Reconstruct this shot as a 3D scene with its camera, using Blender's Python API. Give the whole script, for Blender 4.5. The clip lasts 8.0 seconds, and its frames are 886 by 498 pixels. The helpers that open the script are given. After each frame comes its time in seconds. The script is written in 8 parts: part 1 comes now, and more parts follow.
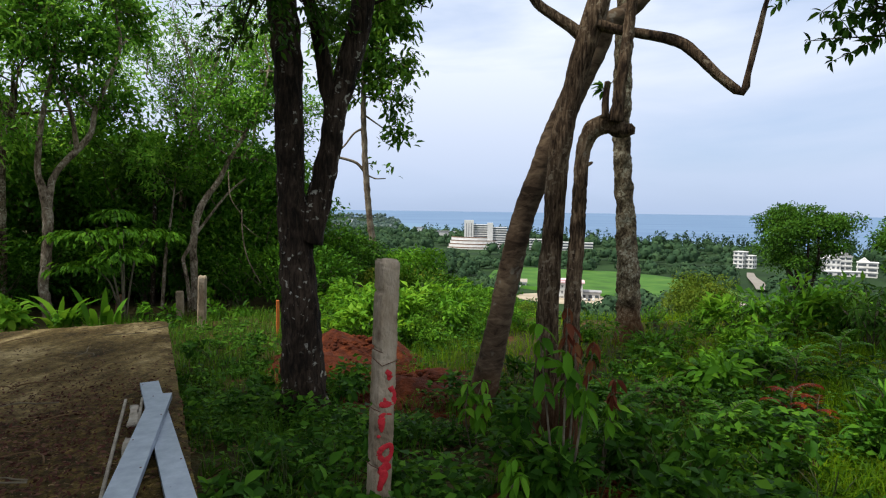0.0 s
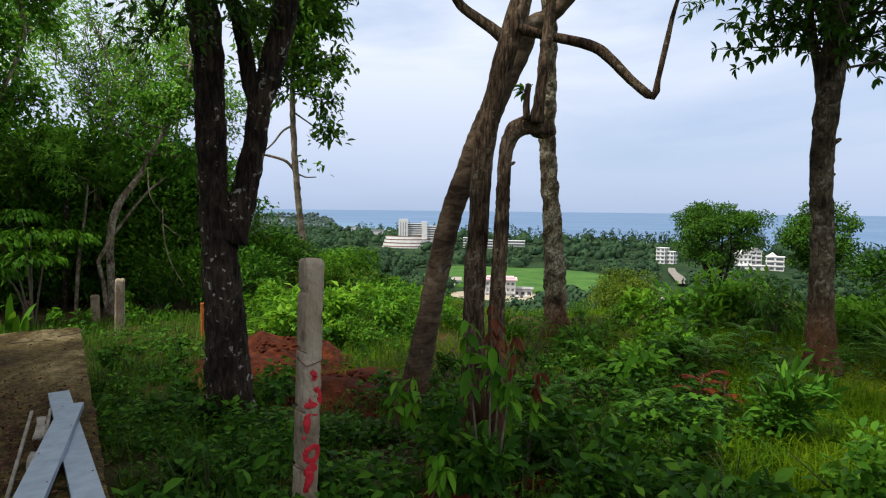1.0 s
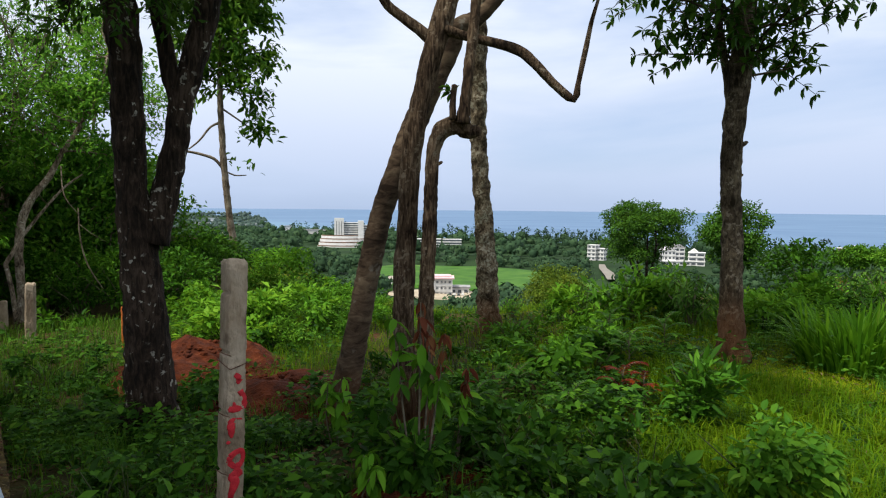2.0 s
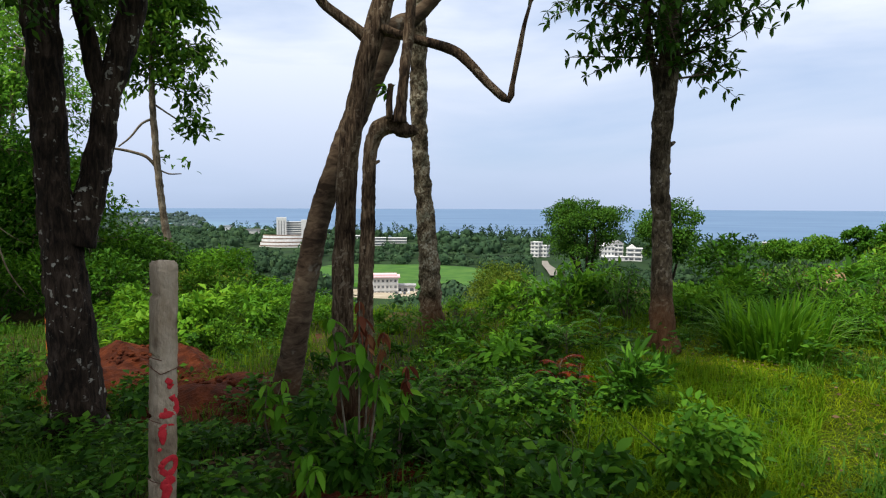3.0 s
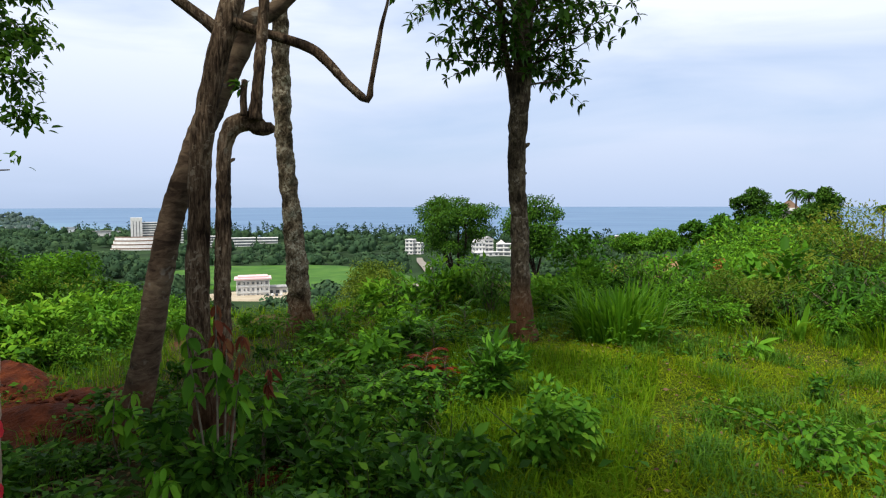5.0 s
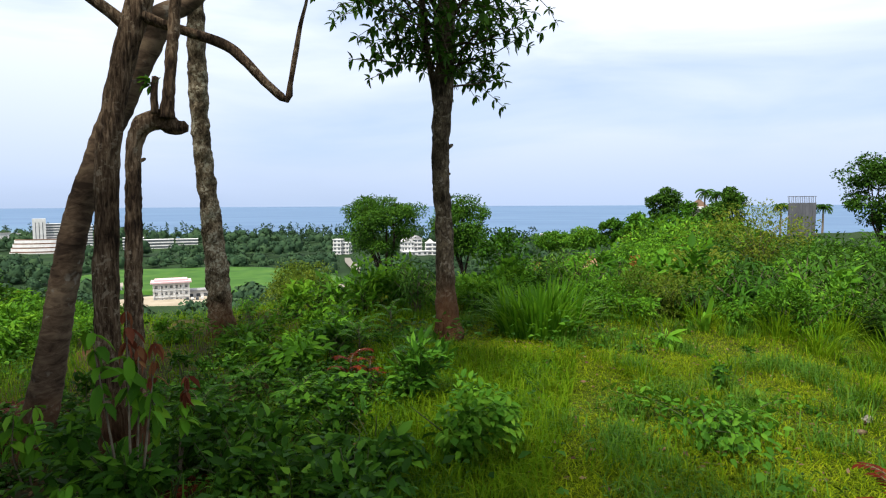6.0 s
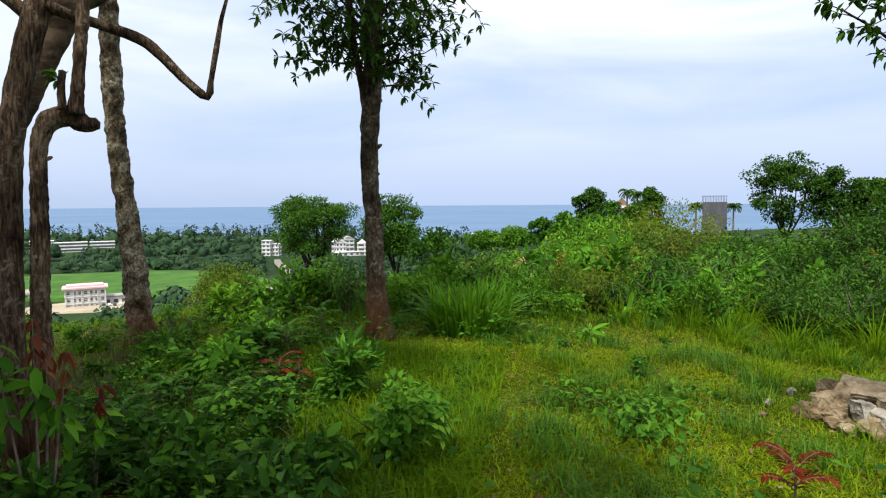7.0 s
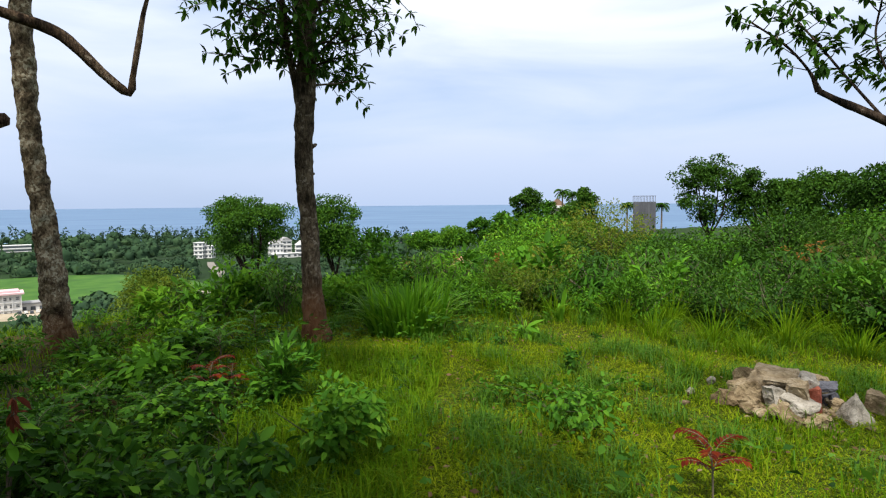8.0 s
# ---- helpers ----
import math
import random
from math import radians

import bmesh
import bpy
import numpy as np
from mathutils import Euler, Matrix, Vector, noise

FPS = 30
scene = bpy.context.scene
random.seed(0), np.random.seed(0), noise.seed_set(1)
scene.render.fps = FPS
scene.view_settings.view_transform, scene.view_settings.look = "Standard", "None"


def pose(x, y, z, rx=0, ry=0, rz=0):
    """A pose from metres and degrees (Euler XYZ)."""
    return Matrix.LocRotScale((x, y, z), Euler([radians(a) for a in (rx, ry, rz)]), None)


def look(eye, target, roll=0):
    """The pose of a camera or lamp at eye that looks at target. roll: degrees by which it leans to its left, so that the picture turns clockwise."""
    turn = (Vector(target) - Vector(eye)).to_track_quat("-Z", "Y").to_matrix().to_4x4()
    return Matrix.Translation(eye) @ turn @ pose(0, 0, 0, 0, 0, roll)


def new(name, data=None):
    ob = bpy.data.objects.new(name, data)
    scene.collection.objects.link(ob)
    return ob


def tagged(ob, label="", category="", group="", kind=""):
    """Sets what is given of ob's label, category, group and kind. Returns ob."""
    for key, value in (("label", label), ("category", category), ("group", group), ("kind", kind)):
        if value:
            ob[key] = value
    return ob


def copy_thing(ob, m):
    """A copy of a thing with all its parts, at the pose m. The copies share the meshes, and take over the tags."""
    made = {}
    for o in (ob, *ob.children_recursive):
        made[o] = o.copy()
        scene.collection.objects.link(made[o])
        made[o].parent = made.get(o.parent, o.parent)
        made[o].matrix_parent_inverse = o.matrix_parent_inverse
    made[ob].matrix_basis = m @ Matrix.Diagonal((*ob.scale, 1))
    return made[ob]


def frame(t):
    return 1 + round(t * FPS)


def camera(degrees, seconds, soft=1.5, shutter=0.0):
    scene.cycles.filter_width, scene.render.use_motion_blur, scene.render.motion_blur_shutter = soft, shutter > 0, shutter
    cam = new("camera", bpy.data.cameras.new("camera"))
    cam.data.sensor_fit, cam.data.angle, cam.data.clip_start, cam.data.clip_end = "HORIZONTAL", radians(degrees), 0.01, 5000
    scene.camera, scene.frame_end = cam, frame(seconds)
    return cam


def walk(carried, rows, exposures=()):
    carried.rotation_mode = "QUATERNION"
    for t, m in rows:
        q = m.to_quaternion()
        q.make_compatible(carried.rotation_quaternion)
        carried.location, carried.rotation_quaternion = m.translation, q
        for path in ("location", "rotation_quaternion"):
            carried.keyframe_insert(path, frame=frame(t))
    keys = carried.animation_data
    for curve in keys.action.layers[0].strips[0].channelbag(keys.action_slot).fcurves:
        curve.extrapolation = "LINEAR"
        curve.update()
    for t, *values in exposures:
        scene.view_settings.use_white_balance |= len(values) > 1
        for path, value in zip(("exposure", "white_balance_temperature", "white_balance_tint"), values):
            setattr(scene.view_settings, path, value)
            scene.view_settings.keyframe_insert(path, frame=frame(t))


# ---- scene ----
cam = camera(73.92, 8.0, 1.15)
PATH = [
    (0.0, (0.0000, 0.0000, 1.6000), (0.0000, 0.9977, 1.5320), 0.75),
    (0.5, (0.0217, -0.0153, 1.6002), (0.0784, 0.9807, 1.5320), 0.70),
    (1.0, (0.0466, -0.0267, 1.6003), (0.1574, 0.9647, 1.5317), 0.62),
    (1.5, (0.0707, -0.0430, 1.6011), (0.2373, 0.9406, 1.5322), 0.61),
    (3.0, (0.1273, -0.0951, 1.6053), (0.4327, 0.8544, 1.5335), 0.21),
    (3.5, (0.1403, -0.1157, 1.6055), (0.4928, 0.8172, 1.5327), 0.12),
    (4.0, (0.1538, -0.1332, 1.6047), (0.5529, 0.7807, 1.5307), 0.06),
    (4.5, (0.1668, -0.1529, 1.6062), (0.6147, 0.7381, 1.5317), -0.03),
    (6.0, (0.1901, -0.2304, 1.6203), (0.7890, 0.5667, 1.5436), -0.25),
    (6.5, (0.1909, -0.2504, 1.6228), (0.8367, 0.5092, 1.5456), -0.28),
    (7.0, (0.1928, -0.2716, 1.6220), (0.8787, 0.4519, 1.5444), -0.39),
    (7.5, (0.1952, -0.2929, 1.6211), (0.9175, 0.3942, 1.5433), -0.45),
    (8.0, (0.1983, -0.3118, 1.6193), (0.9543, 0.3381, 1.5413), -0.51),
]
walk(cam, [(t, look(eye, target, roll)) for t, eye, target, roll in PATH], [(0.0, 0.27), (0.5, 0.14), (1.0, 0.22), (1.5, 0.27), (3.0, 0.25), (4.5, 0.25), (6.0, 0.44), (6.5, 0.42), (8.0, 0.35)])

# ---- daylight: bright overcast sky, soft sun high behind and to one side ----
SUN_ELEVATION, SUN_AZIMUTH = 58.0, -116.0  # azimuth clockwise from +y
world = bpy.data.worlds.new("overcast_sky")
scene.world = world
world.use_nodes = True
wn, wl = world.node_tree.nodes, world.node_tree.links
wn.clear()
w_out = wn.new("ShaderNodeOutputWorld")
w_bg = wn.new("ShaderNodeBackground")
w_sky = wn.new("ShaderNodeTexSky")
w_sky.sky_type = "NISHITA"
w_sky.sun_disc = False
w_sky.sun_elevation = radians(SUN_ELEVATION)
w_sky.sun_rotation = radians(SUN_AZIMUTH)
w_sky.air_density, w_sky.dust_density, w_sky.ozone_density = 1.0, 2.0, 1.0
w_geo = wn.new("ShaderNodeTexCoord")
w_map = wn.new("ShaderNodeMapping")
w_map.inputs["Scale"].default_value = (1.0, 1.0, 4.5)
w_map.inputs["Rotation"].default_value = (radians(6), radians(-5), radians(-35))
w_noise = wn.new("ShaderNodeTexNoise")
w_noise.inputs["Scale"].default_value = 1.7
w_noise.inputs["Detail"].default_value = 6.0
w_noise.inputs["Roughness"].default_value = 0.5
w_noise.inputs["Distortion"].default_value = 0.4
w_ramp = wn.new("ShaderNodeValToRGB")
w_ramp.color_ramp.elements[0].position = 0.27
w_ramp.color_ramp.elements[0].color = (0, 0, 0, 1)
w_ramp.color_ramp.elements[1].position = 0.56
w_ramp.color_ramp.elements[1].color = (1, 1, 1, 1)
w_sep = wn.new("ShaderNodeSeparateXYZ")
w_high = wn.new("ShaderNodeValToRGB")  # cloud sheet: greyer-blue near the sea, whiter above, brightest overhead
for el, (p, c) in zip([w_high.color_ramp.elements[0], w_high.color_ramp.elements.new(0.3), w_high.color_ramp.elements[-1]], ((0.0, (0.43, 0.53, 0.73)), (0.28, (0.79, 0.845, 0.97)), (1.0, (1.25, 1.25, 1.25)))):
    el.position, el.color = p, (*c, 1)
w_cloud = wn.new("ShaderNodeVectorMath")
w_cloud.operation = "SCALE"
w_cloud.inputs[3].default_value = 10.0
w_blue = wn.new("ShaderNodeMix")
w_blue.data_type = "RGBA"
w_blue.inputs[0].default_value = 0.72
w_blue.inputs[7].default_value = (4.8, 6.1, 8.6, 1)
w_mix = wn.new("ShaderNodeMix")
w_mix.data_type = "RGBA"
wl.new(w_geo.outputs["Generated"], w_map.inputs[0])
wl.new(w_map.outputs[0], w_noise.inputs["Vector"])
wl.new(w_noise.outputs[0], w_ramp.inputs[0])
wl.new(w_geo.outputs["Generated"], w_sep.inputs[0])
wl.new(w_sep.outputs[2], w_high.inputs[0])
wl.new(w_high.outputs[0], w_cloud.inputs[0])
wl.new(w_sky.outputs[0], w_blue.inputs[6])
wl.new(w_ramp.outputs[0], w_mix.inputs[0])
wl.new(w_blue.outputs[2], w_mix.inputs[6])
wl.new(w_cloud.outputs[0], w_mix.inputs[7])
wl.new(w_mix.outputs[2], w_bg.inputs[0])
w_bg.inputs[1].default_value = 0.10
wl.new(w_bg.outputs[0], w_out.inputs[0])

sun_data = bpy.data.lights.new("sun", "SUN")
sun_data.energy, sun_data.angle, sun_data.color = 4.2, radians(4), (1.0, 0.96, 0.88)
sun = new("sun", sun_data)
sa, se = radians(SUN_AZIMUTH), radians(SUN_ELEVATION)
sun_from = Vector((math.sin(sa) * math.cos(se), math.cos(sa) * math.cos(se), math.sin(se)))
sun.matrix_basis = look(sun_from * 60, (0, 0, 0))

# ---- materials ----
def nodes_of(name):
    m = bpy.data.materials.new(name)
    m.use_nodes = True
    n, l = m.node_tree.nodes, m.node_tree.links
    return m, n, l, n["Principled BSDF"]


def ramp_node(n, stops):
    r = n.new("ShaderNodeValToRGB")
    e = r.color_ramp.elements
    while len(e) < len(stops):
        e.new(0.5)
    for el, (p, c) in zip(e, stops):
        el.position, el.color = p, (*c, 1)
    return r


def leaf_mat(name, stops, translucent=0.35, rough=0.55, patch=0.35, patch_scale=1.3, apart=0.3):
    """Leaf green: every leaf its own tone, slow patches over the plant, each plant apart from its neighbours, and light coming through the blade."""
    m, n, l, b = nodes_of(name)
    geo = n.new("ShaderNodeNewGeometry")
    tc = n.new("ShaderNodeTexCoord")
    noi = n.new("ShaderNodeTexNoise")
    noi.inputs["Scale"].default_value = patch_scale
    noi.inputs["Detail"].default_value = 3
    l.new(tc.outputs["Object"], noi.inputs["Vector"])
    add = n.new("ShaderNodeMath")
    add.operation = "MULTIPLY_ADD"
    add.inputs[1].default_value = 1.0 - patch
    mul = n.new("ShaderNodeMath")
    mul.operation = "MULTIPLY"
    mul.inputs[1].default_value = patch
    l.new(noi.outputs[0], mul.inputs[0])
    l.new(geo.outputs["Random Per Island"], add.inputs[0])
    l.new(mul.outputs[0], add.inputs[2])
    r = ramp_node(n, stops)
    info = n.new("ShaderNodeObjectInfo")
    own = n.new("ShaderNodeMath")
    own.operation = "MULTIPLY_ADD"
    own.inputs[1].default_value = apart
    own.inputs[2].default_value = -apart / 2
    l.new(info.outputs["Random"], own.inputs[0])
    tone = n.new("ShaderNodeMath")
    l.new(add.outputs[0], tone.inputs[0])
    l.new(own.outputs[0], tone.inputs[1])
    l.new(tone.outputs[0], r.inputs[0])
    l.new(r.outputs[0], b.inputs["Base Color"])
    b.inputs["Roughness"].default_value = rough
    b.inputs["Specular IOR Level"].default_value = 0.07
    tr = n.new("ShaderNodeBsdfTranslucent")
    hue = n.new("ShaderNodeHueSaturation")
    hue.inputs["Hue"].default_value = 0.485
    hue.inputs["Value"].default_value = 1.25
    l.new(r.outputs[0], hue.inputs["Color"])
    l.new(hue.outputs[0], tr.inputs[0])
    mix = n.new("ShaderNodeMixShader")
    mix.inputs[0].default_value = translucent
    l.new(b.outputs[0], mix.inputs[1])
    l.new(tr.outputs[0], mix.inputs[2])
    l.new(mix.outputs[0], n["Material Output"].inputs[0])
    return m


def rough_mat(name, stops, scale=6.0, detail=8.0, rough=0.85, bump=0.4, bump_scale=40.0, stretch=(1, 1, 1), metal=0.0, spots=None, apart=0.0):
    """A mottled natural surface: a broad stain field, a fine grain in colour and relief, scattered spots if wanted, and pieces apart in tone."""
    m, n, l, b = nodes_of(name)
    tc = n.new("ShaderNodeTexCoord")
    mp = n.new("ShaderNodeMapping")
    mp.inputs["Scale"].default_value = stretch
    l.new(tc.outputs["Object"], mp.inputs[0])
    noi = n.new("ShaderNodeTexNoise")
    noi.inputs["Scale"].default_value = scale
    noi.inputs["Detail"].default_value = detail
    noi.inputs["Roughness"].default_value = 0.62
    l.new(mp.outputs[0], noi.inputs["Vector"])
    r = ramp_node(n, stops)
    info = n.new("ShaderNodeObjectInfo")
    own = n.new("ShaderNodeMath")
    own.operation = "MULTIPLY_ADD"
    own.inputs[1].default_value = apart
    l.new(info.outputs["Random"], own.inputs[0])
    l.new(noi.outputs[0], own.inputs[2])
    l.new(own.outputs[0], r.inputs[0])
    colour = r.outputs[0]
    if spots:
        vs, lo, hi, col = spots
        v = n.new("ShaderNodeTexNoise")
        v.inputs["Scale"].default_value = vs
        v.inputs["Detail"].default_value = 4
        l.new(tc.outputs["Object"], v.inputs["Vector"])
        vr = ramp_node(n, [(lo, (0, 0, 0)), (hi, (1, 1, 1))])
        l.new(v.outputs[0], vr.inputs[0])
        mx = n.new("ShaderNodeMix")
        mx.data_type = "RGBA"
        mx.inputs[7].default_value = (*col, 1)
        l.new(vr.outputs[0], mx.inputs[0])
        l.new(colour, mx.inputs[6])
        colour = mx.outputs[2]
    l.new(colour, b.inputs["Base Color"])
    b.inputs["Roughness"].default_value = rough
    b.inputs["Metallic"].default_value = metal
    b.inputs["Specular IOR Level"].default_value = 0.25
    g = n.new("ShaderNodeTexNoise")
    g.inputs["Scale"].default_value = bump_scale
    g.inputs["Detail"].default_value = 6
    l.new(mp.outputs[0], g.inputs["Vector"])
    bp = n.new("ShaderNodeBump")
    bp.inputs["Strength"].default_value = bump
    bp.inputs["Distance"].default_value = 0.02
    l.new(g.outputs[0], bp.inputs["Height"])
    l.new(bp.outputs[0], b.inputs["Normal"])
    return m


LEAF_DARK = leaf_mat("leaf_dark", [(0.1, (0.011, 0.034, 0.004)), (0.5, (0.032, 0.090, 0.009)), (0.8, (0.065, 0.150, 0.014)), (0.95, (0.11, 0.21, 0.022))], 0.25, patch=0.5, patch_scale=0.9, apart=0.34)
LEAF_FOREST = leaf_mat("leaf_forest", [(0.1, (0.030, 0.105, 0.014)), (0.5, (0.090, 0.265, 0.024)), (0.8, (0.17, 0.38, 0.04)), (0.95, (0.24, 0.46, 0.05))], 0.5)
LEAF_TREE = leaf_mat("leaf_tree", [(0.1, (0.013, 0.042, 0.005)), (0.5, (0.040, 0.115, 0.010)), (0.8, (0.080, 0.180, 0.015)), (0.95, (0.12, 0.24, 0.02))], 0.27, patch=0.5, patch_scale=0.9, apart=0.34)
LEAF_MID = leaf_mat("leaf_mid", [(0.1, (0.014, 0.050, 0.004)), (0.5, (0.048, 0.150, 0.010)), (0.8, (0.095, 0.225, 0.015)), (0.95, (0.16, 0.31, 0.025))], 0.28, patch=0.5, patch_scale=0.9, apart=0.34)
LEAF_COVER = leaf_mat("leaf_cover", [(0.1, (0.010, 0.034, 0.004)), (0.5, (0.032, 0.105, 0.008)), (0.78, (0.080, 0.200, 0.014)), (0.95, (0.16, 0.30, 0.022))], 0.28, apart=0.0)
LEAF_BRIGHT = leaf_mat("leaf_bright", [(0.1, (0.025, 0.085, 0.006)), (0.5, (0.085, 0.235, 0.013)), (0.8, (0.150, 0.320, 0.020)), (0.95, (0.22, 0.40, 0.03))], 0.32, patch=0.5, patch_scale=0.9, apart=0.34)
LEAF_REED = leaf_mat("leaf_reed", [(0.1, (0.030, 0.100, 0.004)), (0.55, (0.075, 0.215, 0.009)), (0.88, (0.135, 0.30, 0.015)), (0.97, (0.28, 0.34, 0.08))], 0.4)
LEAF_OLIVE = leaf_mat("leaf_olive", [(0.1, (0.050, 0.100, 0.010)), (0.55, (0.100, 0.160, 0.015)), (0.95, (0.200, 0.220, 0.025))], 0.35, patch=0.5, patch_scale=0.9, apart=0.34)
LEAF_RED = leaf_mat("leaf_red", [(0.1, (0.045, 0.005, 0.002)), (0.6, (0.125, 0.016, 0.003)), (0.95, (0.20, 0.055, 0.008))], 0.25, apart=0.0)
LEAF_ORANGE = leaf_mat("leaf_orange", [(0.1, (0.16, 0.09, 0.015)), (0.6, (0.28, 0.12, 0.03)), (0.95, (0.34, 0.2, 0.05))], 0.4)
LEAF_RUST = leaf_mat("leaf_rust", [(0.1, (0.10, 0.030, 0.016)), (0.6, (0.17, 0.052, 0.024)), (0.95, (0.20, 0.10, 0.035))], 0.3)
GRASS = leaf_mat("grass_blade", [(0.1, (0.02279, 0.05091, 0.001017)), (0.3, (0.07404, 0.1262, 0.002034)), (0.5, (0.1412, 0.2087, 0.003051)), (0.74, (0.2221, 0.2799, 0.006102)), (0.92, (0.3075, 0.2545, 0.03051)), (0.98, (0.3303, 0.1934, 0.07119))], 0.28, 0.8, 0.45, apart=0.0)
GRASS_TALL = leaf_mat("grass_tall", [(0.08, (0.03842, 0.113, 0.00226)), (0.5, (0.09266, 0.1921, 0.00339)), (0.95, (0.209, 0.2825, 0.0113))], 0.4, 0.8, 0.5, apart=0.0)
GRASS_DARK = leaf_mat("grass_shade", [(0.1, (0.0339, 0.1017, 0.00791)), (0.6, (0.0678, 0.1695, 0.01243)), (0.95, (0.1356, 0.226, 0.01695))], 0.35, 0.5, apart=0.0)
# bluish, low-contrast stops: distance haze is put into the leaf colour
FAR_HAZE_LEAF = leaf_mat("far_haze_leaf", [(0.2, (0.017, 0.038, 0.020)), (0.5, (0.032, 0.067, 0.031)), (0.8, (0.056, 0.100, 0.040))], 0.12, 0.8, 0.65, 0.10, apart=0.0)
# the cape's haze is put into this grey-green leaf colour
CAPE_HAZE_LEAF = leaf_mat("cape_haze_leaf", [(0.22, (0.050, 0.076, 0.070)), (0.5, (0.066, 0.100, 0.086)), (0.75, (0.088, 0.128, 0.10))], 0.12, 0.8, 0.95, 0.02, apart=0.0)
SLOPE_LEAF = leaf_mat("slope_leaf", [(0.1, (0.04, 0.105, 0.014)), (0.55, (0.075, 0.18, 0.02)), (0.95, (0.13, 0.25, 0.03))], 0.35, 0.7, apart=0.0)
DRY_LEAF = leaf_mat("dry_leaf", [(0.1, (0.06, 0.035, 0.018)), (0.6, (0.13, 0.08, 0.04)), (0.95, (0.27, 0.2, 0.11))], 0.1, 0.7, apart=0.0)


def bark_mat(name, dark, mid, pale, grain=38.0, stretch=0.16, depth=0.012, lichen=None, soil=0.0):
    """Bark: long furrows in colour and relief over broad tone patches, with lichen flecks or ring scars."""
    m, n, l, b = nodes_of(name)
    tc = n.new("ShaderNodeTexCoord")
    mp = n.new("ShaderNodeMapping")
    mp.inputs["Scale"].default_value = (1, 1, stretch)
    l.new(tc.outputs["Object"], mp.inputs[0])
    fur = n.new("ShaderNodeTexNoise")
    fur.inputs["Scale"].default_value = grain
    fur.inputs["Detail"].default_value = 5
    fur.inputs["Roughness"].default_value = 0.65
    fur.inputs["Distortion"].default_value = 0.6
    l.new(mp.outputs[0], fur.inputs["Vector"])
    broad = n.new("ShaderNodeTexNoise")
    broad.inputs["Scale"].default_value = 4.5
    broad.inputs["Detail"].default_value = 6
    l.new(tc.outputs["Object"], broad.inputs["Vector"])
    mix = n.new("ShaderNodeMath")
    mix.operation = "MULTIPLY_ADD"
    mix.inputs[1].default_value = 0.6
    half = n.new("ShaderNodeMath")
    half.operation = "MULTIPLY"
    half.inputs[1].default_value = 0.4
    l.new(broad.outputs[0], half.inputs[0])
    l.new(fur.outputs[0], mix.inputs[0])
    l.new(half.outputs[0], mix.inputs[2])
    r = ramp_node(n, [(0.40, dark), (0.50, mid), (0.63, pale)])
    l.new(mix.outputs[0], r.inputs[0])
    colour = r.outputs[0]
    if lichen:
        ls, lo, hi, col = lichen
        v = n.new("ShaderNodeTexNoise")
        v.inputs["Scale"].default_value = ls
        v.inputs["Detail"].default_value = 2
        v.inputs["Distortion"].default_value = 0.3
        l.new(tc.outputs["Object"], v.inputs["Vector"])
        vr = ramp_node(n, [(lo, (0, 0, 0)), (hi, (1, 1, 1))])
        l.new(v.outputs[0], vr.inputs[0])
        mx = n.new("ShaderNodeMix")
        mx.data_type = "RGBA"
        mx.inputs[7].default_value = (*col, 1)
        where = ramp_node(n, [(0.47, (0, 0, 0)), (0.58, (1, 1, 1))])
        l.new(broad.outputs[0], where.inputs[0])
        both = n.new("ShaderNodeMath")
        both.operation = "MULTIPLY"
        l.new(vr.outputs[0], both.inputs[0])
        l.new(where.outputs[0], both.inputs[1])
        l.new(both.outputs[0], mx.inputs[0])
        l.new(colour, mx.inputs[6])
        colour = mx.outputs[2]
    if soil:  # red earth clinging to the foot of the trunk, with a ragged upper edge
        sep = n.new("ShaderNodeSeparateXYZ")
        l.new(tc.outputs["Object"], sep.inputs[0])
        up = n.new("ShaderNodeMath")
        up.operation = "MULTIPLY_ADD"
        up.inputs[1].default_value = -1.1 * soil
        l.new(broad.outputs[0], up.inputs[0])
        l.new(sep.outputs[2], up.inputs[2])
        rng_ = n.new("ShaderNodeMapRange")
        rng_.inputs["From Min"].default_value, rng_.inputs["From Max"].default_value = 0.0, soil * 0.7
        rng_.inputs["To Min"].default_value, rng_.inputs["To Max"].default_value = 0.65, 0.0
        l.new(up.outputs[0], rng_.inputs[0])
        ms = n.new("ShaderNodeMix")
        ms.data_type = "RGBA"
        ms.inputs[7].default_value = (0.115, 0.047, 0.018, 1)
        l.new(rng_.outputs[0], ms.inputs[0])
        l.new(colour, ms.inputs[6])
        colour = ms.outputs[2]
    l.new(colour, b.inputs["Base Color"])
    b.inputs["Roughness"].default_value = 0.95
    b.inputs["Specular IOR Level"].default_value = 0.15
    bp = n.new("ShaderNodeBump")
    bp.inputs["Strength"].default_value = 1.0
    bp.inputs["Distance"].default_value = depth
    l.new(fur.outputs[0], bp.inputs["Height"])
    l.new(bp.outputs[0], b.inputs["Normal"])
    return m


BARK_DARK = bark_mat("bark_dark", (0.008, 0.006, 0.004), (0.027, 0.018, 0.012), (0.072, 0.050, 0.035), 34, 0.2, 0.02, (20, 0.615, 0.66, (0.36, 0.34, 0.28)))
BARK_BROWN = bark_mat("bark_brown", (0.016, 0.009, 0.005), (0.078, 0.050, 0.029), (0.23, 0.165, 0.105), 60, 0.17, 0.030, (40, 0.57, 0.64, (0.25, 0.20, 0.14)), 0.5)
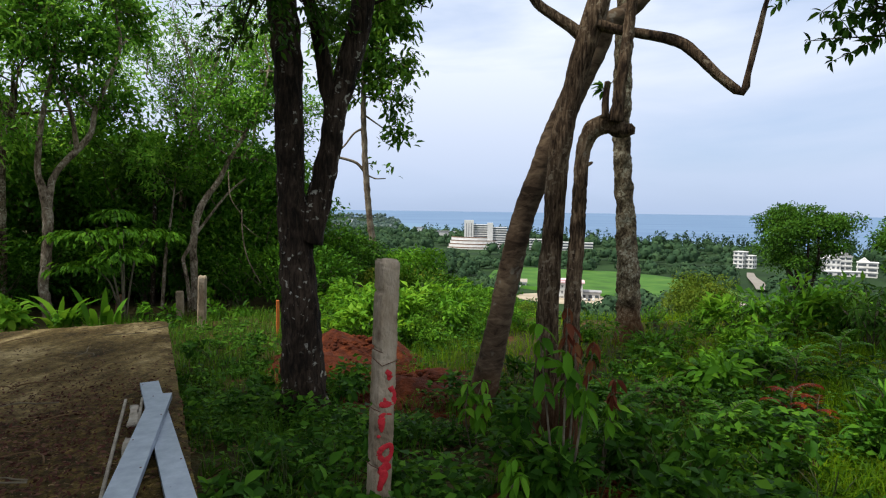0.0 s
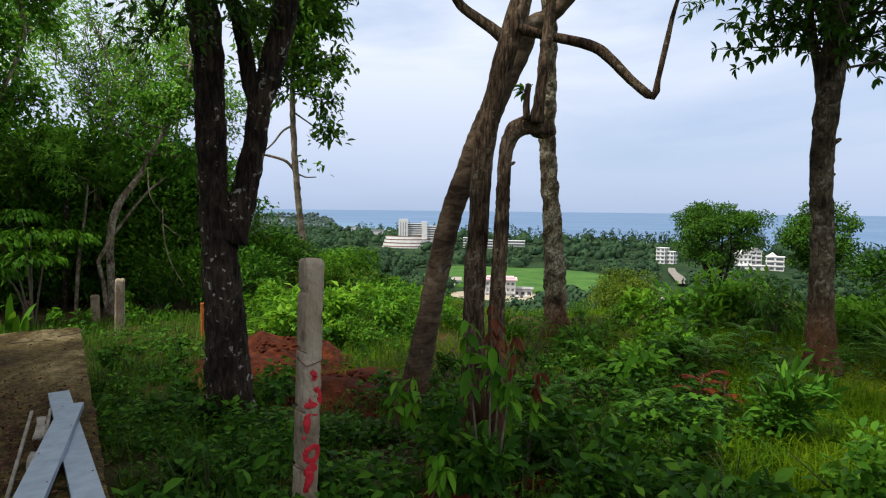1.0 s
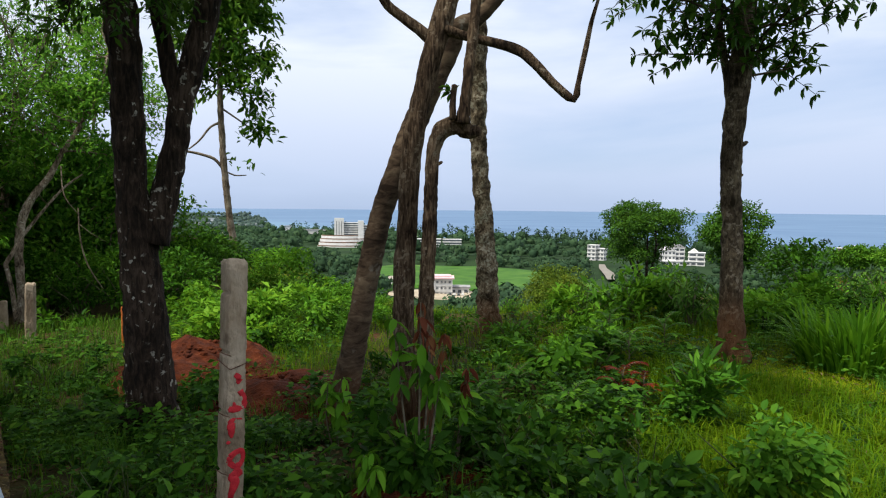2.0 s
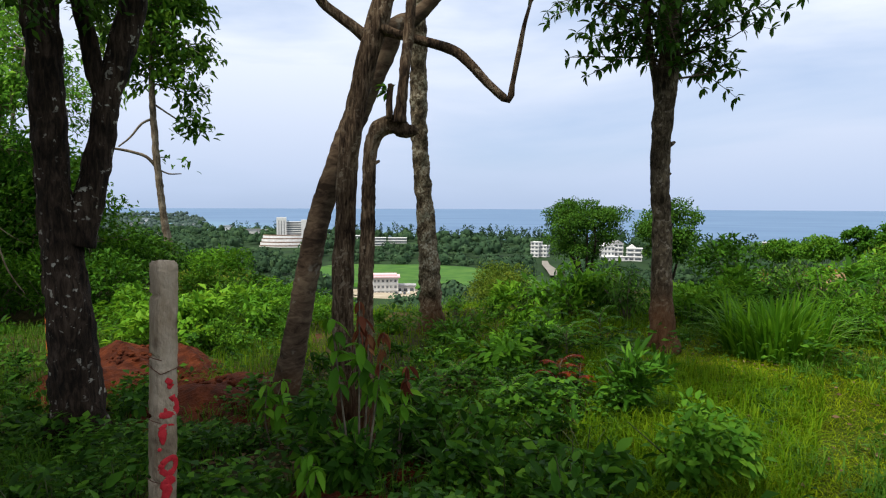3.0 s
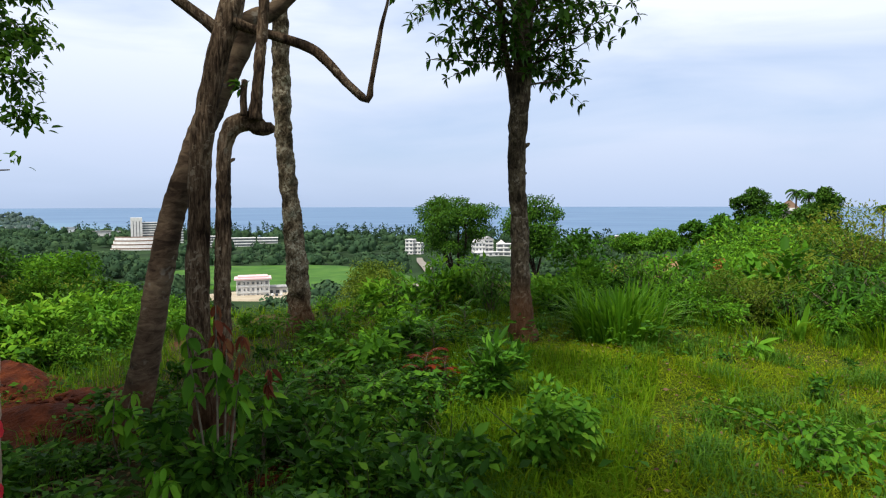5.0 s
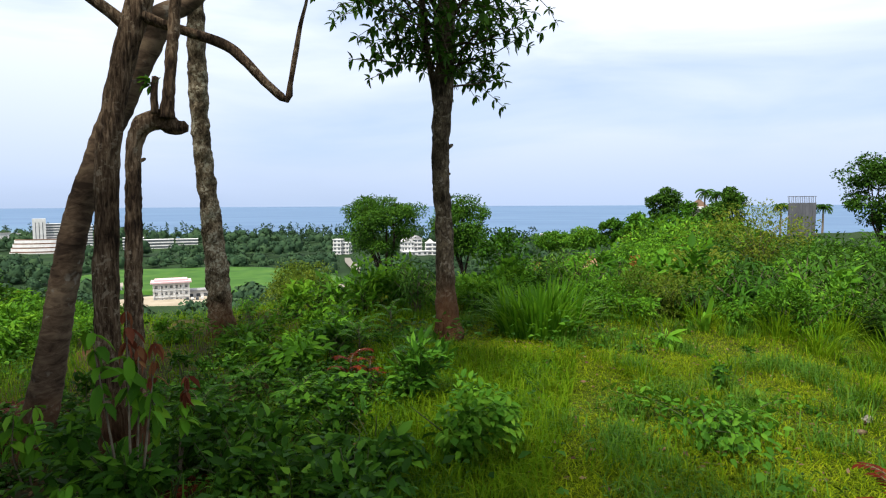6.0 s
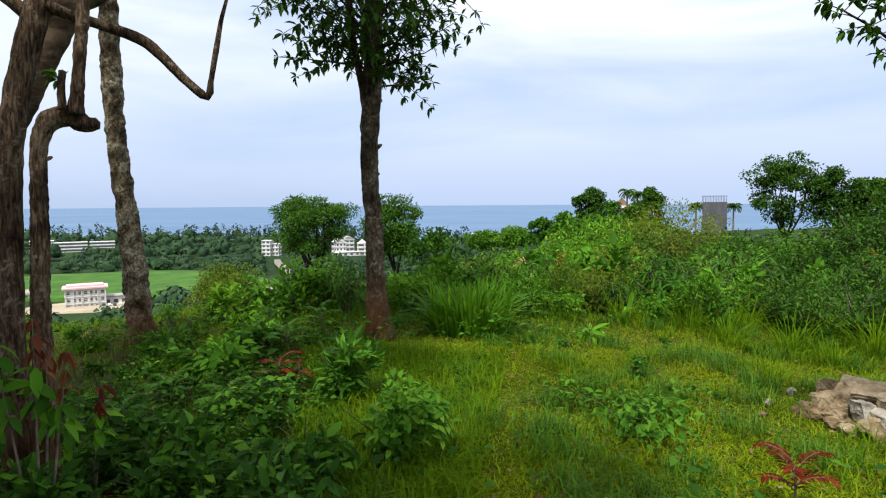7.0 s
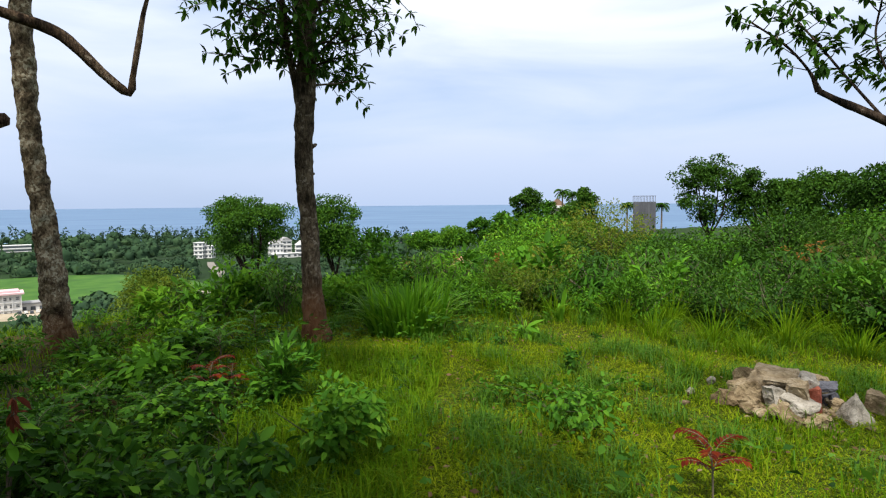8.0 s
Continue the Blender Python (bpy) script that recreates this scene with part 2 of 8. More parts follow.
BARK_GREY = bark_mat("bark_grey", (0.022, 0.015, 0.009), (0.105, 0.078, 0.046), (0.29, 0.235, 0.155), 30, 0.6, 0.035, (30, 0.50, 0.58, (0.36, 0.33, 0.24)), 0.6)
BARK_RING = bark_mat("bark_ringed", (0.024, 0.015, 0.009), (0.066, 0.044, 0.027), (0.125, 0.090, 0.056), 7, 2.6, 0.010, (16, 0.60, 0.70, (0.15, 0.13, 0.10)), 0.5)
BARK_SCALY = bark_mat("bark_scaly", (0.015, 0.011, 0.006), (0.058, 0.043, 0.027), (0.145, 0.114, 0.073), 30, 0.45, 0.03, (26, 0.55, 0.62, (0.19, 0.16, 0.12)), 0.6)
BARK_PALE = bark_mat("bark_pale", (0.06, 0.045, 0.03), (0.15, 0.115, 0.08), (0.27, 0.23, 0.17), 30, 0.3, 0.012)
BARK_EDGE = bark_mat("bark_edge", (0.05, 0.036, 0.024), (0.19, 0.145, 0.10), (0.38, 0.32, 0.24), 30, 0.4, 0.02, (24, 0.56, 0.64, (0.42, 0.38, 0.30)))
TWIG = rough_mat("twig", [(0.3, (0.07, 0.06, 0.04)), (0.7, (0.18, 0.15, 0.10))], 14, 4, 0.9, 0.3)
STEM_GREEN = rough_mat("stem_green", [(0.3, (0.025, 0.04, 0.012)), (0.7, (0.06, 0.075, 0.022))], 10, 4, 0.7, 0.2)
LATERITE = rough_mat("red_laterite", [(0.25, (0.024, 0.0045, 0.0010)), (0.45, (0.060, 0.011, 0.0016)), (0.6, (0.100, 0.020, 0.003)), (0.78, (0.155, 0.036, 0.006))], 7, 12, 0.95, 0.9, 45)
CONCRETE_OLD = rough_mat("weathered_concrete", [(0.28, (0.10, 0.066, 0.040)), (0.46, (0.27, 0.208, 0.140)), (0.70, (0.47, 0.395, 0.30))], 5, 11, 0.9, 0.7, 60, (1, 1, 0.45), 0, (7, 0.57, 0.70, (0.13, 0.088, 0.06)))


def slab_mat():
    """Old concrete: ochre where it is worn bare, a dark mossy film with its own ragged outline, pits and grit."""
    m, n, l, b = nodes_of("mossy_concrete")
    tc = n.new("ShaderNodeTexCoord")

    def field(scale, detail, rough=0.62, stretch=(1, 1, 1), turn=0.0):
        mp = n.new("ShaderNodeMapping")
        mp.inputs["Scale"].default_value = stretch
        mp.inputs["Rotation"].default_value = (0, 0, turn)
        l.new(tc.outputs["Object"], mp.inputs[0])
        t = n.new("ShaderNodeTexNoise")
        t.inputs["Scale"].default_value, t.inputs["Detail"].default_value, t.inputs["Roughness"].default_value = scale, detail, rough
        l.new(mp.outputs[0], t.inputs["Vector"])
        return t.outputs[0]

    worn = ramp_node(n, [(0.36, (0.032, 0.021, 0.006)), (0.46, (0.092, 0.063, 0.019)), (0.54, (0.19, 0.138, 0.054)), (0.64, (0.38, 0.295, 0.145))])
    l.new(field(2.6, 14, 0.72, (1, 0.45, 1), 0.5), worn.inputs[0])
    film = ramp_node(n, [(0.36, (0.020, 0.013, 0.003)), (0.5, (0.064, 0.044, 0.010)), (0.62, (0.16, 0.112, 0.028))])
    l.new(field(9.0, 12, 0.75), film.inputs[0])
    side = n.new("ShaderNodeVectorMath")
    side.operation = "DOT_PRODUCT"
    side.inputs[1].default_value = (0.30, -0.14, 0.0)
    l.new(tc.outputs["Object"], side.inputs[0])
    sum_ = n.new("ShaderNodeMath")
    sum_.operation = "MULTIPLY_ADD"
    sum_.inputs[1].default_value = 3.5
    l.new(field(0.9, 10, 0.66, (1, 0.5, 1), 0.5), sum_.inputs[0])
    l.new(side.outputs["Value"], sum_.inputs[2])
    where = ramp_node(n, [(0.18, (0, 0, 0)), (0.80, (1, 1, 1))])
    l.new(sum_.outputs[0], where.inputs[0])
    mx = n.new("ShaderNodeMix")
    mx.data_type = "RGBA"
    l.new(where.outputs[0], mx.inputs[0])
    l.new(worn.outputs[0], mx.inputs[6])
    l.new(film.outputs[0], mx.inputs[7])
    grit = ramp_node(n, [(0.60, (0, 0, 0)), (0.70, (1, 1, 1))])
    l.new(field(55, 3), grit.inputs[0])
    mg = n.new("ShaderNodeMix")
    mg.data_type = "RGBA"
    mg.inputs[7].default_value = (0.30, 0.24, 0.13, 1)
    half = n.new("ShaderNodeMath")
    half.operation = "MULTIPLY"
    half.inputs[1].default_value = 0.4
    l.new(grit.outputs[0], half.inputs[0])
    l.new(half.outputs[0], mg.inputs[0])
    l.new(mx.outputs[2], mg.inputs[6])
    speck = ramp_node(n, [(0.34, (0.3, 0.3, 0.3)), (0.5, (0.95, 0.95, 0.95)), (0.68, (1.5, 1.5, 1.5))])
    l.new(field(19, 9, 0.8), speck.inputs[0])
    ms = n.new("ShaderNodeMix")
    ms.data_type, ms.blend_type = "RGBA", "MULTIPLY"
    ms.inputs[0].default_value = 1.0
    l.new(mg.outputs[2], ms.inputs[6])
    l.new(speck.outputs[0], ms.inputs[7])
    l.new(ms.outputs[2], b.inputs["Base Color"])
    b.inputs["Roughness"].default_value = 0.95
    b.inputs["Specular IOR Level"].default_value = 0.2
    bp = n.new("ShaderNodeBump")
    bp.inputs["Strength"].default_value = 1.0
    bp.inputs["Distance"].default_value = 0.02
    l.new(field(24, 8, 0.7), bp.inputs["Height"])
    l.new(bp.outputs[0], b.inputs["Normal"])
    return m


SLAB = slab_mat()
SEED_LITTER = leaf_mat("seed_litter", [(0.1, (0.025, 0.010, 0.008)), (0.6, (0.07, 0.025, 0.018)), (0.95, (0.16, 0.09, 0.06))], 0.1, 0.7, apart=0.0)
RED_PAINT = rough_mat("red_paint", [(0.3, (0.36, 0.012, 0.02)), (0.7, (0.55, 0.03, 0.04))], 30, 5, 0.6, 0.3, 60)
ZINC = rough_mat("galvanised_steel", [(0.3, (0.26, 0.31, 0.38)), (0.7, (0.37, 0.43, 0.51))], 12, 6, 0.45, 0.05, 60, (1, 1, 1), 0.5)
RUST = rough_mat("rusty_wire", [(0.3, (0.07, 0.03, 0.02)), (0.7, (0.16, 0.08, 0.05))], 40, 4, 0.8, 0.3)
ORANGE = rough_mat("orange_paint", [(0.3, (0.45, 0.11, 0.02)), (0.7, (0.6, 0.18, 0.04))], 20, 4, 0.6, 0.2)
STONE_TAN = rough_mat("stone_tan", [(0.3, (0.045, 0.028, 0.013)), (0.52, (0.135, 0.094, 0.050)), (0.72, (0.25, 0.190, 0.110)), (0.9, (0.37, 0.30, 0.20))], 11, 10, 0.9, 1.0, 50, apart=0.28)
STONE_PALE = rough_mat("stone_pale", [(0.3, (0.13, 0.11, 0.082)), (0.5, (0.25, 0.222, 0.178)), (0.8, (0.42, 0.385, 0.33))], 11, 10, 0.9, 0.8, 50, apart=0.12)
STONE_DARK = rough_mat("stone_dark", [(0.3, (0.05, 0.05, 0.06)), (0.7, (0.13, 0.13, 0.15))], 9, 10, 0.8, 0.7, 50)
BRICK_RED = rough_mat("brick_red", [(0.3, (0.2, 0.05, 0.03)), (0.7, (0.34, 0.1, 0.06))], 20, 8, 0.9, 0.6, 60)
WHITE_WALL = rough_mat("white_render", [(0.3, (0.52, 0.51, 0.48)), (0.7, (0.69, 0.68, 0.66))], 0.25, 6, 0.8, 0.1, 3)
PINK_ROOF = rough_mat("pink_roof", [(0.3, (0.55, 0.36, 0.37)), (0.7, (0.68, 0.48, 0.48))], 0.4, 5, 0.8, 0.1, 3)
DARK_GLASS = rough_mat("window_glass", [(0.3, (0.05, 0.06, 0.07)), (0.7, (0.10, 0.11, 0.12))], 0.6, 3, 0.25, 0.0, 3)
GREY_ROOF = rough_mat("grey_roof", [(0.3, (0.2, 0.2, 0.2)), (0.7, (0.36, 0.35, 0.34))], 0.3, 5, 0.8, 0.1, 3)
BROWN_WALL = rough_mat("brown_facade", [(0.3, (0.2, 0.12, 0.08)), (0.7, (0.34, 0.22, 0.15))], 0.3, 5, 0.8, 0.1, 3)
ASPHALT = rough_mat("pale_road", [(0.3, (0.15, 0.135, 0.11)), (0.7, (0.23, 0.21, 0.18))], 0.1, 6, 0.9, 0.1, 2)

FORMWORK = rough_mat("raw_formwork", [(0.3, (0.062, 0.064, 0.072)), (0.7, (0.105, 0.108, 0.118))], 1.5, 6, 0.8, 0.2, 8, (1, 1, 0.2))
SAND = rough_mat("sandy_yard", [(0.3, (0.27, 0.22, 0.15)), (0.7, (0.42, 0.36, 0.27))], 0.08, 6, 0.9, 0.1, 1)


def ground_mat():
    """Soil and litter near the trees, green turf on the slope and the plain."""
    m, n, l, b = nodes_of("hillside_ground")
    tc = n.new("ShaderNodeTexCoord")
    noi = n.new("ShaderNodeTexNoise")
    noi.inputs["Scale"].default_value = 1.4
    noi.inputs["Detail"].default_value = 12
    noi.inputs["Roughness"].default_value = 0.7
    l.new(tc.outputs["Object"], noi.inputs["Vector"])
    r = ramp_node(n, [(0.3, (0.014, 0.012, 0.006)), (0.47, (0.032, 0.03, 0.01)), (0.58, (0.06, 0.042, 0.016)), (0.70, (0.12, 0.045, 0.022))])
    l.new(noi.outputs[0], r.inputs[0])
    wide = n.new("ShaderNodeTexNoise")
    wide.inputs["Scale"].default_value = 0.02
    wide.inputs["Detail"].default_value = 8
    l.new(tc.outputs["Object"], wide.inputs["Vector"])
    r2 = ramp_node(n, [(0.3, (0.010, 0.024, 0.008)), (0.5, (0.016, 0.036, 0.011)), (0.7, (0.026, 0.055, 0.016))])
    l.new(wide.outputs[0], r2.inputs[0])
    sep = n.new("ShaderNodeSeparateXYZ")
    l.new(tc.outputs["Object"], sep.inputs[0])
    low = n.new("ShaderNodeMapRange")
    low.inputs["From Min"].default_value = -0.3
    low.inputs["From Max"].default_value = -2.5
    l.new(sep.outputs[2], low.inputs[0])
    mx = n.new("ShaderNodeMix")
    mx.data_type = "RGBA"
    l.new(low.outputs[0], mx.inputs[0])
    l.new(r2.outputs[0], mx.inputs[7])
    thatch = ramp_node(n, [(0.3, (0.010, 0.020, 0.001)), (0.47, (0.028, 0.048, 0.002)), (0.6, (0.070, 0.076, 0.006)), (0.75, (0.15, 0.08, 0.025))])
    fine = n.new("ShaderNodeTexNoise")
    fine.inputs["Scale"].default_value = 22
    fine.inputs["Detail"].default_value = 8
    fine.inputs["Roughness"].default_value = 0.75
    l.new(tc.outputs["Object"], fine.inputs["Vector"])
    l.new(fine.outputs[0], thatch.inputs[0])
    side = n.new("ShaderNodeVectorMath")  # the open lawn lies to one side of a line through the hilltop
    side.operation = "DOT_PRODUCT"
    side.inputs[1].default_value = (0.80, -0.60, 0.0)
    l.new(tc.outputs["Object"], side.inputs[0])
    wig = n.new("ShaderNodeMath")
    wig.operation = "ADD"
    l.new(side.outputs["Value"], wig.inputs[0])
    l.new(noi.outputs[0], wig.inputs[1])
    edge = n.new("ShaderNodeMapRange")
    edge.inputs["From Min"].default_value = 0.35
    edge.inputs["From Max"].default_value = 0.95
    l.new(wig.outputs[0], edge.inputs[0])
    mx2 = n.new("ShaderNodeMix")
    mx2.data_type = "RGBA"
    l.new(edge.outputs[0], mx2.inputs[0])
    l.new(r.outputs[0], mx2.inputs[6])
    l.new(thatch.outputs[0], mx2.inputs[7])
    l.new(mx2.outputs[2], mx.inputs[6])
    l.new(mx.outputs[2], b.inputs["Base Color"])
    b.inputs["Roughness"].default_value = 0.95
    b.inputs["Specular IOR Level"].default_value = 0.1
    g = n.new("ShaderNodeTexNoise")
    g.inputs["Scale"].default_value = 25
    g.inputs["Detail"].default_value = 6
    l.new(tc.outputs["Object"], g.inputs["Vector"])
    bp = n.new("ShaderNodeBump")
    bp.inputs["Strength"].default_value = 0.7
    bp.inputs["Distance"].default_value = 0.03
    l.new(g.outputs[0], bp.inputs["Height"])
    l.new(bp.outputs[0], b.inputs["Normal"])
    return m


def sea_mat():
    m, n, l, b = nodes_of("sea_water")
    tc = n.new("ShaderNodeTexCoord")
    mp = n.new("ShaderNodeMapping")
    mp.inputs["Scale"].default_value = (0.0012, 0.004, 1)
    l.new(tc.outputs["Object"], mp.inputs[0])
    noi = n.new("ShaderNodeTexNoise")
    noi.inputs["Scale"].default_value = 1.0
    noi.inputs["Detail"].default_value = 9
    l.new(mp.outputs[0], noi.inputs["Vector"])
    r = ramp_node(n, [(0.3, (0.080, 0.140, 0.235)), (0.55, (0.100, 0.168, 0.268)), (0.75, (0.125, 0.20, 0.30))])
    l.new(noi.outputs[0], r.inputs[0])
    off = n.new("ShaderNodeVectorMath")  # distance from the straight beach: pale turquoise shallows
    off.operation = "DOT_PRODUCT"
    off.inputs[1].default_value = (0.871, 0.491, 0.0)
    l.new(tc.outputs["Object"], off.inputs[0])
    shal = n.new("ShaderNodeMapRange")
    shal.inputs["From Min"].default_value, shal.inputs["From Max"].default_value = 850.0, 1150.0
    shal.inputs["To Min"].default_value, shal.inputs["To Max"].default_value = 0.45, 0.0
    l.new(off.outputs["Value"], shal.inputs[0])
    mx = n.new("ShaderNodeMix")
    mx.data_type = "RGBA"
    mx.inputs[7].default_value = (0.15, 0.27, 0.33, 1)
    l.new(shal.outputs[0], mx.inputs[0])
    l.new(r.outputs[0], mx.inputs[6])
    l.new(mx.outputs[2], b.inputs["Base Color"])
    b.inputs["Roughness"].default_value = 0.6
    b.inputs["Specular IOR Level"].default_value = 0.1
    g = n.new("ShaderNodeTexNoise")
    g.inputs["Scale"].default_value = 0.12
    g.inputs["Detail"].default_value = 5
    l.new(tc.outputs["Object"], g.inputs["Vector"])
    bp = n.new("ShaderNodeBump")
    bp.inputs["Strength"].default_value = 0.3
    bp.inputs["Distance"].default_value = 0.5
    l.new(g.outputs[0], bp.inputs["Height"])
    l.new(bp.outputs[0], b.inputs["Normal"])
    return m


GROUND = ground_mat()
SEA = sea_mat()

# ---- mesh helpers ----
rng = np.random.default_rng(7)


def mesh_from(name, V, F, smooth=False):
    """A mesh of polygons that all have the same number of corners."""
    V, F = np.asarray(V, np.float32), np.asarray(F, np.int32)
    me = bpy.data.meshes.new(name)
    k = F.shape[1]
    me.vertices.add(len(V))
    me.vertices.foreach_set("co", V.ravel())
    me.loops.add(F.size)
    me.loops.foreach_set("vertex_index", F.ravel())
    me.polygons.add(len(F))
    me.polygons.foreach_set("loop_start", np.arange(0, F.size, k, dtype=np.int32))
    me.polygons.foreach_set("loop_total", np.full(len(F), k, np.int32))
    if smooth:
        me.polygons.foreach_set("use_smooth", np.ones(len(F), bool))
    me.update(calc_edges=True)
    me.validate()
    return me


def join(pieces):
    """One (V, F) out of many that share the number of corners."""
    Vs, Fs, n = [], [], 0
    for V, F in pieces:
        Vs.append(V)
        Fs.append(F + n)
        n += len(V)
    return np.concatenate(Vs), np.concatenate(Fs)


def thing(name, at, label, category, group="", kind=""):
    ob = new(name)
    ob.empty_display_size = 0.1
    ob.location = at
    return tagged(ob, label, category, group, kind)


def part(name, shape, material, parent=None, label="", smooth=False):
    """Links a bmesh, a mesh or a (V, F) pair as one mesh object under a thing or a part."""
    if isinstance(shape, tuple):
        me = mesh_from(name, *shape, smooth=smooth)
    elif isinstance(shape, bmesh.types.BMesh):
        me = bpy.data.meshes.new(name)
        shape.to_mesh(me)
        shape.free()
        if smooth:
            me.polygons.foreach_set("use_smooth", np.ones(len(me.polygons), bool))
    else:
        me = shape
    if not me.materials:
        me.materials.append(material)
    ob = new(name, me)
    ob.parent = parent
    return tagged(ob, label) if label else ob


def foliage(name, shape, material, parent, label=""):
    """Leaves that nobody could count, as one part."""
    return tagged(part(name, shape, material, parent, label), "", "", "", "stuff")


def unit(v):
    v = np.asarray(v, float)
    return v / np.maximum(np.linalg.norm(v, axis=-1, keepdims=True), 1e-9)


def wobble(P, scale, seed=0.0):
    """Smooth pseudo-noise in about -1..1 at many points at once."""
    P = np.asarray(P, float) * scale + seed
    x, y, z = P[..., 0], P[..., 1], P[..., 2]
    a = np.sin(1.7 * x + 2.3 * np.sin(1.1 * y + 0.7 * z) + 0.3)
    b = np.sin(2.1 * y + 1.9 * np.sin(1.3 * z - 0.8 * x) + 1.7)
    c = np.sin(1.9 * z + 2.1 * np.sin(0.9 * x + 1.2 * y) + 4.1)
    return (a + b + c) / 3


def smooth_path(points, step):
    """A Catmull-Rom line through rows of (x, y, z, radius), cut at even steps."""
    P = np.asarray(points, float)
    Q = np.vstack([2 * P[0] - P[1], P, 2 * P[-1] - P[-2]])
    out = []
    for i in range(1, len(Q) - 2):
        n = max(1, int(np.linalg.norm(Q[i + 1, :3] - Q[i, :3]) / step))
        t = np.linspace(0, 1, n, endpoint=False)[:, None]
        a, b, c, d = Q[i - 1], Q[i], Q[i + 1], Q[i + 2]
        out.append(0.5 * (2 * b + (c - a) * t + (2 * a - 5 * b + 4 * c - d) * t ** 2 + (3 * b - a - 3 * c + d) * t ** 3))
    out.append(P[-1:])
    return np.vstack(out)


def tube(path, sides=8, rough=0.0, rough_scale=14.0, ridges=0.0, rings=0.0, seed=0.0, cap=True):
    """A closed tapered tube of quads along rows of (x, y, z, radius), with knobbly, furrowed or ringed bark."""
    path = np.asarray(path, float)
    C, r = path[:, :3], np.maximum(path[:, 3], 1e-4)
    n = len(C)
    T = unit(np.gradient(C, axis=0))
    ref = np.array([0.37, 0.93, 0.1]) if abs(T[0, 2]) > 0.7 else np.array([0.05, 0.1, 1.0])
    U = unit(np.cross(T, ref))
    W = np.cross(T, U)
    a = np.linspace(0, 2 * np.pi, sides, endpoint=False)
    ring = U[:, None] * np.cos(a)[None, :, None] + W[:, None] * np.sin(a)[None, :, None]
    rad = np.repeat(r[:, None], sides, 1)
    if rough:
        rad = rad * (1 - 0.8 * rough) * (1 + rough * wobble(C[:, None] + ring * 0.15, rough_scale, seed) + 0.5 * rough * wobble(C[:, None] + ring * 0.1, rough_scale * 3.1, seed + 5))
    if ridges:
        along = np.cumsum(np.r_[0, np.linalg.norm(np.diff(C, axis=0), axis=1)])
        rad = rad * (1 + ridges * np.sin(a[None] * 9 + 1.2 * np.sin(along * 11)[:, None] + 2 * np.sin(along * 3.7 + seed)[:, None]))
    if rings:
        along = np.cumsum(np.r_[0, np.linalg.norm(np.diff(C, axis=0), axis=1)])
        saw = (along * 9 + 0.4 * np.sin(along * 5)) % 1.0
        rad = rad * (1 + rings * (saw[:, None] - 0.5))
    V = (C[:, None] + ring * rad[..., None]).reshape(-1, 3)
    i, j = np.meshgrid(np.arange(n - 1), np.arange(sides), indexing="ij")
    k = (j + 1) % sides
    F = np.stack([i * sides + j, i * sides + k, (i + 1) * sides + k, (i + 1) * sides + j], -1).reshape(-1, 4)
    if cap:
        m = len(V)
        V = np.vstack([V, C[0], C[-1] + T[-1] * r[-1] * 0.4])
        h = np.arange(0, sides, 2)
        low = np.stack([np.full(len(h), m), (h + 2) % sides, (h + 1) % sides, h], -1)
        top = np.stack([np.full(len(h), m + 1), (n - 1) * sides + h, (n - 1) * sides + (h + 1) % sides, (n - 1) * sides + (h + 2) % sides], -1)
        F = np.vstack([F, low, top])
    return V, F


def leaves(P, D, N, L, Wd, fold=0.25, droop=0.2):
    """Simple blades (one folded quad each): at P, along D, facing N."""
    P, D, N = np.asarray(P, float), unit(D), np.asarray(N, float)
    S = unit(np.cross(D, N))
    N = np.cross(S, D)
    L, Wd = np.broadcast_to(L, len(P))[:, None], np.broadcast_to(Wd, len(P))[:, None]
    mid = P + D * L * 0.45 + N * Wd * fold
    V = np.stack([P, mid + S * Wd / 2, P + D * L - N * L * droop, mid - S * Wd / 2], 1)
    return V.reshape(-1, 3), np.arange(len(P) * 4).reshape(-1, 4)


def broad_leaves(P, D, N, L, Wd, fold=0.18, droop=0.25):
    """Broad leaves with a folded midrib and a rounded, pointed outline (two pentagons each)."""
    P, D, N = np.asarray(P, float), unit(D), np.asarray(N, float)
    S = unit(np.cross(D, N))
    N = np.cross(S, D)
    L, Wd = np.broadcast_to(L, len(P))[:, None], np.broadcast_to(Wd, len(P))[:, None]
    b, m, t = P, P + D * L * 0.5 - N * L * droop * 0.15, P + D * L - N * L * droop
    l1, l2 = P + D * L * 0.25 + S * Wd * 0.42 + N * Wd * fold, P + D * L * 0.62 + S * Wd * 0.46 + N * (Wd * fold - L * droop * 0.35)
    r1, r2 = P + D * L * 0.25 - S * Wd * 0.42 + N * Wd * fold, P + D * L * 0.62 - S * Wd * 0.46 + N * (Wd * fold - L * droop * 0.35)
    V = np.stack([b, m, t, l1, l2, r1, r2], 1).reshape(-1, 3)
    o = np.arange(len(P))[:, None] * 7
    F = np.stack([o + np.array([[0, 1, 2, 4, 3]]), o + np.array([[0, 5, 6, 2, 1]])], 1).reshape(-1, 5)
    return V, F


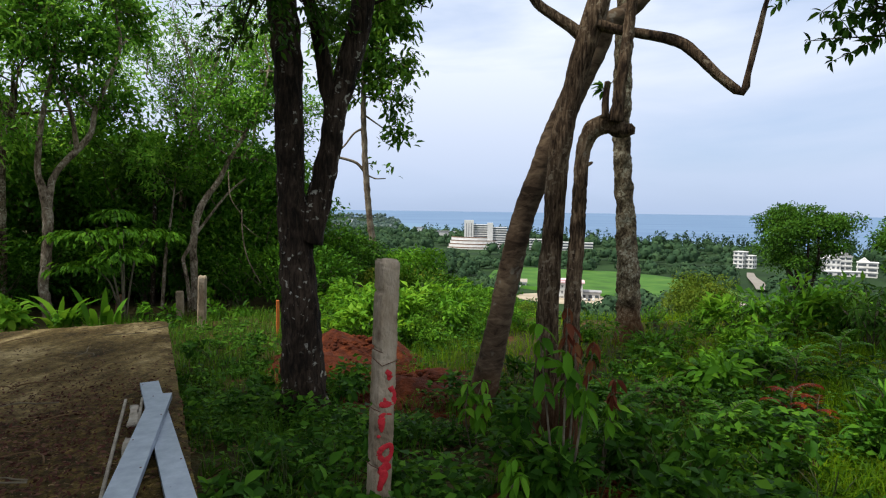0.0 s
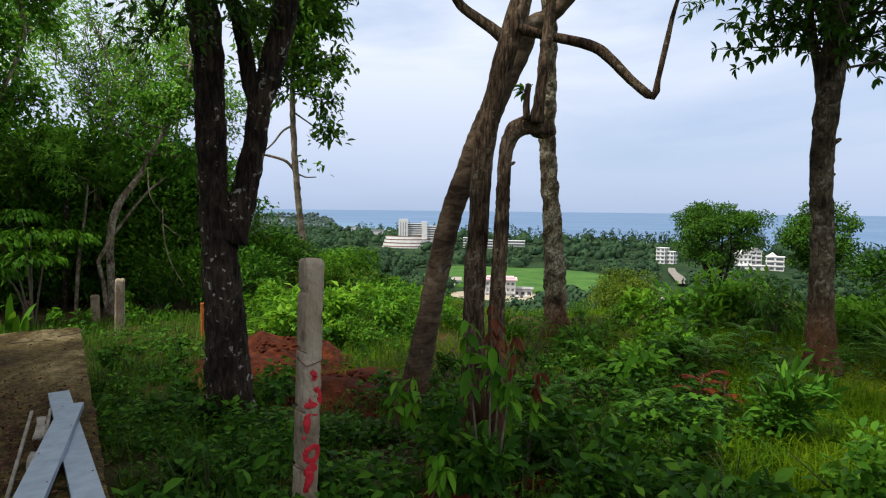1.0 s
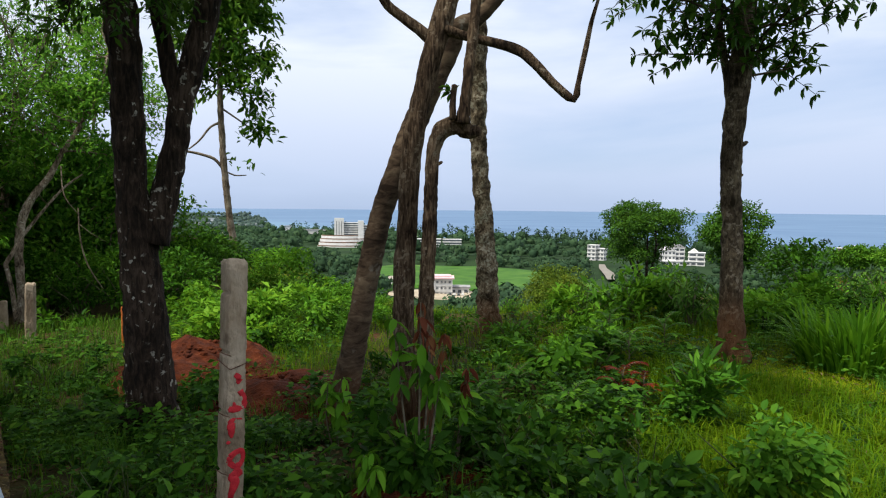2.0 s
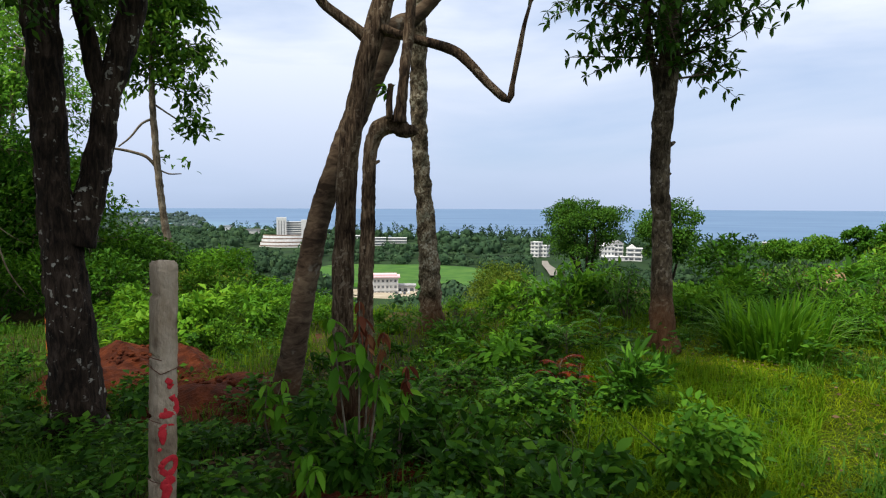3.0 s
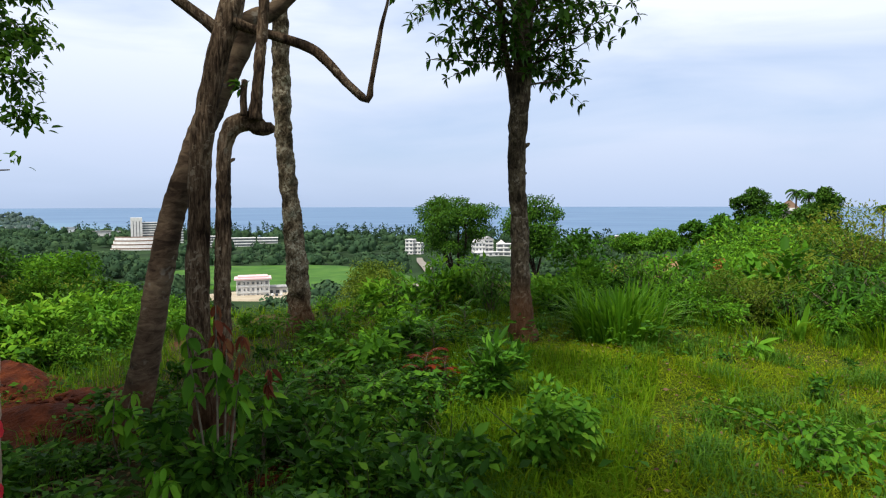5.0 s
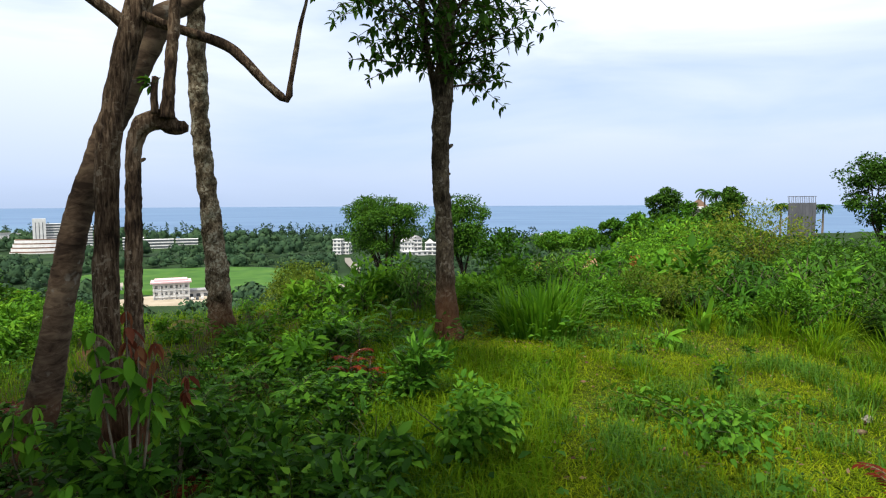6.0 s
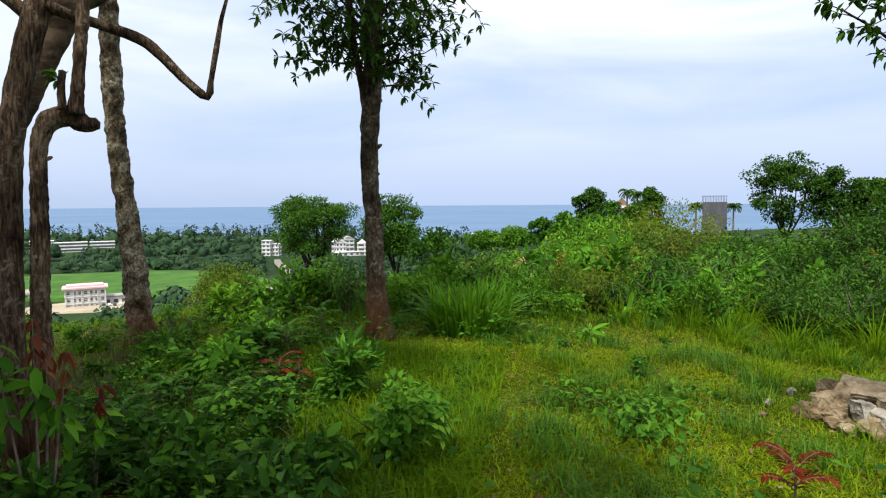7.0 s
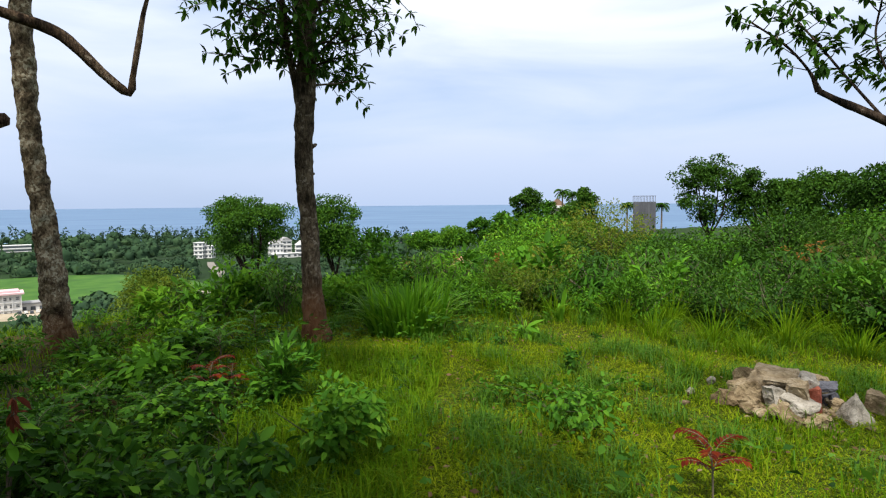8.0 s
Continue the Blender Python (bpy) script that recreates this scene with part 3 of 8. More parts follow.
def blades(P, L, Wd, lean, az=None):
    """Grass blades of two quads, rooted at P and bending over."""
    n = len(P)
    az = rng.uniform(0, 2 * np.pi, n) if az is None else az
    D = np.stack([np.cos(az), np.sin(az), np.zeros(n)], 1)
    S = np.stack([-np.sin(az), np.cos(az), np.zeros(n)], 1)
    up = np.array([0, 0, 1.0])
    L, Wd, lean = (np.broadcast_to(q, n)[:, None] for q in (L, Wd, lean))
    m = P + up * L * 0.6 + D * L * lean * 0.3
    t = P + up * L * (1 - 0.35 * lean) + D * L * lean
    V = np.stack([P - S * Wd / 2, P + S * Wd / 2, m + S * Wd * 0.4, m - S * Wd * 0.4, t + S * Wd * 0.06, t - S * Wd * 0.06], 1).reshape(-1, 3)
    o = np.arange(n)[:, None] * 6
    F = np.stack([o + np.array([[0, 1, 2, 3]]), o + np.array([[3, 2, 4, 5]])], 1).reshape(-1, 4)
    return V, F


def ball(n):
    return unit(rng.normal(size=(n, 3))) * rng.uniform(0, 1, (n, 1)) ** (1 / 3)


def box(bm, cx, cy, cz, sx, sy, sz, turn=0.0):
    """A box into bm, centred, with sizes, turned about z by degrees."""
    m = Matrix.Translation((cx, cy, cz)) @ Matrix.Rotation(radians(turn), 4, "Z") @ Matrix.Diagonal((sx, sy, sz, 1))
    return bmesh.ops.create_cube(bm, size=1.0, matrix=m)["verts"]

# ---- the land: a hilltop edge, a wooded plain, a bay ----
AZ_KNOTS = [-180, -60, -30, -14, -6, 0, 18, 26, 33, 42, 52, 62, 100, 180]
EDGE = [300, 200, 60, 25, 11, 9.5, 9, 9.5, 10, 12, 26, 70, 150, 300]
BIAS = [0.0, -0.1, -0.25, -0.28, -0.28, -0.25, -0.14, 0.0, 0.12, 0.15, 0.1, 0.03, 0.0, 0.0]
PLAIN = -60.0


def step01(a, b, x):
    t = np.clip((x - a) / (b - a), 0, 1)
    return t * t * (3 - 2 * t)


def shore(az):
    """How far off the coast lies, by bearing in degrees."""
    return np.interp(az, [-180, -40, -12, -4.4, -3.9, 20, 48, 90, 180], [3400, 3400, 3100, 2650, 1500, 1150, 960, 900, 900])


def height(x, y):
    x, y = np.asarray(x, float), np.asarray(y, float)
    r, az = np.hypot(x, y), np.degrees(np.arctan2(x, y))
    h = np.interp(az, AZ_KNOTS, BIAS) * step01(2, 6, r)
    P = np.stack([x, y, 0 * x], -1)
    h = h + 0.035 * wobble(P, 1.3) * step01(0.5, 2, r) + 0.3 * wobble(P, 0.16, 3.0) * step01(12, 40, r)
    h = h - 0.07 * np.clip(r - 8, 0, 32) * step01(36, 46, az) * (1 - step01(74, 90, az))
    d = np.maximum(0, r - np.interp(az, AZ_KNOTS, EDGE))
    d = d * d / (d + 6)
    h = h + PLAIN * (1 - np.exp(-d / 105))
    h = h + 2.5 * wobble(P, 0.012, 9.0) * step01(300, 700, r)
    h = np.maximum(h, PLAIN - 3)
    cape = step01(2250, 2600, r) * (1 - step01(-5.6, -4.1, az)) * step01(-60, -25, az)
    h = h + cape * (19 + 6 * wobble(P, 0.004, 2.0))
    return np.where(r > shore(az), np.minimum(h, PLAIN - 9), h)


def ground_z(x, y):
    return float(height(x, y))


def polar_sheet(name, radii, azs, zfun, material, label, category):
    R, A = np.meshgrid(radii, np.radians(azs), indexing="ij")
    X, Y = R * np.sin(A), R * np.cos(A)
    V = np.stack([X, Y, zfun(X, Y)], -1).reshape(-1, 3)
    n, m = len(radii), len(azs)
    i, j = np.meshgrid(np.arange(n - 1), np.arange(m), indexing="ij")
    k = (j + 1) % m
    F = np.stack([i * m + j, i * m + k, (i + 1) * m + k, (i + 1) * m + j], -1).reshape(-1, 4)[:, ::-1]
    ob = part(name, (V, F), material, None, "", True)
    return tagged(ob, label, category, "", "structure")


azs = np.r_[np.arange(-180, -50, 4.0), np.arange(-50, 100, 0.8), np.arange(100, 180, 4.0)]
polar_sheet("ground", np.r_[-0.002, np.geomspace(0.4, 4850, 160)], azs, height, GROUND, "green hilltop ground sloping down to a wooded coastal plain", "ground")


def sea_z(x, y):
    r = np.hypot(x, y)
    return -64.0 + 46.0 * np.clip((r - 900) / 4000, 0, 1) ** 2


polar_sheet("water", np.geomspace(800, 4900, 60), np.arange(-60, 120, 1.5), sea_z, SEA, "calm hazy blue sea reaching to the horizon", "sea")


def on_land(az, r, lift=0.0):
    a = radians(az)
    x, y = r * math.sin(a), r * math.cos(a)
    return Vector((x, y, ground_z(x, y) + lift))


# open field on the plain, a pale bending road and a sandy yard: thin sheets over the ground
def patch(name, outline, lift, material, label, category):
    """A thin sheet over the ground inside an outline of (bearing, distance)."""
    n = 14
    A = np.array([on_land(a, r) for a, r in outline])
    c = A.mean(0)
    V = [c]
    for k in range(1, n + 1):
        V += [c + (p - c) * k / n for p in A]
    V += [c + (p - c) * 1.02 for p in A]
    V = np.array(V)
    V[:, 2] = height(V[:, 0], V[:, 1]) + lift
    V[-len(A):, 2] -= lift + 3.0  # the rim dips into the ground
    m = len(A)
    bm = bmesh.new()
    bv = [bm.verts.new(v) for v in V]
    for j in range(m):
        bm.faces.new((bv[0], bv[1 + (j + 1) % m], bv[1 + j]))
        for k in range(n):
            a, b = 1 + k * m + j, 1 + k * m + (j + 1) % m
            bm.faces.new((bv[a], bv[b], bv[b + m], bv[a + m]))
    bmesh.ops.recalc_face_normals(bm, faces=bm.faces)
    ob = part(name, bm, material, None, "", True)
    return tagged(ob, label, category, "", "structure")


FIELD = rough_mat("field_grass", [(0.3, (0.022, 0.066, 0.006)), (0.5, (0.037, 0.108, 0.009)), (0.72, (0.070, 0.145, 0.018))], 0.05, 11, 0.95, 0.1, 0.5)
patch("field", [(4.5, 520), (6, 480), (10, 450), (16, 425), (22, 415), (26, 430), (27.3, 465), (26, 500), (23.5, 545), (20, 590), (16, 612), (12, 605), (8, 612), (5, 570)], 2.2, FIELD, "green open meadow on the plain", "field")
patch("yard", [(7.2, 405), (9.0, 392), (11, 386), (13.5, 380), (15.4, 388), (15.8, 408), (15.0, 430), (12, 434), (9.0, 428), (7.4, 420)], 1.3, SAND, "pale sandy yard round the pink house", "yard")


# ---- distant woods ----
def far_crowns(count, az_lo, az_hi, r_lo, r_hi, size, keep, q=28, leaf=1.0):
    """Crowns as loose shells of leaf clumps standing on the land; keep(az, r) says where woods grow."""
    az, r = rng.uniform(az_lo, az_hi, count), np.sqrt(rng.uniform(r_lo ** 2, r_hi ** 2, count))
    ok = keep(az, r)
    az, r = az[ok], r[ok]
    n = len(az)
    X, Y = r * np.sin(np.radians(az)), r * np.cos(np.radians(az))
    Z = height(X, Y)
    ra = rng.uniform(size[0], size[1], n) * (0.75 + 0.5 * (wobble(np.stack([X, Y, Z], 1), 0.02, 4) > 0))
    hh = ra * rng.uniform(0.9, 1.7, n)
    d = unit(rng.normal(size=(n, q, 3)))
    d[..., 2] = np.abs(d[..., 2]) * 1.1 - 0.25
    lump = 0.86 + 0.18 * rng.uniform(size=(n, q, 1))
    P = np.stack([X, Y, Z + hh * 0.55], -1)[:, None] + d * lump * np.stack([ra, ra, hh * 0.75], -1)[:, None]
    D = unit(rng.normal(size=(n, q, 3)) + np.array([0, 0, -0.3]))
    N = unit(d + 0.2 * rng.normal(size=(n, q, 3)))
    D = unit(D - N * (D * N).sum(-1, keepdims=True))
    L = (ra[:, None] * leaf * rng.uniform(0.5, 0.95, (n, q))).ravel()
    shell = leaves((P - D * L.reshape(n, q, 1) * 0.5).reshape(-1, 3), D.reshape(-1, 3), N.reshape(-1, 3), L, L * 0.8, 0.15, 0.1)
    rings, sides = 4, 7  # a lumpy core that closes the crown
    a = np.linspace(0, 2 * np.pi, sides, endpoint=False)[None, :] + np.arange(rings + 1)[:, None] * 0.4
    e = np.linspace(-0.5, 1.45, rings + 1)[:, None]
    unit_dome = np.stack([np.cos(a) * np.cos(e), np.sin(a) * np.cos(e), np.sin(e) + 0 * a], -1).reshape(1, -1, 3)
    V = unit_dome * rng.uniform(0.62, 1.05, (n, unit_dome.shape[1], 1)) * np.stack([ra, ra, hh * 0.75], -1)[:, None] * 0.8 + np.stack([X, Y, Z + hh * 0.55], -1)[:, None]
    i, j = np.meshgrid(np.arange(rings), np.arange(sides), indexing="ij")
    k = (j + 1) % sides
    F = np.stack([i * sides + j, i * sides + k, (i + 1) * sides + k, (i + 1) * sides + j], -1).reshape(1, -1, 4) + (np.arange(n) * unit_dome.shape[1])[:, None, None]
    return join([shell, (V.reshape(-1, 3), F.reshape(-1, 4))])


def woods_keep(az, r):
    field = (az > 4.5) & (az < 27) & (r > 375 + 4 * np.abs(az - 19)) & (r < np.interp(az, [4, 8, 16, 20, 23.5, 26, 27.3], [575, 612, 615, 595, 550, 505, 465]) + 8 * np.sin(az * 3.1))
    field &= wobble(np.stack([r * np.sin(np.radians(az)), r * np.cos(np.radians(az)), 0 * r], -1), 0.035, 5.0) > -1.05
    hotel = (az > -1.2) & (az < 15.0) & (r > 810) & (r < 985)
    white = (az > 25.5) & (az < 37.5) & (r > 600) & (r < 745)
    road = (np.abs(az - 27.6) < 1.3) & (r > 440) & (r < 700)
    house = (az > 6.8) & (az < 15.8) & (r > 305) & (r < 445)
    return ~house & ~field & ~hotel & ~white & ~road & (r < shore(az) - 15)


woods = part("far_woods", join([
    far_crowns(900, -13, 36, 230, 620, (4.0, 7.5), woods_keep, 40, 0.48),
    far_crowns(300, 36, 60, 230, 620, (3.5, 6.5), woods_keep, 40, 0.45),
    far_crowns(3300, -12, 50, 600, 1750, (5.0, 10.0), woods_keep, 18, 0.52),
]), FAR_HAZE_LEAF)
cape_woods = part("cape_woods", far_crowns(700, -14, -4, 1500, 3000, (6, 10), lambda a, r: r < shore(a) - 10, 5, 0.5), CAPE_HAZE_LEAF)
tagged(cape_woods, "woods on the far cape, haze greyed into the green", "woods", "", "stuff")
slope_woods = part("slope_woods", far_crowns(290, -16, 8, 60, 330, (1.6, 3.6), lambda a, r: (r > np.interp(a, AZ_KNOTS, EDGE) + 40) & (r > 60 + 4 * np.maximum(0, a)), 90, 0.34), SLOPE_LEAF)
tagged(slope_woods, "bright green scrub and small trees covering the hill's foot", "woods", "", "stuff")
tagged(woods, "dense green woods over the plain and cape, haze in the leaf colour", "woods", "", "stuff")

# slender shore trees that stand up against the sea
n = 260
az = rng.uniform(-2, 46, n)
r = shore(az) - rng.uniform(30, 140, n)
P = []
for a, d in zip(az, r):
    b = np.array(on_land(a, d))
    hgt = rng.uniform(14, 30)
    k = 26
    z = rng.uniform(0.15, 1, k)
    P.append(np.column_stack([b[0] + rng.normal(size=k) * hgt * 0.16 * (1.15 - z), b[1] + rng.normal(size=k) * hgt * 0.16 * (1.15 - z), b[2] + z * hgt]))
P = np.vstack(P)
shore_trees = part("shore_woods", leaves(P, rng.normal(size=P.shape) + [0, 0, 0.6], rng.normal(size=P.shape), rng.uniform(2.5, 5, len(P)), 2.2), FAR_HAZE_LEAF)
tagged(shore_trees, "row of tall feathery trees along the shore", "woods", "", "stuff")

# ---- plant builders ----
def branch_out(start, direction, length, radius, levels, spread=0.7, lift=0.15, kids=(3, 5), sides=4, taper=0.55, twigs=True):
    """A limb with side limbs. Returns the tubes and the outer twig points with their directions."""
    tubes, tips = [], []
    todo = [(np.asarray(start, float), unit(direction), length, radius, levels)]
    while todo:
        p, d, ln, rad, lev = todo.pop()
        steps = 4 if lev else 3
        pts = [np.r_[p, rad]]
        for s in range(1, steps + 1):
            d = unit(d + rng.normal(size=3) * 0.16 + np.array([0, 0, lift * 0.4]))
            p = p + d * ln / steps
            pts.append(np.r_[p, rad * (1 - (1 - taper) * s / steps)])
        if twigs or lev > 0:
            tubes.append(tube(np.array(pts), sides if lev > 0 else 3, cap=False))
        if lev == 0:
            tips += [(pts[k][:3], d) for k in (1, 2, 3)]
            continue
        for _ in range(rng.integers(*kids)):
            k = rng.integers(1, steps + 1)
            side = unit(d + rng.normal(size=3) * spread + np.array([0, 0, lift]))
            todo.append((pts[k][:3], side, ln * rng.uniform(0.5, 0.75), pts[k][3] * 0.6, lev - 1))
        todo.append((pts[-1][:3], unit(d + rng.normal(size=3) * 0.3), ln * 0.6, pts[-1][3], lev - 1))
    return tubes, tips


def clothe(tips, per_tip, size, scatter, narrow=0.42, broad=False, droop=0.3):
    """Leaves round twig tips."""
    P = np.repeat(np.array([t[0] for t in tips]), per_tip, 0)
    D = np.repeat(np.array([t[1] for t in tips]), per_tip, 0)
    n = len(P)
    P = P + rng.normal(size=(n, 3)) * scatter
    D = unit(D * 0.5 + rng.normal(size=(n, 3)) * 0.8 + np.array([0, 0, -droop]))
    N = unit(np.array([0, 0, 1.0]) + rng.normal(size=(n, 3)) * 0.5)
    L = rng.uniform(size[0], size[1], n)
    return (broad_leaves if broad else leaves)(P, D, N, L, L * narrow)


def whorls(points, axes, count, size, narrow=0.38, droop=0.5):
    """Whorls of broad leaves at stem tips."""
    P, D = [], []
    for p, ax in zip(points, axes):
        ax = unit(ax)
        u = unit(np.cross(ax, [0.3, 0.8, 0.51]))
        v = np.cross(ax, u)
        a0 = rng.uniform(0, 6.28)
        for k in range(count):
            a = a0 + 6.283 * k / count + rng.normal() * 0.25
            P.append(p + rng.normal(size=3) * 0.006)
            D.append(np.cos(a) * u + np.sin(a) * v + ax * rng.uniform(0.1, 0.7) + np.array([0, 0, -droop * rng.uniform(0.2, 1.1)]))
    P, D = np.array(P), unit(np.array(D))
    L = rng.uniform(size[0], size[1], len(P))
    N = np.array([0, 0, 1.0]) + 0.25 * rng.normal(size=P.shape)
    return broad_leaves(P, D, N, L, L * narrow)


def bush(name, at, radius, tall, count, size, leaf, label, category="shrub", narrow=0.42, group="", broad=False, stems=9, droop=0.3):
    """A leafy bush: stems rising from one foot and a lumpy, gappy crown of leaves."""
    ob = thing(name, at, label, category, group)
    ends = []
    tb = []
    for _ in range(stems):
        a, s = rng.uniform(0, 6.28), rng.uniform(0.25, 0.9)
        tip = np.array([math.cos(a) * radius * s, math.sin(a) * radius * s, tall * rng.uniform(0.6, 0.98) * (1.05 - 0.35 * s)])
        mid = tip * [0.35, 0.35, 0.55] + rng.normal(size=3) * 0.03 * radius
        path = smooth_path([(0, 0, -0.05, 0.004 + 0.01 * tall), (*mid, 0.003 + 0.006 * tall), (*tip, 0.002)], tall / 4)
        tb.append(tube(path, 4, cap=False))
        ends += [path[k, :3] for k in range(len(path) // 3, len(path))]
    part("stalk", join(tb), TWIG if tall > 0.8 else STEM_GREEN, ob)
    ends = np.array(ends)
    c = ends[rng.integers(0, len(ends), max(6, count // 40))]
    P = np.repeat(c, 40, 0)[:count]
    P = P + np.clip(rng.normal(size=P.shape), -1.5, 1.5) * [radius * 0.17, radius * 0.17, tall * 0.11]
    P[:, 2] = np.maximum(P[:, 2], 0.02)
    out = unit(P - np.array([0, 0, tall * 0.35]))
    D = unit(out + rng.normal(size=P.shape) * 0.6 + np.array([0, 0, -droop]))
    N = unit(out * 0.6 + np.array([0, 0, 0.9]) + rng.normal(size=P.shape) * 0.35)
    L = rng.uniform(size[0], size[1], len(P))
    foliage("leaf_mass", (broad_leaves if broad else leaves)(P, D, N, L, L * narrow), leaf, ob)
    return ob


def tree(name, at, trunk_rows, limb_rows, bark, leaf, label, crown, sides=22, step=0.05, bark_style=None, limb_bark=None, knots=()):
    """A tree with a shaped trunk, named limbs and a crown of twigs and leaves.
    crown: (how many boughs, from height, to height, length, leaf size, leaves per tip, outward lift)."""
    ob = thing(name, at, label, "tree")
    style = bark_style or {}
    base = np.r_[at, 0]
    rows = smooth_path(np.array(trunk_rows) - base, step)
    flare = np.clip((rows[:, 2] - rows[0, 2]) / 0.5, 0, 1)
    rows[:, 3] *= 1 + 0.25 * (1 - flare) ** 2
    part("trunk", tube(rows, sides, seed=rng.uniform(0, 9), **style), bark, ob, "", True)
    for limb in limb_rows:
        lr = smooth_path(np.array(limb) - base, step)
        part("limb", tube(lr, max(10, sides - 8), seed=rng.uniform(0, 9), **style), limb_bark or bark, ob, "", True)
    for x, y, z, rad, dx, dz in knots:
        p, d = np.array([x, y, z]) - np.array(at), np.array([dx, 0.0, dz]) * rad
        stub = [(*(p - d), rad * 1.2), (*(p + d * 0.5), rad * 0.85), (*(p + d * 1.4), rad * 0.75), (*(p + d * 1.9), rad * 0.45)]
        part("stub", tube(smooth_path(stub, rad * 0.4), 10, 0.25, 30.0, seed=x * 9), bark, ob, "broken branch stub", True)
    if crown:
        many, lo, _, ln, size, per, lift = crown
        tubes, tips = [], []
        lows = rows[rows[:, 2] >= lo - at[2]]
        for k in range(many):
            row = lows[min(len(lows) - 1, int(len(lows) * (k + 0.5) / many))] if len(lows) else rows[-1]
            a = k * 2.4 + rng.uniform(-0.5, 0.5)
            d = np.array([math.cos(a), math.sin(a), lift + rng.uniform(-0.2, 0.3)])
            t, e = branch_out(row[:3], d, ln * rng.uniform(0.7, 1.1), min(0.03, row[3] * 0.5), 2, 0.75, 0.1)
            tubes += t
            tips += e
        part("branchwork", join(tubes), limb_bark or bark, ob)
        foliage("crown", clothe(tips, per, size, ln * 0.06, 0.4), leaf, ob)
    return ob


def wild_tree(name, at, tall, trunk_r, crown_from, reach, leaf, bark, label, boughs=14, per=9, size=(0.09, 0.16), group="", lift=0.45, kids=(3, 5), loose=0.06, twigs=False):
    """A whole tree out of its height: leaning trunk, boughs at all sides and a ragged crown."""
    ob = thing(name, at, label, "tree", group)
    lean = rng.normal(size=2) * tall * 0.05
    rows = smooth_path([(0, 0, -0.2, trunk_r * 1.25), (lean[0] * 0.2, lean[1] * 0.3, tall * 0.25, trunk_r), (lean[0] * 0.7, lean[1] * 0.5, tall * 0.6, trunk_r * 0.7), (lean[0], lean[1], tall * 0.93, trunk_r * 0.25)], 0.15)
    stem = tube(rows, 12, rough=0.12, seed=rng.uniform(0, 9))
    tubes, tips = [], []
    for k in range(boughs):
        f = crown_from + (1 - crown_from) * (k + rng.uniform()) / boughs
        row = rows[min(len(rows) - 1, int(f * len(rows)))]
        a = k * 2.4 + rng.uniform(-0.6, 0.6)
        g = (f - crown_from) / (1.001 - crown_from)
        ln = reach * (0.25 + 0.95 * math.sqrt(max(0.0, 1 - (2 * g - 0.75) ** 2 / 1.6))) * rng.uniform(0.55, 1.1) * 0.55
        t, e = branch_out(row[:3], (math.cos(a), math.sin(a), lift + rng.uniform(-0.3, 0.3)), ln, max(0.012, row[3] * 0.45), 2, 0.8, 0.12, kids, 4, 0.55, twigs)
        tubes += t
        tips += e
    # scale the whole tree to its true height, crown base and reach
    ends = np.array([t[0] for t in tips])
    low, high = np.percentile(ends[:, 2], 3), ends[:, 2].max()
    wide = reach / np.percentile(np.hypot(ends[:, 0], ends[:, 1]), 97)
    first = tall * crown_from

    def fitted(P):
        z = P[:, 2:3]
        z = np.where(z > low, first + (z - low) * (tall - first) / (high - low), z * first / max(low, 0.1))
        return np.hstack([P[:, :2] * wide, z])

    place = fitted(ends)
    tips = [(p, t[1]) for p, t in zip(place, tips)]
    V, F = stem
    part("trunk", (np.hstack([V[:, :2], fitted(V)[:, 2:]]), F), bark, ob, "", True)
    V, F = join(tubes)
    part("branchwork", (fitted(V), F), bark, ob)
    foliage("crown", clothe(tips, per, size, reach * loose, 0.42), leaf, ob)
    return ob


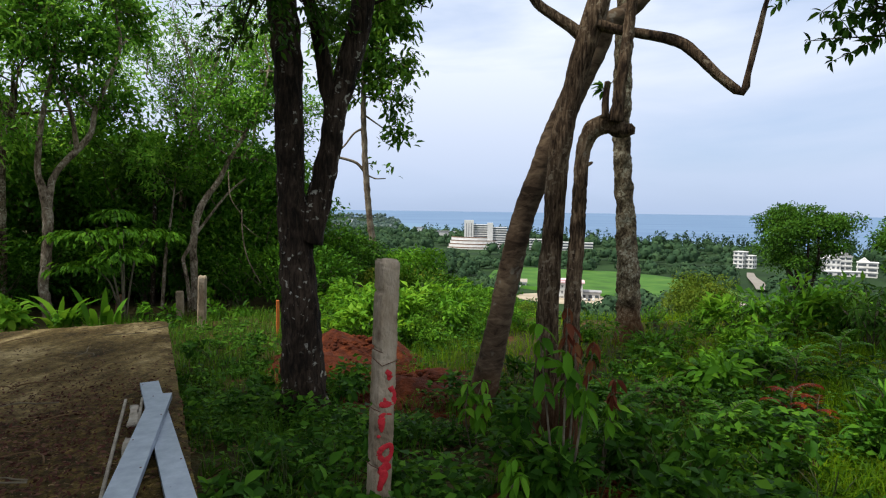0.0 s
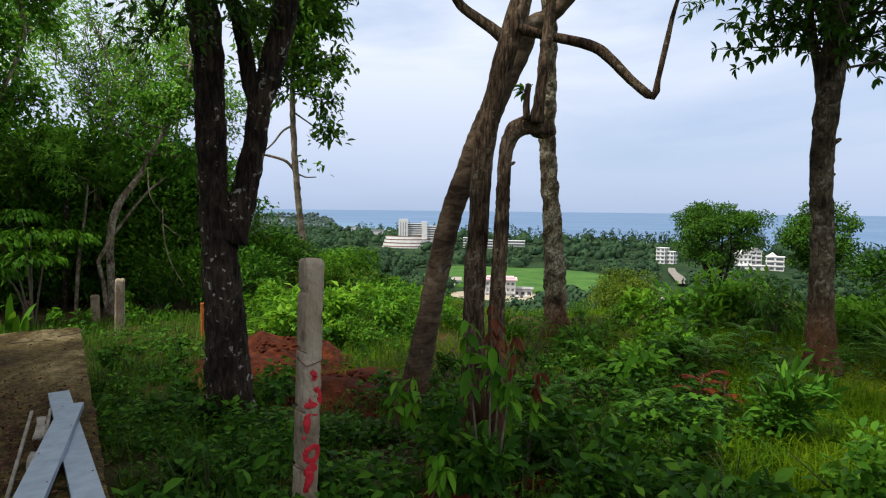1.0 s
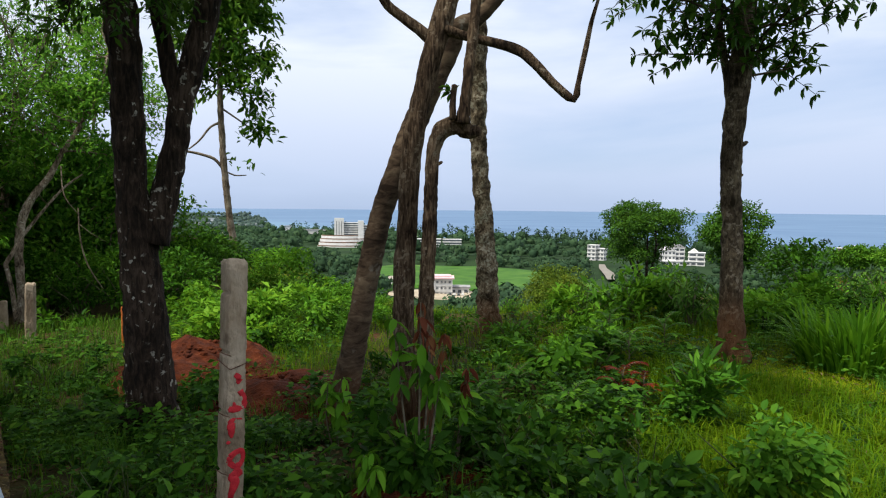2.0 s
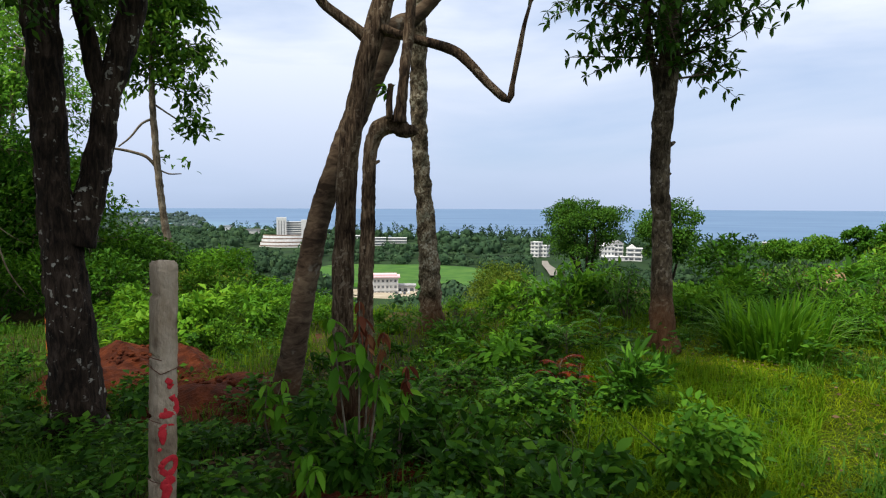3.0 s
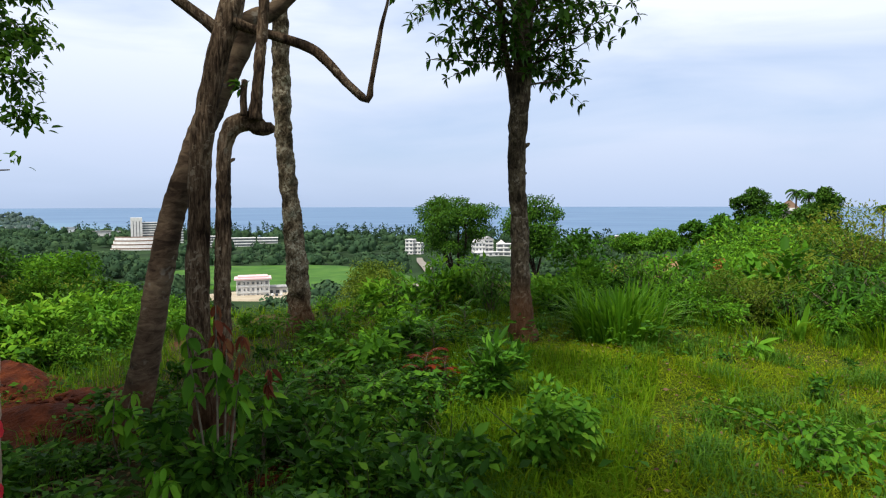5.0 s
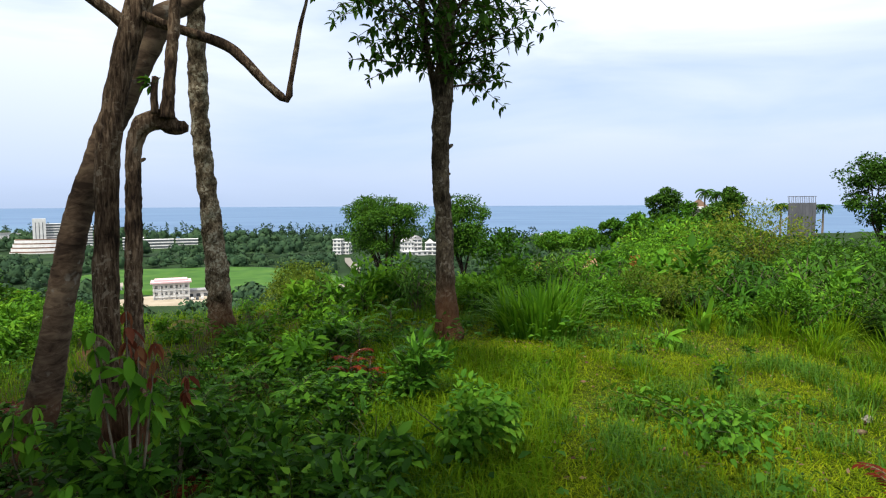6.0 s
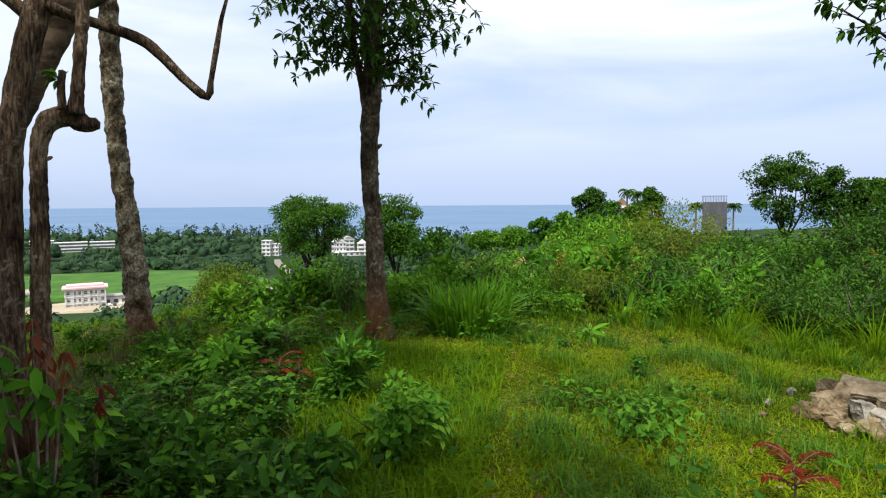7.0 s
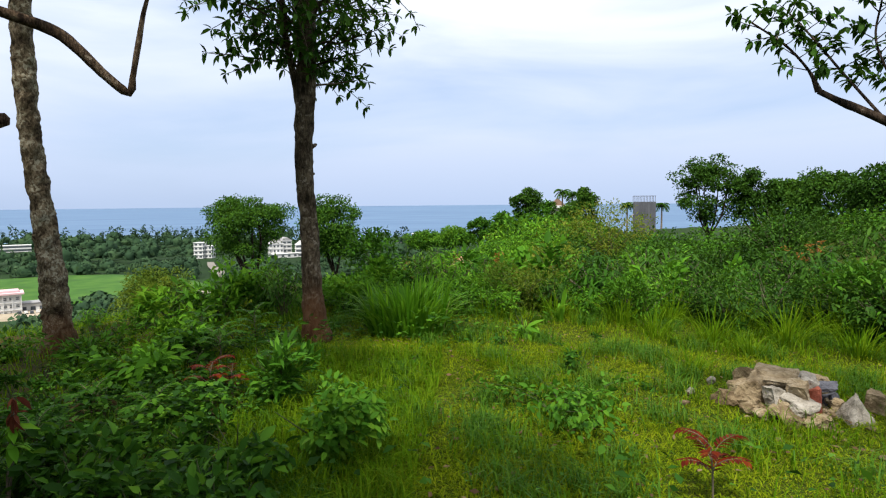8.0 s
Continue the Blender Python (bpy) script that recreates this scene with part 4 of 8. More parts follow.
def clump_tree(name, at, tall, low, reach, leaf, bark, label, pads=30, per=260, size=(0.14, 0.24), group="", trunk_r=0.16, fork=0.3, pad=0.34, flat=0.6, top_heavy=0.25):
    """A tree with a forked trunk whose crown is built of separate leaf pads with gaps between them."""
    ob = thing(name, at, label, "tree", group)
    mid_z, half = (tall + low) / 2, (tall - low) / 2
    fork_z = low * (1 - fork)
    rows = smooth_path([(0, 0, -0.3, trunk_r * 1.3), (0.1, 0.05, fork_z * 0.5, trunk_r), (0.05, -0.1, fork_z, trunk_r * 0.9)], 0.2)
    part("trunk", tube(rows, 12, rough=0.12, seed=rng.uniform(0, 9)), bark, ob, "", True)
    d = unit(rng.normal(size=(pads, 3)) + np.array([0, 0, top_heavy]))
    rad = rng.uniform(0.35, 1.0, (pads, 1)) ** 0.55
    size_of = rng.uniform(0.7, 1.25, pads) * pad * reach
    c = d * rad * np.array([reach - 0.6 * pad * reach, reach - 0.6 * pad * reach, half - 0.35 * pad * reach]) + np.array([0, 0, mid_z])
    lop = 1 + 0.2 * np.sin(2 * np.arctan2(d[:, 1], d[:, 0]) + rng.uniform(0, 6.28)) + 0.12 * rng.normal(size=pads)
    c[:, :2] *= lop[:, None]
    order = np.argsort(-(c[:, 2] - mid_z) / half - 0.5 * rad[:, 0])
    tubes, joints = [], []
    start = rows[-1, :3]
    for k in order[:6]:
        m = start + (c[k] - start) * 0.5 + rng.normal(size=3) * 0.12 * reach - np.array([0, 0, 0.08 * reach])
        limb = smooth_path([(*start, trunk_r * 0.5), (*m, trunk_r * 0.27), (*c[k], trunk_r * 0.08)], 0.2 * reach)
        tubes.append(tube(limb, 8, cap=False))
        joints += list(limb[len(limb) // 3:])
    joints = np.array(joints)
    for k in order[6:]:
        j = joints[np.argmin(np.linalg.norm(joints[:, :3] - c[k], axis=1) + 0.3 * np.maximum(0, joints[:, 2] - c[k, 2]))]
        tubes.append(tube(smooth_path([(*j[:3], j[3] * 0.6), (*((j[:3] + c[k]) / 2 + rng.normal(size=3) * 0.05 * reach), j[3] * 0.4), (*c[k], 0.01)], 0.2 * reach), 5, cap=False))
    part("branchwork", join(tubes), bark, ob)
    Q = unit(rng.normal(size=(pads, per, 3)) + np.array([0, 0, 0.25])) * rng.uniform(0.25, 1.0, (pads, per, 1)) ** 0.5
    lump = 1 + 0.22 * wobble(Q.reshape(-1, 3) * 2.0, 2.5, 3.0).reshape(pads, per, 1)
    Pt = (c[:, None] + Q * lump * size_of[:, None, None] * np.array([1, 1, flat])).reshape(-1, 3)
    out = unit(Q.reshape(-1, 3) + np.array([0, 0, 0.3]))
    D = unit(out * 0.6 + rng.normal(size=Pt.shape) * 0.7 + np.array([0, 0, -0.3]))
    N = unit(out * 0.5 + np.array([0, 0, 0.8]) + rng.normal(size=Pt.shape) * 0.4)
    L = rng.uniform(size[0], size[1], len(Pt))
    foliage("crown", leaves(Pt, D, N, L, L * 0.5), leaf, ob)
    return ob


def spread(ob, rows, group):
    """Copies of a plant at rows of (x, y, scale, turn), standing on the ground."""
    for x, y, s, turn in rows:
        m = Matrix.Translation((x, y, ground_z(x, y) - 0.02)) @ Matrix.Rotation(radians(turn), 4, "Z") @ Matrix.Diagonal((s, s, s * rng.uniform(0.85, 1.15), 1))
        tagged(copy_thing(ob, m), "", "", group)
    tagged(ob, "", "", group)


def at_bearing(az, r):
    a = radians(az)
    return r * math.sin(a), r * math.cos(a)

# ---- trees of the hilltop: rows of x, y, z, radius along each stem ----
rng = np.random.default_rng(101)
TREE1_L_ROWS = [(-1.20, 5.01, -0.33, 0.241), (-1.20, 5.01, 0.27, 0.190), (-1.22, 5.00, 0.76, 0.170), (-1.25, 5.00, 1.25, 0.149), (-1.29, 4.99, 1.77, 0.126), (-1.30, 4.98, 2.29, 0.125), (-1.31, 4.98, 2.80, 0.127), (-1.35, 4.97, 3.30, 0.128), (-1.37, 4.97, 3.88, 0.111), (-1.43, 4.95, 4.62, 0.091), (-1.46, 4.94, 5.89, 0.067), (-1.49, 4.93, 7.11, 0.044)]
TREE1_R_ROWS = [(-1.15, 5.02, 1.30, 0.130), (-1.06, 5.04, 1.68, 0.116), (-0.97, 5.06, 2.12, 0.101), (-0.93, 5.07, 2.40, 0.101), (-0.84, 5.08, 2.74, 0.105), (-0.74, 5.10, 3.12, 0.110), (-0.65, 5.11, 3.63, 0.095), (-0.49, 5.13, 4.38, 0.078), (-0.31, 5.14, 5.64, 0.051)]
TREE1_S_ROWS = [(-0.94, 5.06, 2.38, 0.072), (-1.00, 5.05, 2.63, 0.072), (-1.04, 5.04, 2.91, 0.066), (-1.10, 5.03, 3.18, 0.061), (-1.22, 5.00, 3.58, 0.051), (-1.39, 4.96, 4.19, 0.037)]
B_ROWS = [(0.66, 3.64, -0.02, 0.091), (0.66, 3.64, 0.65, 0.078), (0.66, 3.64, 1.15, 0.072), (0.68, 3.64, 1.50, 0.069), (0.70, 3.63, 1.92, 0.070), (0.75, 3.62, 2.23, 0.066), (0.81, 3.61, 2.49, 0.067), (0.88, 3.59, 2.75, 0.074), (0.96, 3.57, 3.04, 0.066), (1.04, 3.55, 3.42, 0.058), (1.08, 3.54, 4.15, 0.046), (1.08, 3.54, 5.00, 0.035)]
B_L_ROWS = [(0.84, 3.62, 2.63, 0.041), (0.75, 3.64, 2.71, 0.038), (0.64, 3.67, 2.79, 0.034), (0.53, 3.68, 2.89, 0.031), (0.45, 3.69, 3.08, 0.024)]
ELBOW_ROWS = [(0.87, 3.56, 2.71, 0.042), (0.98, 3.54, 2.67, 0.031), (1.15, 3.50, 2.63, 0.032), (1.33, 3.44, 2.57, 0.033), (1.43, 3.40, 2.48, 0.032), (1.55, 3.36, 2.35, 0.028), (1.65, 3.32, 2.27, 0.027), (1.67, 3.31, 2.36, 0.019), (1.70, 3.29, 2.54, 0.018), (1.73, 3.28, 2.71, 0.014), (1.77, 3.26, 2.88, 0.010), (1.80, 3.25, 3.08, 0.009)]
A_ROWS = [(0.24, 4.73, -0.3, 0.121), (0.37, 4.72, 0.23, 0.115), (0.47, 4.72, 0.74, 0.098), (0.55, 4.71, 1.16, 0.097), (0.64, 4.7, 1.56, 0.092), (0.72, 4.67, 1.79, 0.094), (0.82, 4.65, 2.09, 0.094), (0.94, 4.62, 2.38, 0.099), (1.04, 4.59, 2.61, 0.094), (1.14, 4.57, 2.82, 0.092), (1.21, 4.53, 3.0, 0.084), (1.37, 4.54, 3.1, 0.066), (1.51, 4.5, 3.24, 0.057), (1.71, 4.42, 3.54, 0.049), (1.76, 4.4, 4.32, 0.04), (1.76, 4.4, 5.31, 0.032)]
C_ROWS = [(0.77, 3.47, 0.04, 0.060), (0.77, 3.47, 0.70, 0.058), (0.77, 3.46, 1.04, 0.053), (0.79, 3.46, 1.51, 0.049), (0.80, 3.46, 1.84, 0.045), (0.82, 3.46, 1.99, 0.050), (0.86, 3.44, 2.07, 0.059), (0.94, 3.42, 2.10, 0.062), (1.02, 3.40, 2.06, 0.050), (1.07, 3.38, 2.07, 0.033)]
C_UP_ROWS = [(0.96, 3.34, 2.10, 0.044), (0.98, 3.33, 2.32, 0.035), (1.01, 3.33, 2.61, 0.034), (1.03, 3.32, 2.87, 0.033), (1.04, 3.32, 3.19, 0.028)]
C_STUMP_ROWS = [(0.90, 3.35, 2.12, 0.025), (0.90, 3.35, 2.22, 0.020), (0.91, 3.35, 2.32, 0.020)]
M_ROWS = [(2.46, 7.61, -0.22, 0.220), (2.44, 7.62, 0.16, 0.179), (2.42, 7.62, 0.68, 0.166), (2.37, 7.64, 1.41, 0.141), (2.29, 7.67, 2.43, 0.124), (2.27, 7.67, 3.22, 0.131), (2.27, 7.67, 3.93, 0.119), (2.27, 7.67, 4.70, 0.110), (2.31, 7.66, 5.65, 0.097), (2.33, 7.65, 7.12, 0.077), (2.33, 7.66, 8.30, 0.053)]
R_ROWS = [(4.06, 4.82, 0.15, 0.152), (4.04, 4.83, 0.48, 0.125), (4.03, 4.84, 0.83, 0.113), (4.02, 4.85, 1.41, 0.101), (3.99, 4.87, 1.98, 0.100), (4.01, 4.86, 2.55, 0.108), (4.03, 4.84, 2.99, 0.113), (4.04, 4.83, 3.43, 0.101), (4.05, 4.82, 3.98, 0.092), (4.07, 4.81, 4.72, 0.072)]
R_L_ROWS = [(3.99, 4.87, 2.55, 0.063), (3.95, 4.91, 2.83, 0.043), (3.88, 4.95, 3.28, 0.034), (3.84, 4.98, 3.78, 0.031), (3.75, 5.05, 4.34, 0.025)]
SAP_ROWS = [(-1.82, 16.77, -0.95, 0.125), (-1.89, 16.76, 0.07, 0.115), (-2.07, 16.74, 1.09, 0.106), (-2.20, 16.72, 2.51, 0.100), (-2.25, 16.71, 3.49, 0.095), (-2.28, 16.71, 4.46, 0.085), (-2.26, 16.71, 5.56, 0.072), (-2.25, 16.71, 6.38, 0.060), (-2.28, 16.71, 7.45, 0.040)]
SAP_B_ROWS = [(-2.19, 16.72, 2.55, 0.055), (-2.46, 16.68, 2.85, 0.048), (-2.87, 16.62, 2.98, 0.040), (-3.27, 16.54, 3.04, 0.030)]
SAP_C_ROWS = [(-2.23, 16.72, 3.84, 0.040), (-2.52, 16.67, 3.69, 0.034), (-2.80, 16.63, 3.32, 0.028), (-3.06, 16.58, 3.08, 0.020)]
SAP_D_ROWS = [(-2.19, 16.72, 2.54, 0.030), (-1.95, 16.75, 2.43, 0.024), (-1.65, 16.79, 2.44, 0.015)]
SAP_E_ROWS = [(-2.24, 16.72, 4.19, 0.030), (-1.87, 16.77, 3.94, 0.024), (-1.37, 16.82, 3.60, 0.015)]
F1_ROWS = [(-6.32, 9.37, -0.54, 0.105), (-6.34, 9.36, -0.13, 0.095), (-6.37, 9.33, 0.29, 0.085), (-6.33, 9.36, 0.70, 0.085), (-6.31, 9.38, 1.11, 0.085), (-6.30, 9.38, 1.51, 0.085), (-6.35, 9.35, 1.84, 0.070), (-6.39, 9.32, 2.07, 0.055), (-6.37, 9.33, 2.55, 0.050), (-6.31, 9.37, 3.03, 0.045), (-6.24, 9.42, 3.48, 0.038), (-6.16, 9.47, 4.00, 0.030), (-6.19, 9.45, 4.55, 0.020)]
F1_B_ROWS = [(-6.29, 9.39, 1.55, 0.070), (-6.24, 9.42, 1.96, 0.060), (-6.13, 9.49, 2.21, 0.058), (-5.95, 9.61, 2.46, 0.055), (-5.77, 9.71, 2.76, 0.052), (-5.71, 9.75, 3.14, 0.045), (-5.55, 9.84, 3.61, 0.035), (-5.38, 9.94, 4.22, 0.030), (-5.44, 9.91, 4.79, 0.020)]
F2_ROWS = [(-4.40, 10.41, -0.75, 0.085), (-4.40, 10.41, -0.28, 0.075), (-4.42, 10.40, 0.63, 0.070), (-4.41, 10.40, 1.04, 0.070), (-4.34, 10.43, 1.45, 0.068), (-4.20, 10.49, 1.77, 0.062), (-4.02, 10.56, 2.04, 0.055), (-3.83, 10.63, 2.46, 0.045), (-3.58, 10.72, 2.92, 0.040), (-3.33, 10.80, 3.48, 0.030), (-3.20, 10.84, 4.04, 0.020)]
F2_B_ROWS = [(-4.38, 10.41, 1.09, 0.035), (-4.25, 10.47, 1.29, 0.030), (-4.07, 10.54, 1.56, 0.026), (-3.84, 10.63, 1.87, 0.022), (-3.59, 10.71, 2.10, 0.016)]
F3_ROWS = [(-5.01, 10.46, -0.67, 0.040), (-5.02, 10.46, -0.30, 0.036), (-4.98, 10.48, 0.39, 0.035), (-4.95, 10.49, 0.75, 0.034), (-4.90, 10.52, 1.12, 0.028), (-4.85, 10.54, 1.53, 0.020), (-4.78, 10.57, 2.17, 0.012)]
F4_ROWS = [(-5.42, 10.93, -0.78, 0.050), (-5.42, 10.93, -0.15, 0.050), (-5.40, 10.94, 0.48, 0.045), (-5.37, 10.96, 1.29, 0.040), (-5.37, 10.95, 2.18, 0.030)]
F1_C_ROWS = [(-5.95, 9.61, 2.46, 0.050), (-5.97, 9.59, 2.83, 0.040), (-6.02, 9.56, 3.15, 0.035), (-6.14, 9.48, 3.57, 0.030), (-6.26, 9.40, 3.79, 0.020)]
F2_C_ROWS = [(-4.41, 10.19, -0.25, 0.040), (-4.43, 10.18, 0.20, 0.038), (-4.48, 10.15, 0.56, 0.038), (-4.50, 10.15, 0.68, 0.038), (-4.42, 10.18, 0.83, 0.036), (-4.35, 10.21, 1.01, 0.030)]
F0_ROWS = [(-7.13, 9.40, -0.56, 0.090), (-7.09, 9.43, 0.68, 0.080), (-7.07, 9.44, 1.71, 0.070), (-7.04, 9.47, 2.56, 0.055), (-6.94, 9.55, 3.09, 0.045), (-6.91, 9.57, 3.62, 0.030)]
NEARBR_ROWS = [(4.20, -0.39, 1.68, 0.057), (4.20, -0.21, 1.90, 0.044), (4.19, -0.03, 2.04, 0.030), (4.17, 0.14, 2.14, 0.025), (4.16, 0.28, 2.23, 0.019), (4.15, 0.33, 2.35, 0.008), (4.13, 0.45, 2.51, 0.007), (4.09, 0.62, 2.66, 0.005)]

FURROWED = dict(rough=0.10, rough_scale=12.0, ridges=0.035)
LUMPY = dict(rough=0.18, rough_scale=13.0, ridges=0.0)
RINGED = dict(rough=0.05, rough_scale=9.0, rings=0.07)
forked = tree("forked_tree", tuple(TREE1_L_ROWS[0][:3]), TREE1_L_ROWS, [TREE1_R_ROWS, TREE1_S_ROWS], BARK_DARK, LEAF_DARK, "dark forked tree trunk with white lichen patches",
     (12, 4.6, 4.6, 1.7, (0.11, 0.19), 6, 0.6), 28, 0.04, FURROWED)
furrowed = tree("furrowed_tree", tuple(B_ROWS[0][:3]), B_ROWS, [B_L_ROWS, ELBOW_ROWS], BARK_BROWN, LEAF_MID, "leaning brown tree with furrowed bark and a kinked bare branch",
     (9, 4.0, 3.5, 1.0, (0.10, 0.17), 5, 0.75), 24, 0.035, FURROWED, None, ())
tree("ringed_tree", tuple(A_ROWS[0][:3]), A_ROWS, [], BARK_RING, LEAF_MID, "leaning brown trunk with ring scars", (8, 4.7, 4.2, 1.2, (0.09, 0.15), 5, 0.7), 22, 0.03, RINGED)
tree("crooked_tree", tuple(C_ROWS[0][:3]), C_ROWS, [C_UP_ROWS, C_STUMP_ROWS], BARK_BROWN, LEAF_BRIGHT, "thin crooked trunk bent sideways with a cut stub", None, 22, 0.018, dict(rough=0.16, rough_scale=22.0, ridges=0.03), None,
     [(0.83, 3.44, 1.865, 0.016, 1.0, 0.5), (0.965, 3.40, 2.085, 0.04, 0.4, 1.0)])
tree("lichen_tree", tuple(M_ROWS[0][:3]), M_ROWS, [], BARK_GREY, LEAF_MID, "straight grey-brown trunk with scaly lichened bark", (8, 6.0, 5.6, 1.4, (0.10, 0.16), 5, 0.6), 24, 0.04, LUMPY)
leafy = tree("leafy_tree", tuple(R_ROWS[0][:3]), R_ROWS, [R_L_ROWS], BARK_SCALY, LEAF_DARK, "slim brown tree with whorled glossy leaves overhead", None, 24, 0.04, FURROWED, None,
             [(4.065, 4.83, 2.22, 0.034, 1.0, 0.5), (3.935, 4.89, 2.03, 0.022, -1.0, 0.6), (4.06, 4.83, 1.93, 0.02, 0.9, 0.4)])
# crown of the leafy tree: spreading twigs that end in whorls
tubes, pts, axes = [], [], []
foot = np.array(R_ROWS[0][:3])
for k in range(60):
    f = k / 59
    z = 2.86 + 2.1 * f
    a = k * 2.4 + rng.uniform(-0.4, 0.4)
    start = np.array([4.03, 4.84, z]) - foot
    ln = (0.9 + 0.5 * rng.uniform()) * (0.66 if f < 0.2 else 1.0 if f < 0.4 else 1.42)
    d = np.array([math.cos(a), math.sin(a), 0.42 + rng.uniform(-0.25, 0.35)])
    t, e = branch_out(start, d, ln * 0.8, 0.014, 1, 0.6, 0.0, (5, 8), 5)
    tubes += t
    for p, dd in e:
        pts.append(p)
        axes.append(dd)
part("branchwork", join(tubes), BARK_SCALY, leafy)
foliage("crown", whorls(pts, axes, 5, (0.07, 0.13), 0.42, 0.3), LEAF_DARK, leafy)


def spray(ob, start, direction, length, radius, bark, leaf, size, per, kids=(4, 7), scatter=0.05, levels=2, narrow=0.4):
    """One leafy bough more on a tree."""
    foot = np.array(ob.location)
    t, e = branch_out(np.array(start) - foot, direction, length, radius, levels, 0.7, 0.04, kids, 6)
    part("branchwork", join(t), bark, ob)
    foliage("crown", clothe(e, per, size, scatter, narrow), leaf, ob)


for start, way, ln in (((-1.36, 4.97, 3.45), (0.1, -0.75, -0.25), 0.75), ((-1.37, 4.97, 3.6), (-0.7, -0.5, -0.3), 0.8), ((-1.36, 4.97, 3.5), (0.5, -0.5, -0.1), 0.55), ((-0.66, 5.1, 3.5), (-0.2, -0.4, -0.2), 0.6),
                       ((-0.70, 5.1, 3.3), (0.6, 0.3, 0.25), 0.42), ((-0.66, 5.1, 3.55), (0.8, 0.2, 0.35), 0.5), ((-1.30, 4.86, 3.5), (0.1, -0.4, -0.7), 0.5), ((-1.42, 4.86, 3.6), (-0.1, -0.5, -0.7), 0.6), ((-1.05, 5.04, 3.2), (0.2, 0.7, 0.3), 0.4)):
    spray(forked, start, way, ln, 0.016, BARK_DARK, LEAF_DARK, (0.06, 0.11), 4, (3, 5), 0.04, 2, 0.34)
spray(furrowed, (1.04, 3.55, 3.35), (-0.5, 0.4, -0.1), 0.35, 0.010, BARK_BROWN, LEAF_MID, (0.05, 0.09), 4, (3, 5), 0.02, 1)
# fresh shoots on the cut stump of the crooked trunk
bush("shoot", (0.90, 3.35, 2.25), 0.05, 0.09, 14, (0.05, 0.085), LEAF_BRIGHT, "small fresh shoots sprouting from the cut stump", "shoot", 0.42, "", True, 4)

rng = np.random.default_rng(102)
sap = tree("sapling_tree", tuple(SAP_ROWS[0][:3]), SAP_ROWS, [SAP_B_ROWS, SAP_C_ROWS, SAP_D_ROWS, SAP_E_ROWS], BARK_PALE, LEAF_TREE, "slender pale tree with a narrow leafy crown", None, 12, 0.1, LUMPY)
tubes, tips = [], []
foot = np.array(SAP_ROWS[0][:3])
for k in range(30):
    z = 4.7 + 2.9 * k / 29
    i = min(range(len(SAP_ROWS)), key=lambda q: abs(SAP_ROWS[q][2] - z))
    a = k * 2.4
    t, e = branch_out(np.array([*SAP_ROWS[i][:2], z]) - foot, (math.cos(a) + 0.3, math.sin(a), 0.3), rng.uniform(0.6, 1.15), 0.026, 1, 0.7, 0.05, (4, 7), 5)
    tubes += t
    tips += e
for x, y, z, n in ((-1.30, 16.82, 3.66, 10), (-1.52, 16.8, 3.72, 6), (-1.62, 16.8, 2.75, 1), (-1.72, 16.77, 3.0, 1)):  # leaf bunches on the low twigs
    for _ in range(n):
        p = np.array([x, y, z]) + rng.normal(size=3) * [0.16, 0.14, 0.08] - foot
        tips.append((p, unit(rng.normal(size=3) + [0.3, 0, 0.2])))
part("branchwork", join(tubes), BARK_PALE, sap)
foliage("crown", clothe(tips, 9, (0.15, 0.27), 0.13, 0.42, True), LEAF_TREE, sap)

# trees at the edge of the wood: pale stems, with leafy boughs that grow from the nearest stem
def leaf_boughs(ob, stems, ends, leaf, size, per, kids=(4, 7), scatter=0.10, narrow=0.36, bark=BARK_GREY):
    nodes = np.array([r[:3] for rows in stems for r in rows])
    for p in np.array(ends):
        near = nodes[np.argmin(np.linalg.norm(nodes - p, axis=1) + 0.8 * np.maximum(0, nodes[:, 2] - p[2]))]
        gap = np.linalg.norm(p - near)
        spray(ob, near, (p - near) / max(gap, 0.05), max(0.45, 0.62 * gap), 0.022, bark, leaf, size, per, kids, scatter, 2, narrow)


y_tree = tree("woodland_tree", tuple(F1_ROWS[0][:3]), F1_ROWS, [F1_B_ROWS, F1_C_ROWS], BARK_EDGE, LEAF_FOREST, "pale forest tree forking into two leaning stems", None, 16, 0.08, LUMPY)
leaf_boughs(y_tree, (F1_ROWS[7:], F1_B_ROWS[3:], F1_C_ROWS), [*((-6.40, 8.95, 4.31), (-6.41, 9.67, 4.61), (-5.75, 9.38, 4.41), (-6.51, 9.36, 4.01), (-5.77, 9.60, 4.00), (-5.88, 10.46, 4.88), (-5.46, 10.69, 4.95), (-5.47, 10.68, 4.46), (-5.64, 10.14, 3.33), (-5.89, 9.76, 3.35), (-5.56, 10.63, 3.25)), (-6.9, 9.2, 4.9), (-6.2, 9.3, 5.3), (-5.6, 9.8, 5.4), (-6.6, 8.9, 5.2), (-6.0, 10.2, 5.6), (-7.2, 9.4, 4.2)], LEAF_FOREST, (0.09, 0.16), 3, bark=BARK_EDGE)
bent = tree("woodland_tree", tuple(F2_ROWS[0][:3]), F2_ROWS, [F2_B_ROWS, F2_C_ROWS], BARK_EDGE, LEAF_FOREST, "bent pale forest tree with a crooked side stem", None, 16, 0.08, LUMPY)
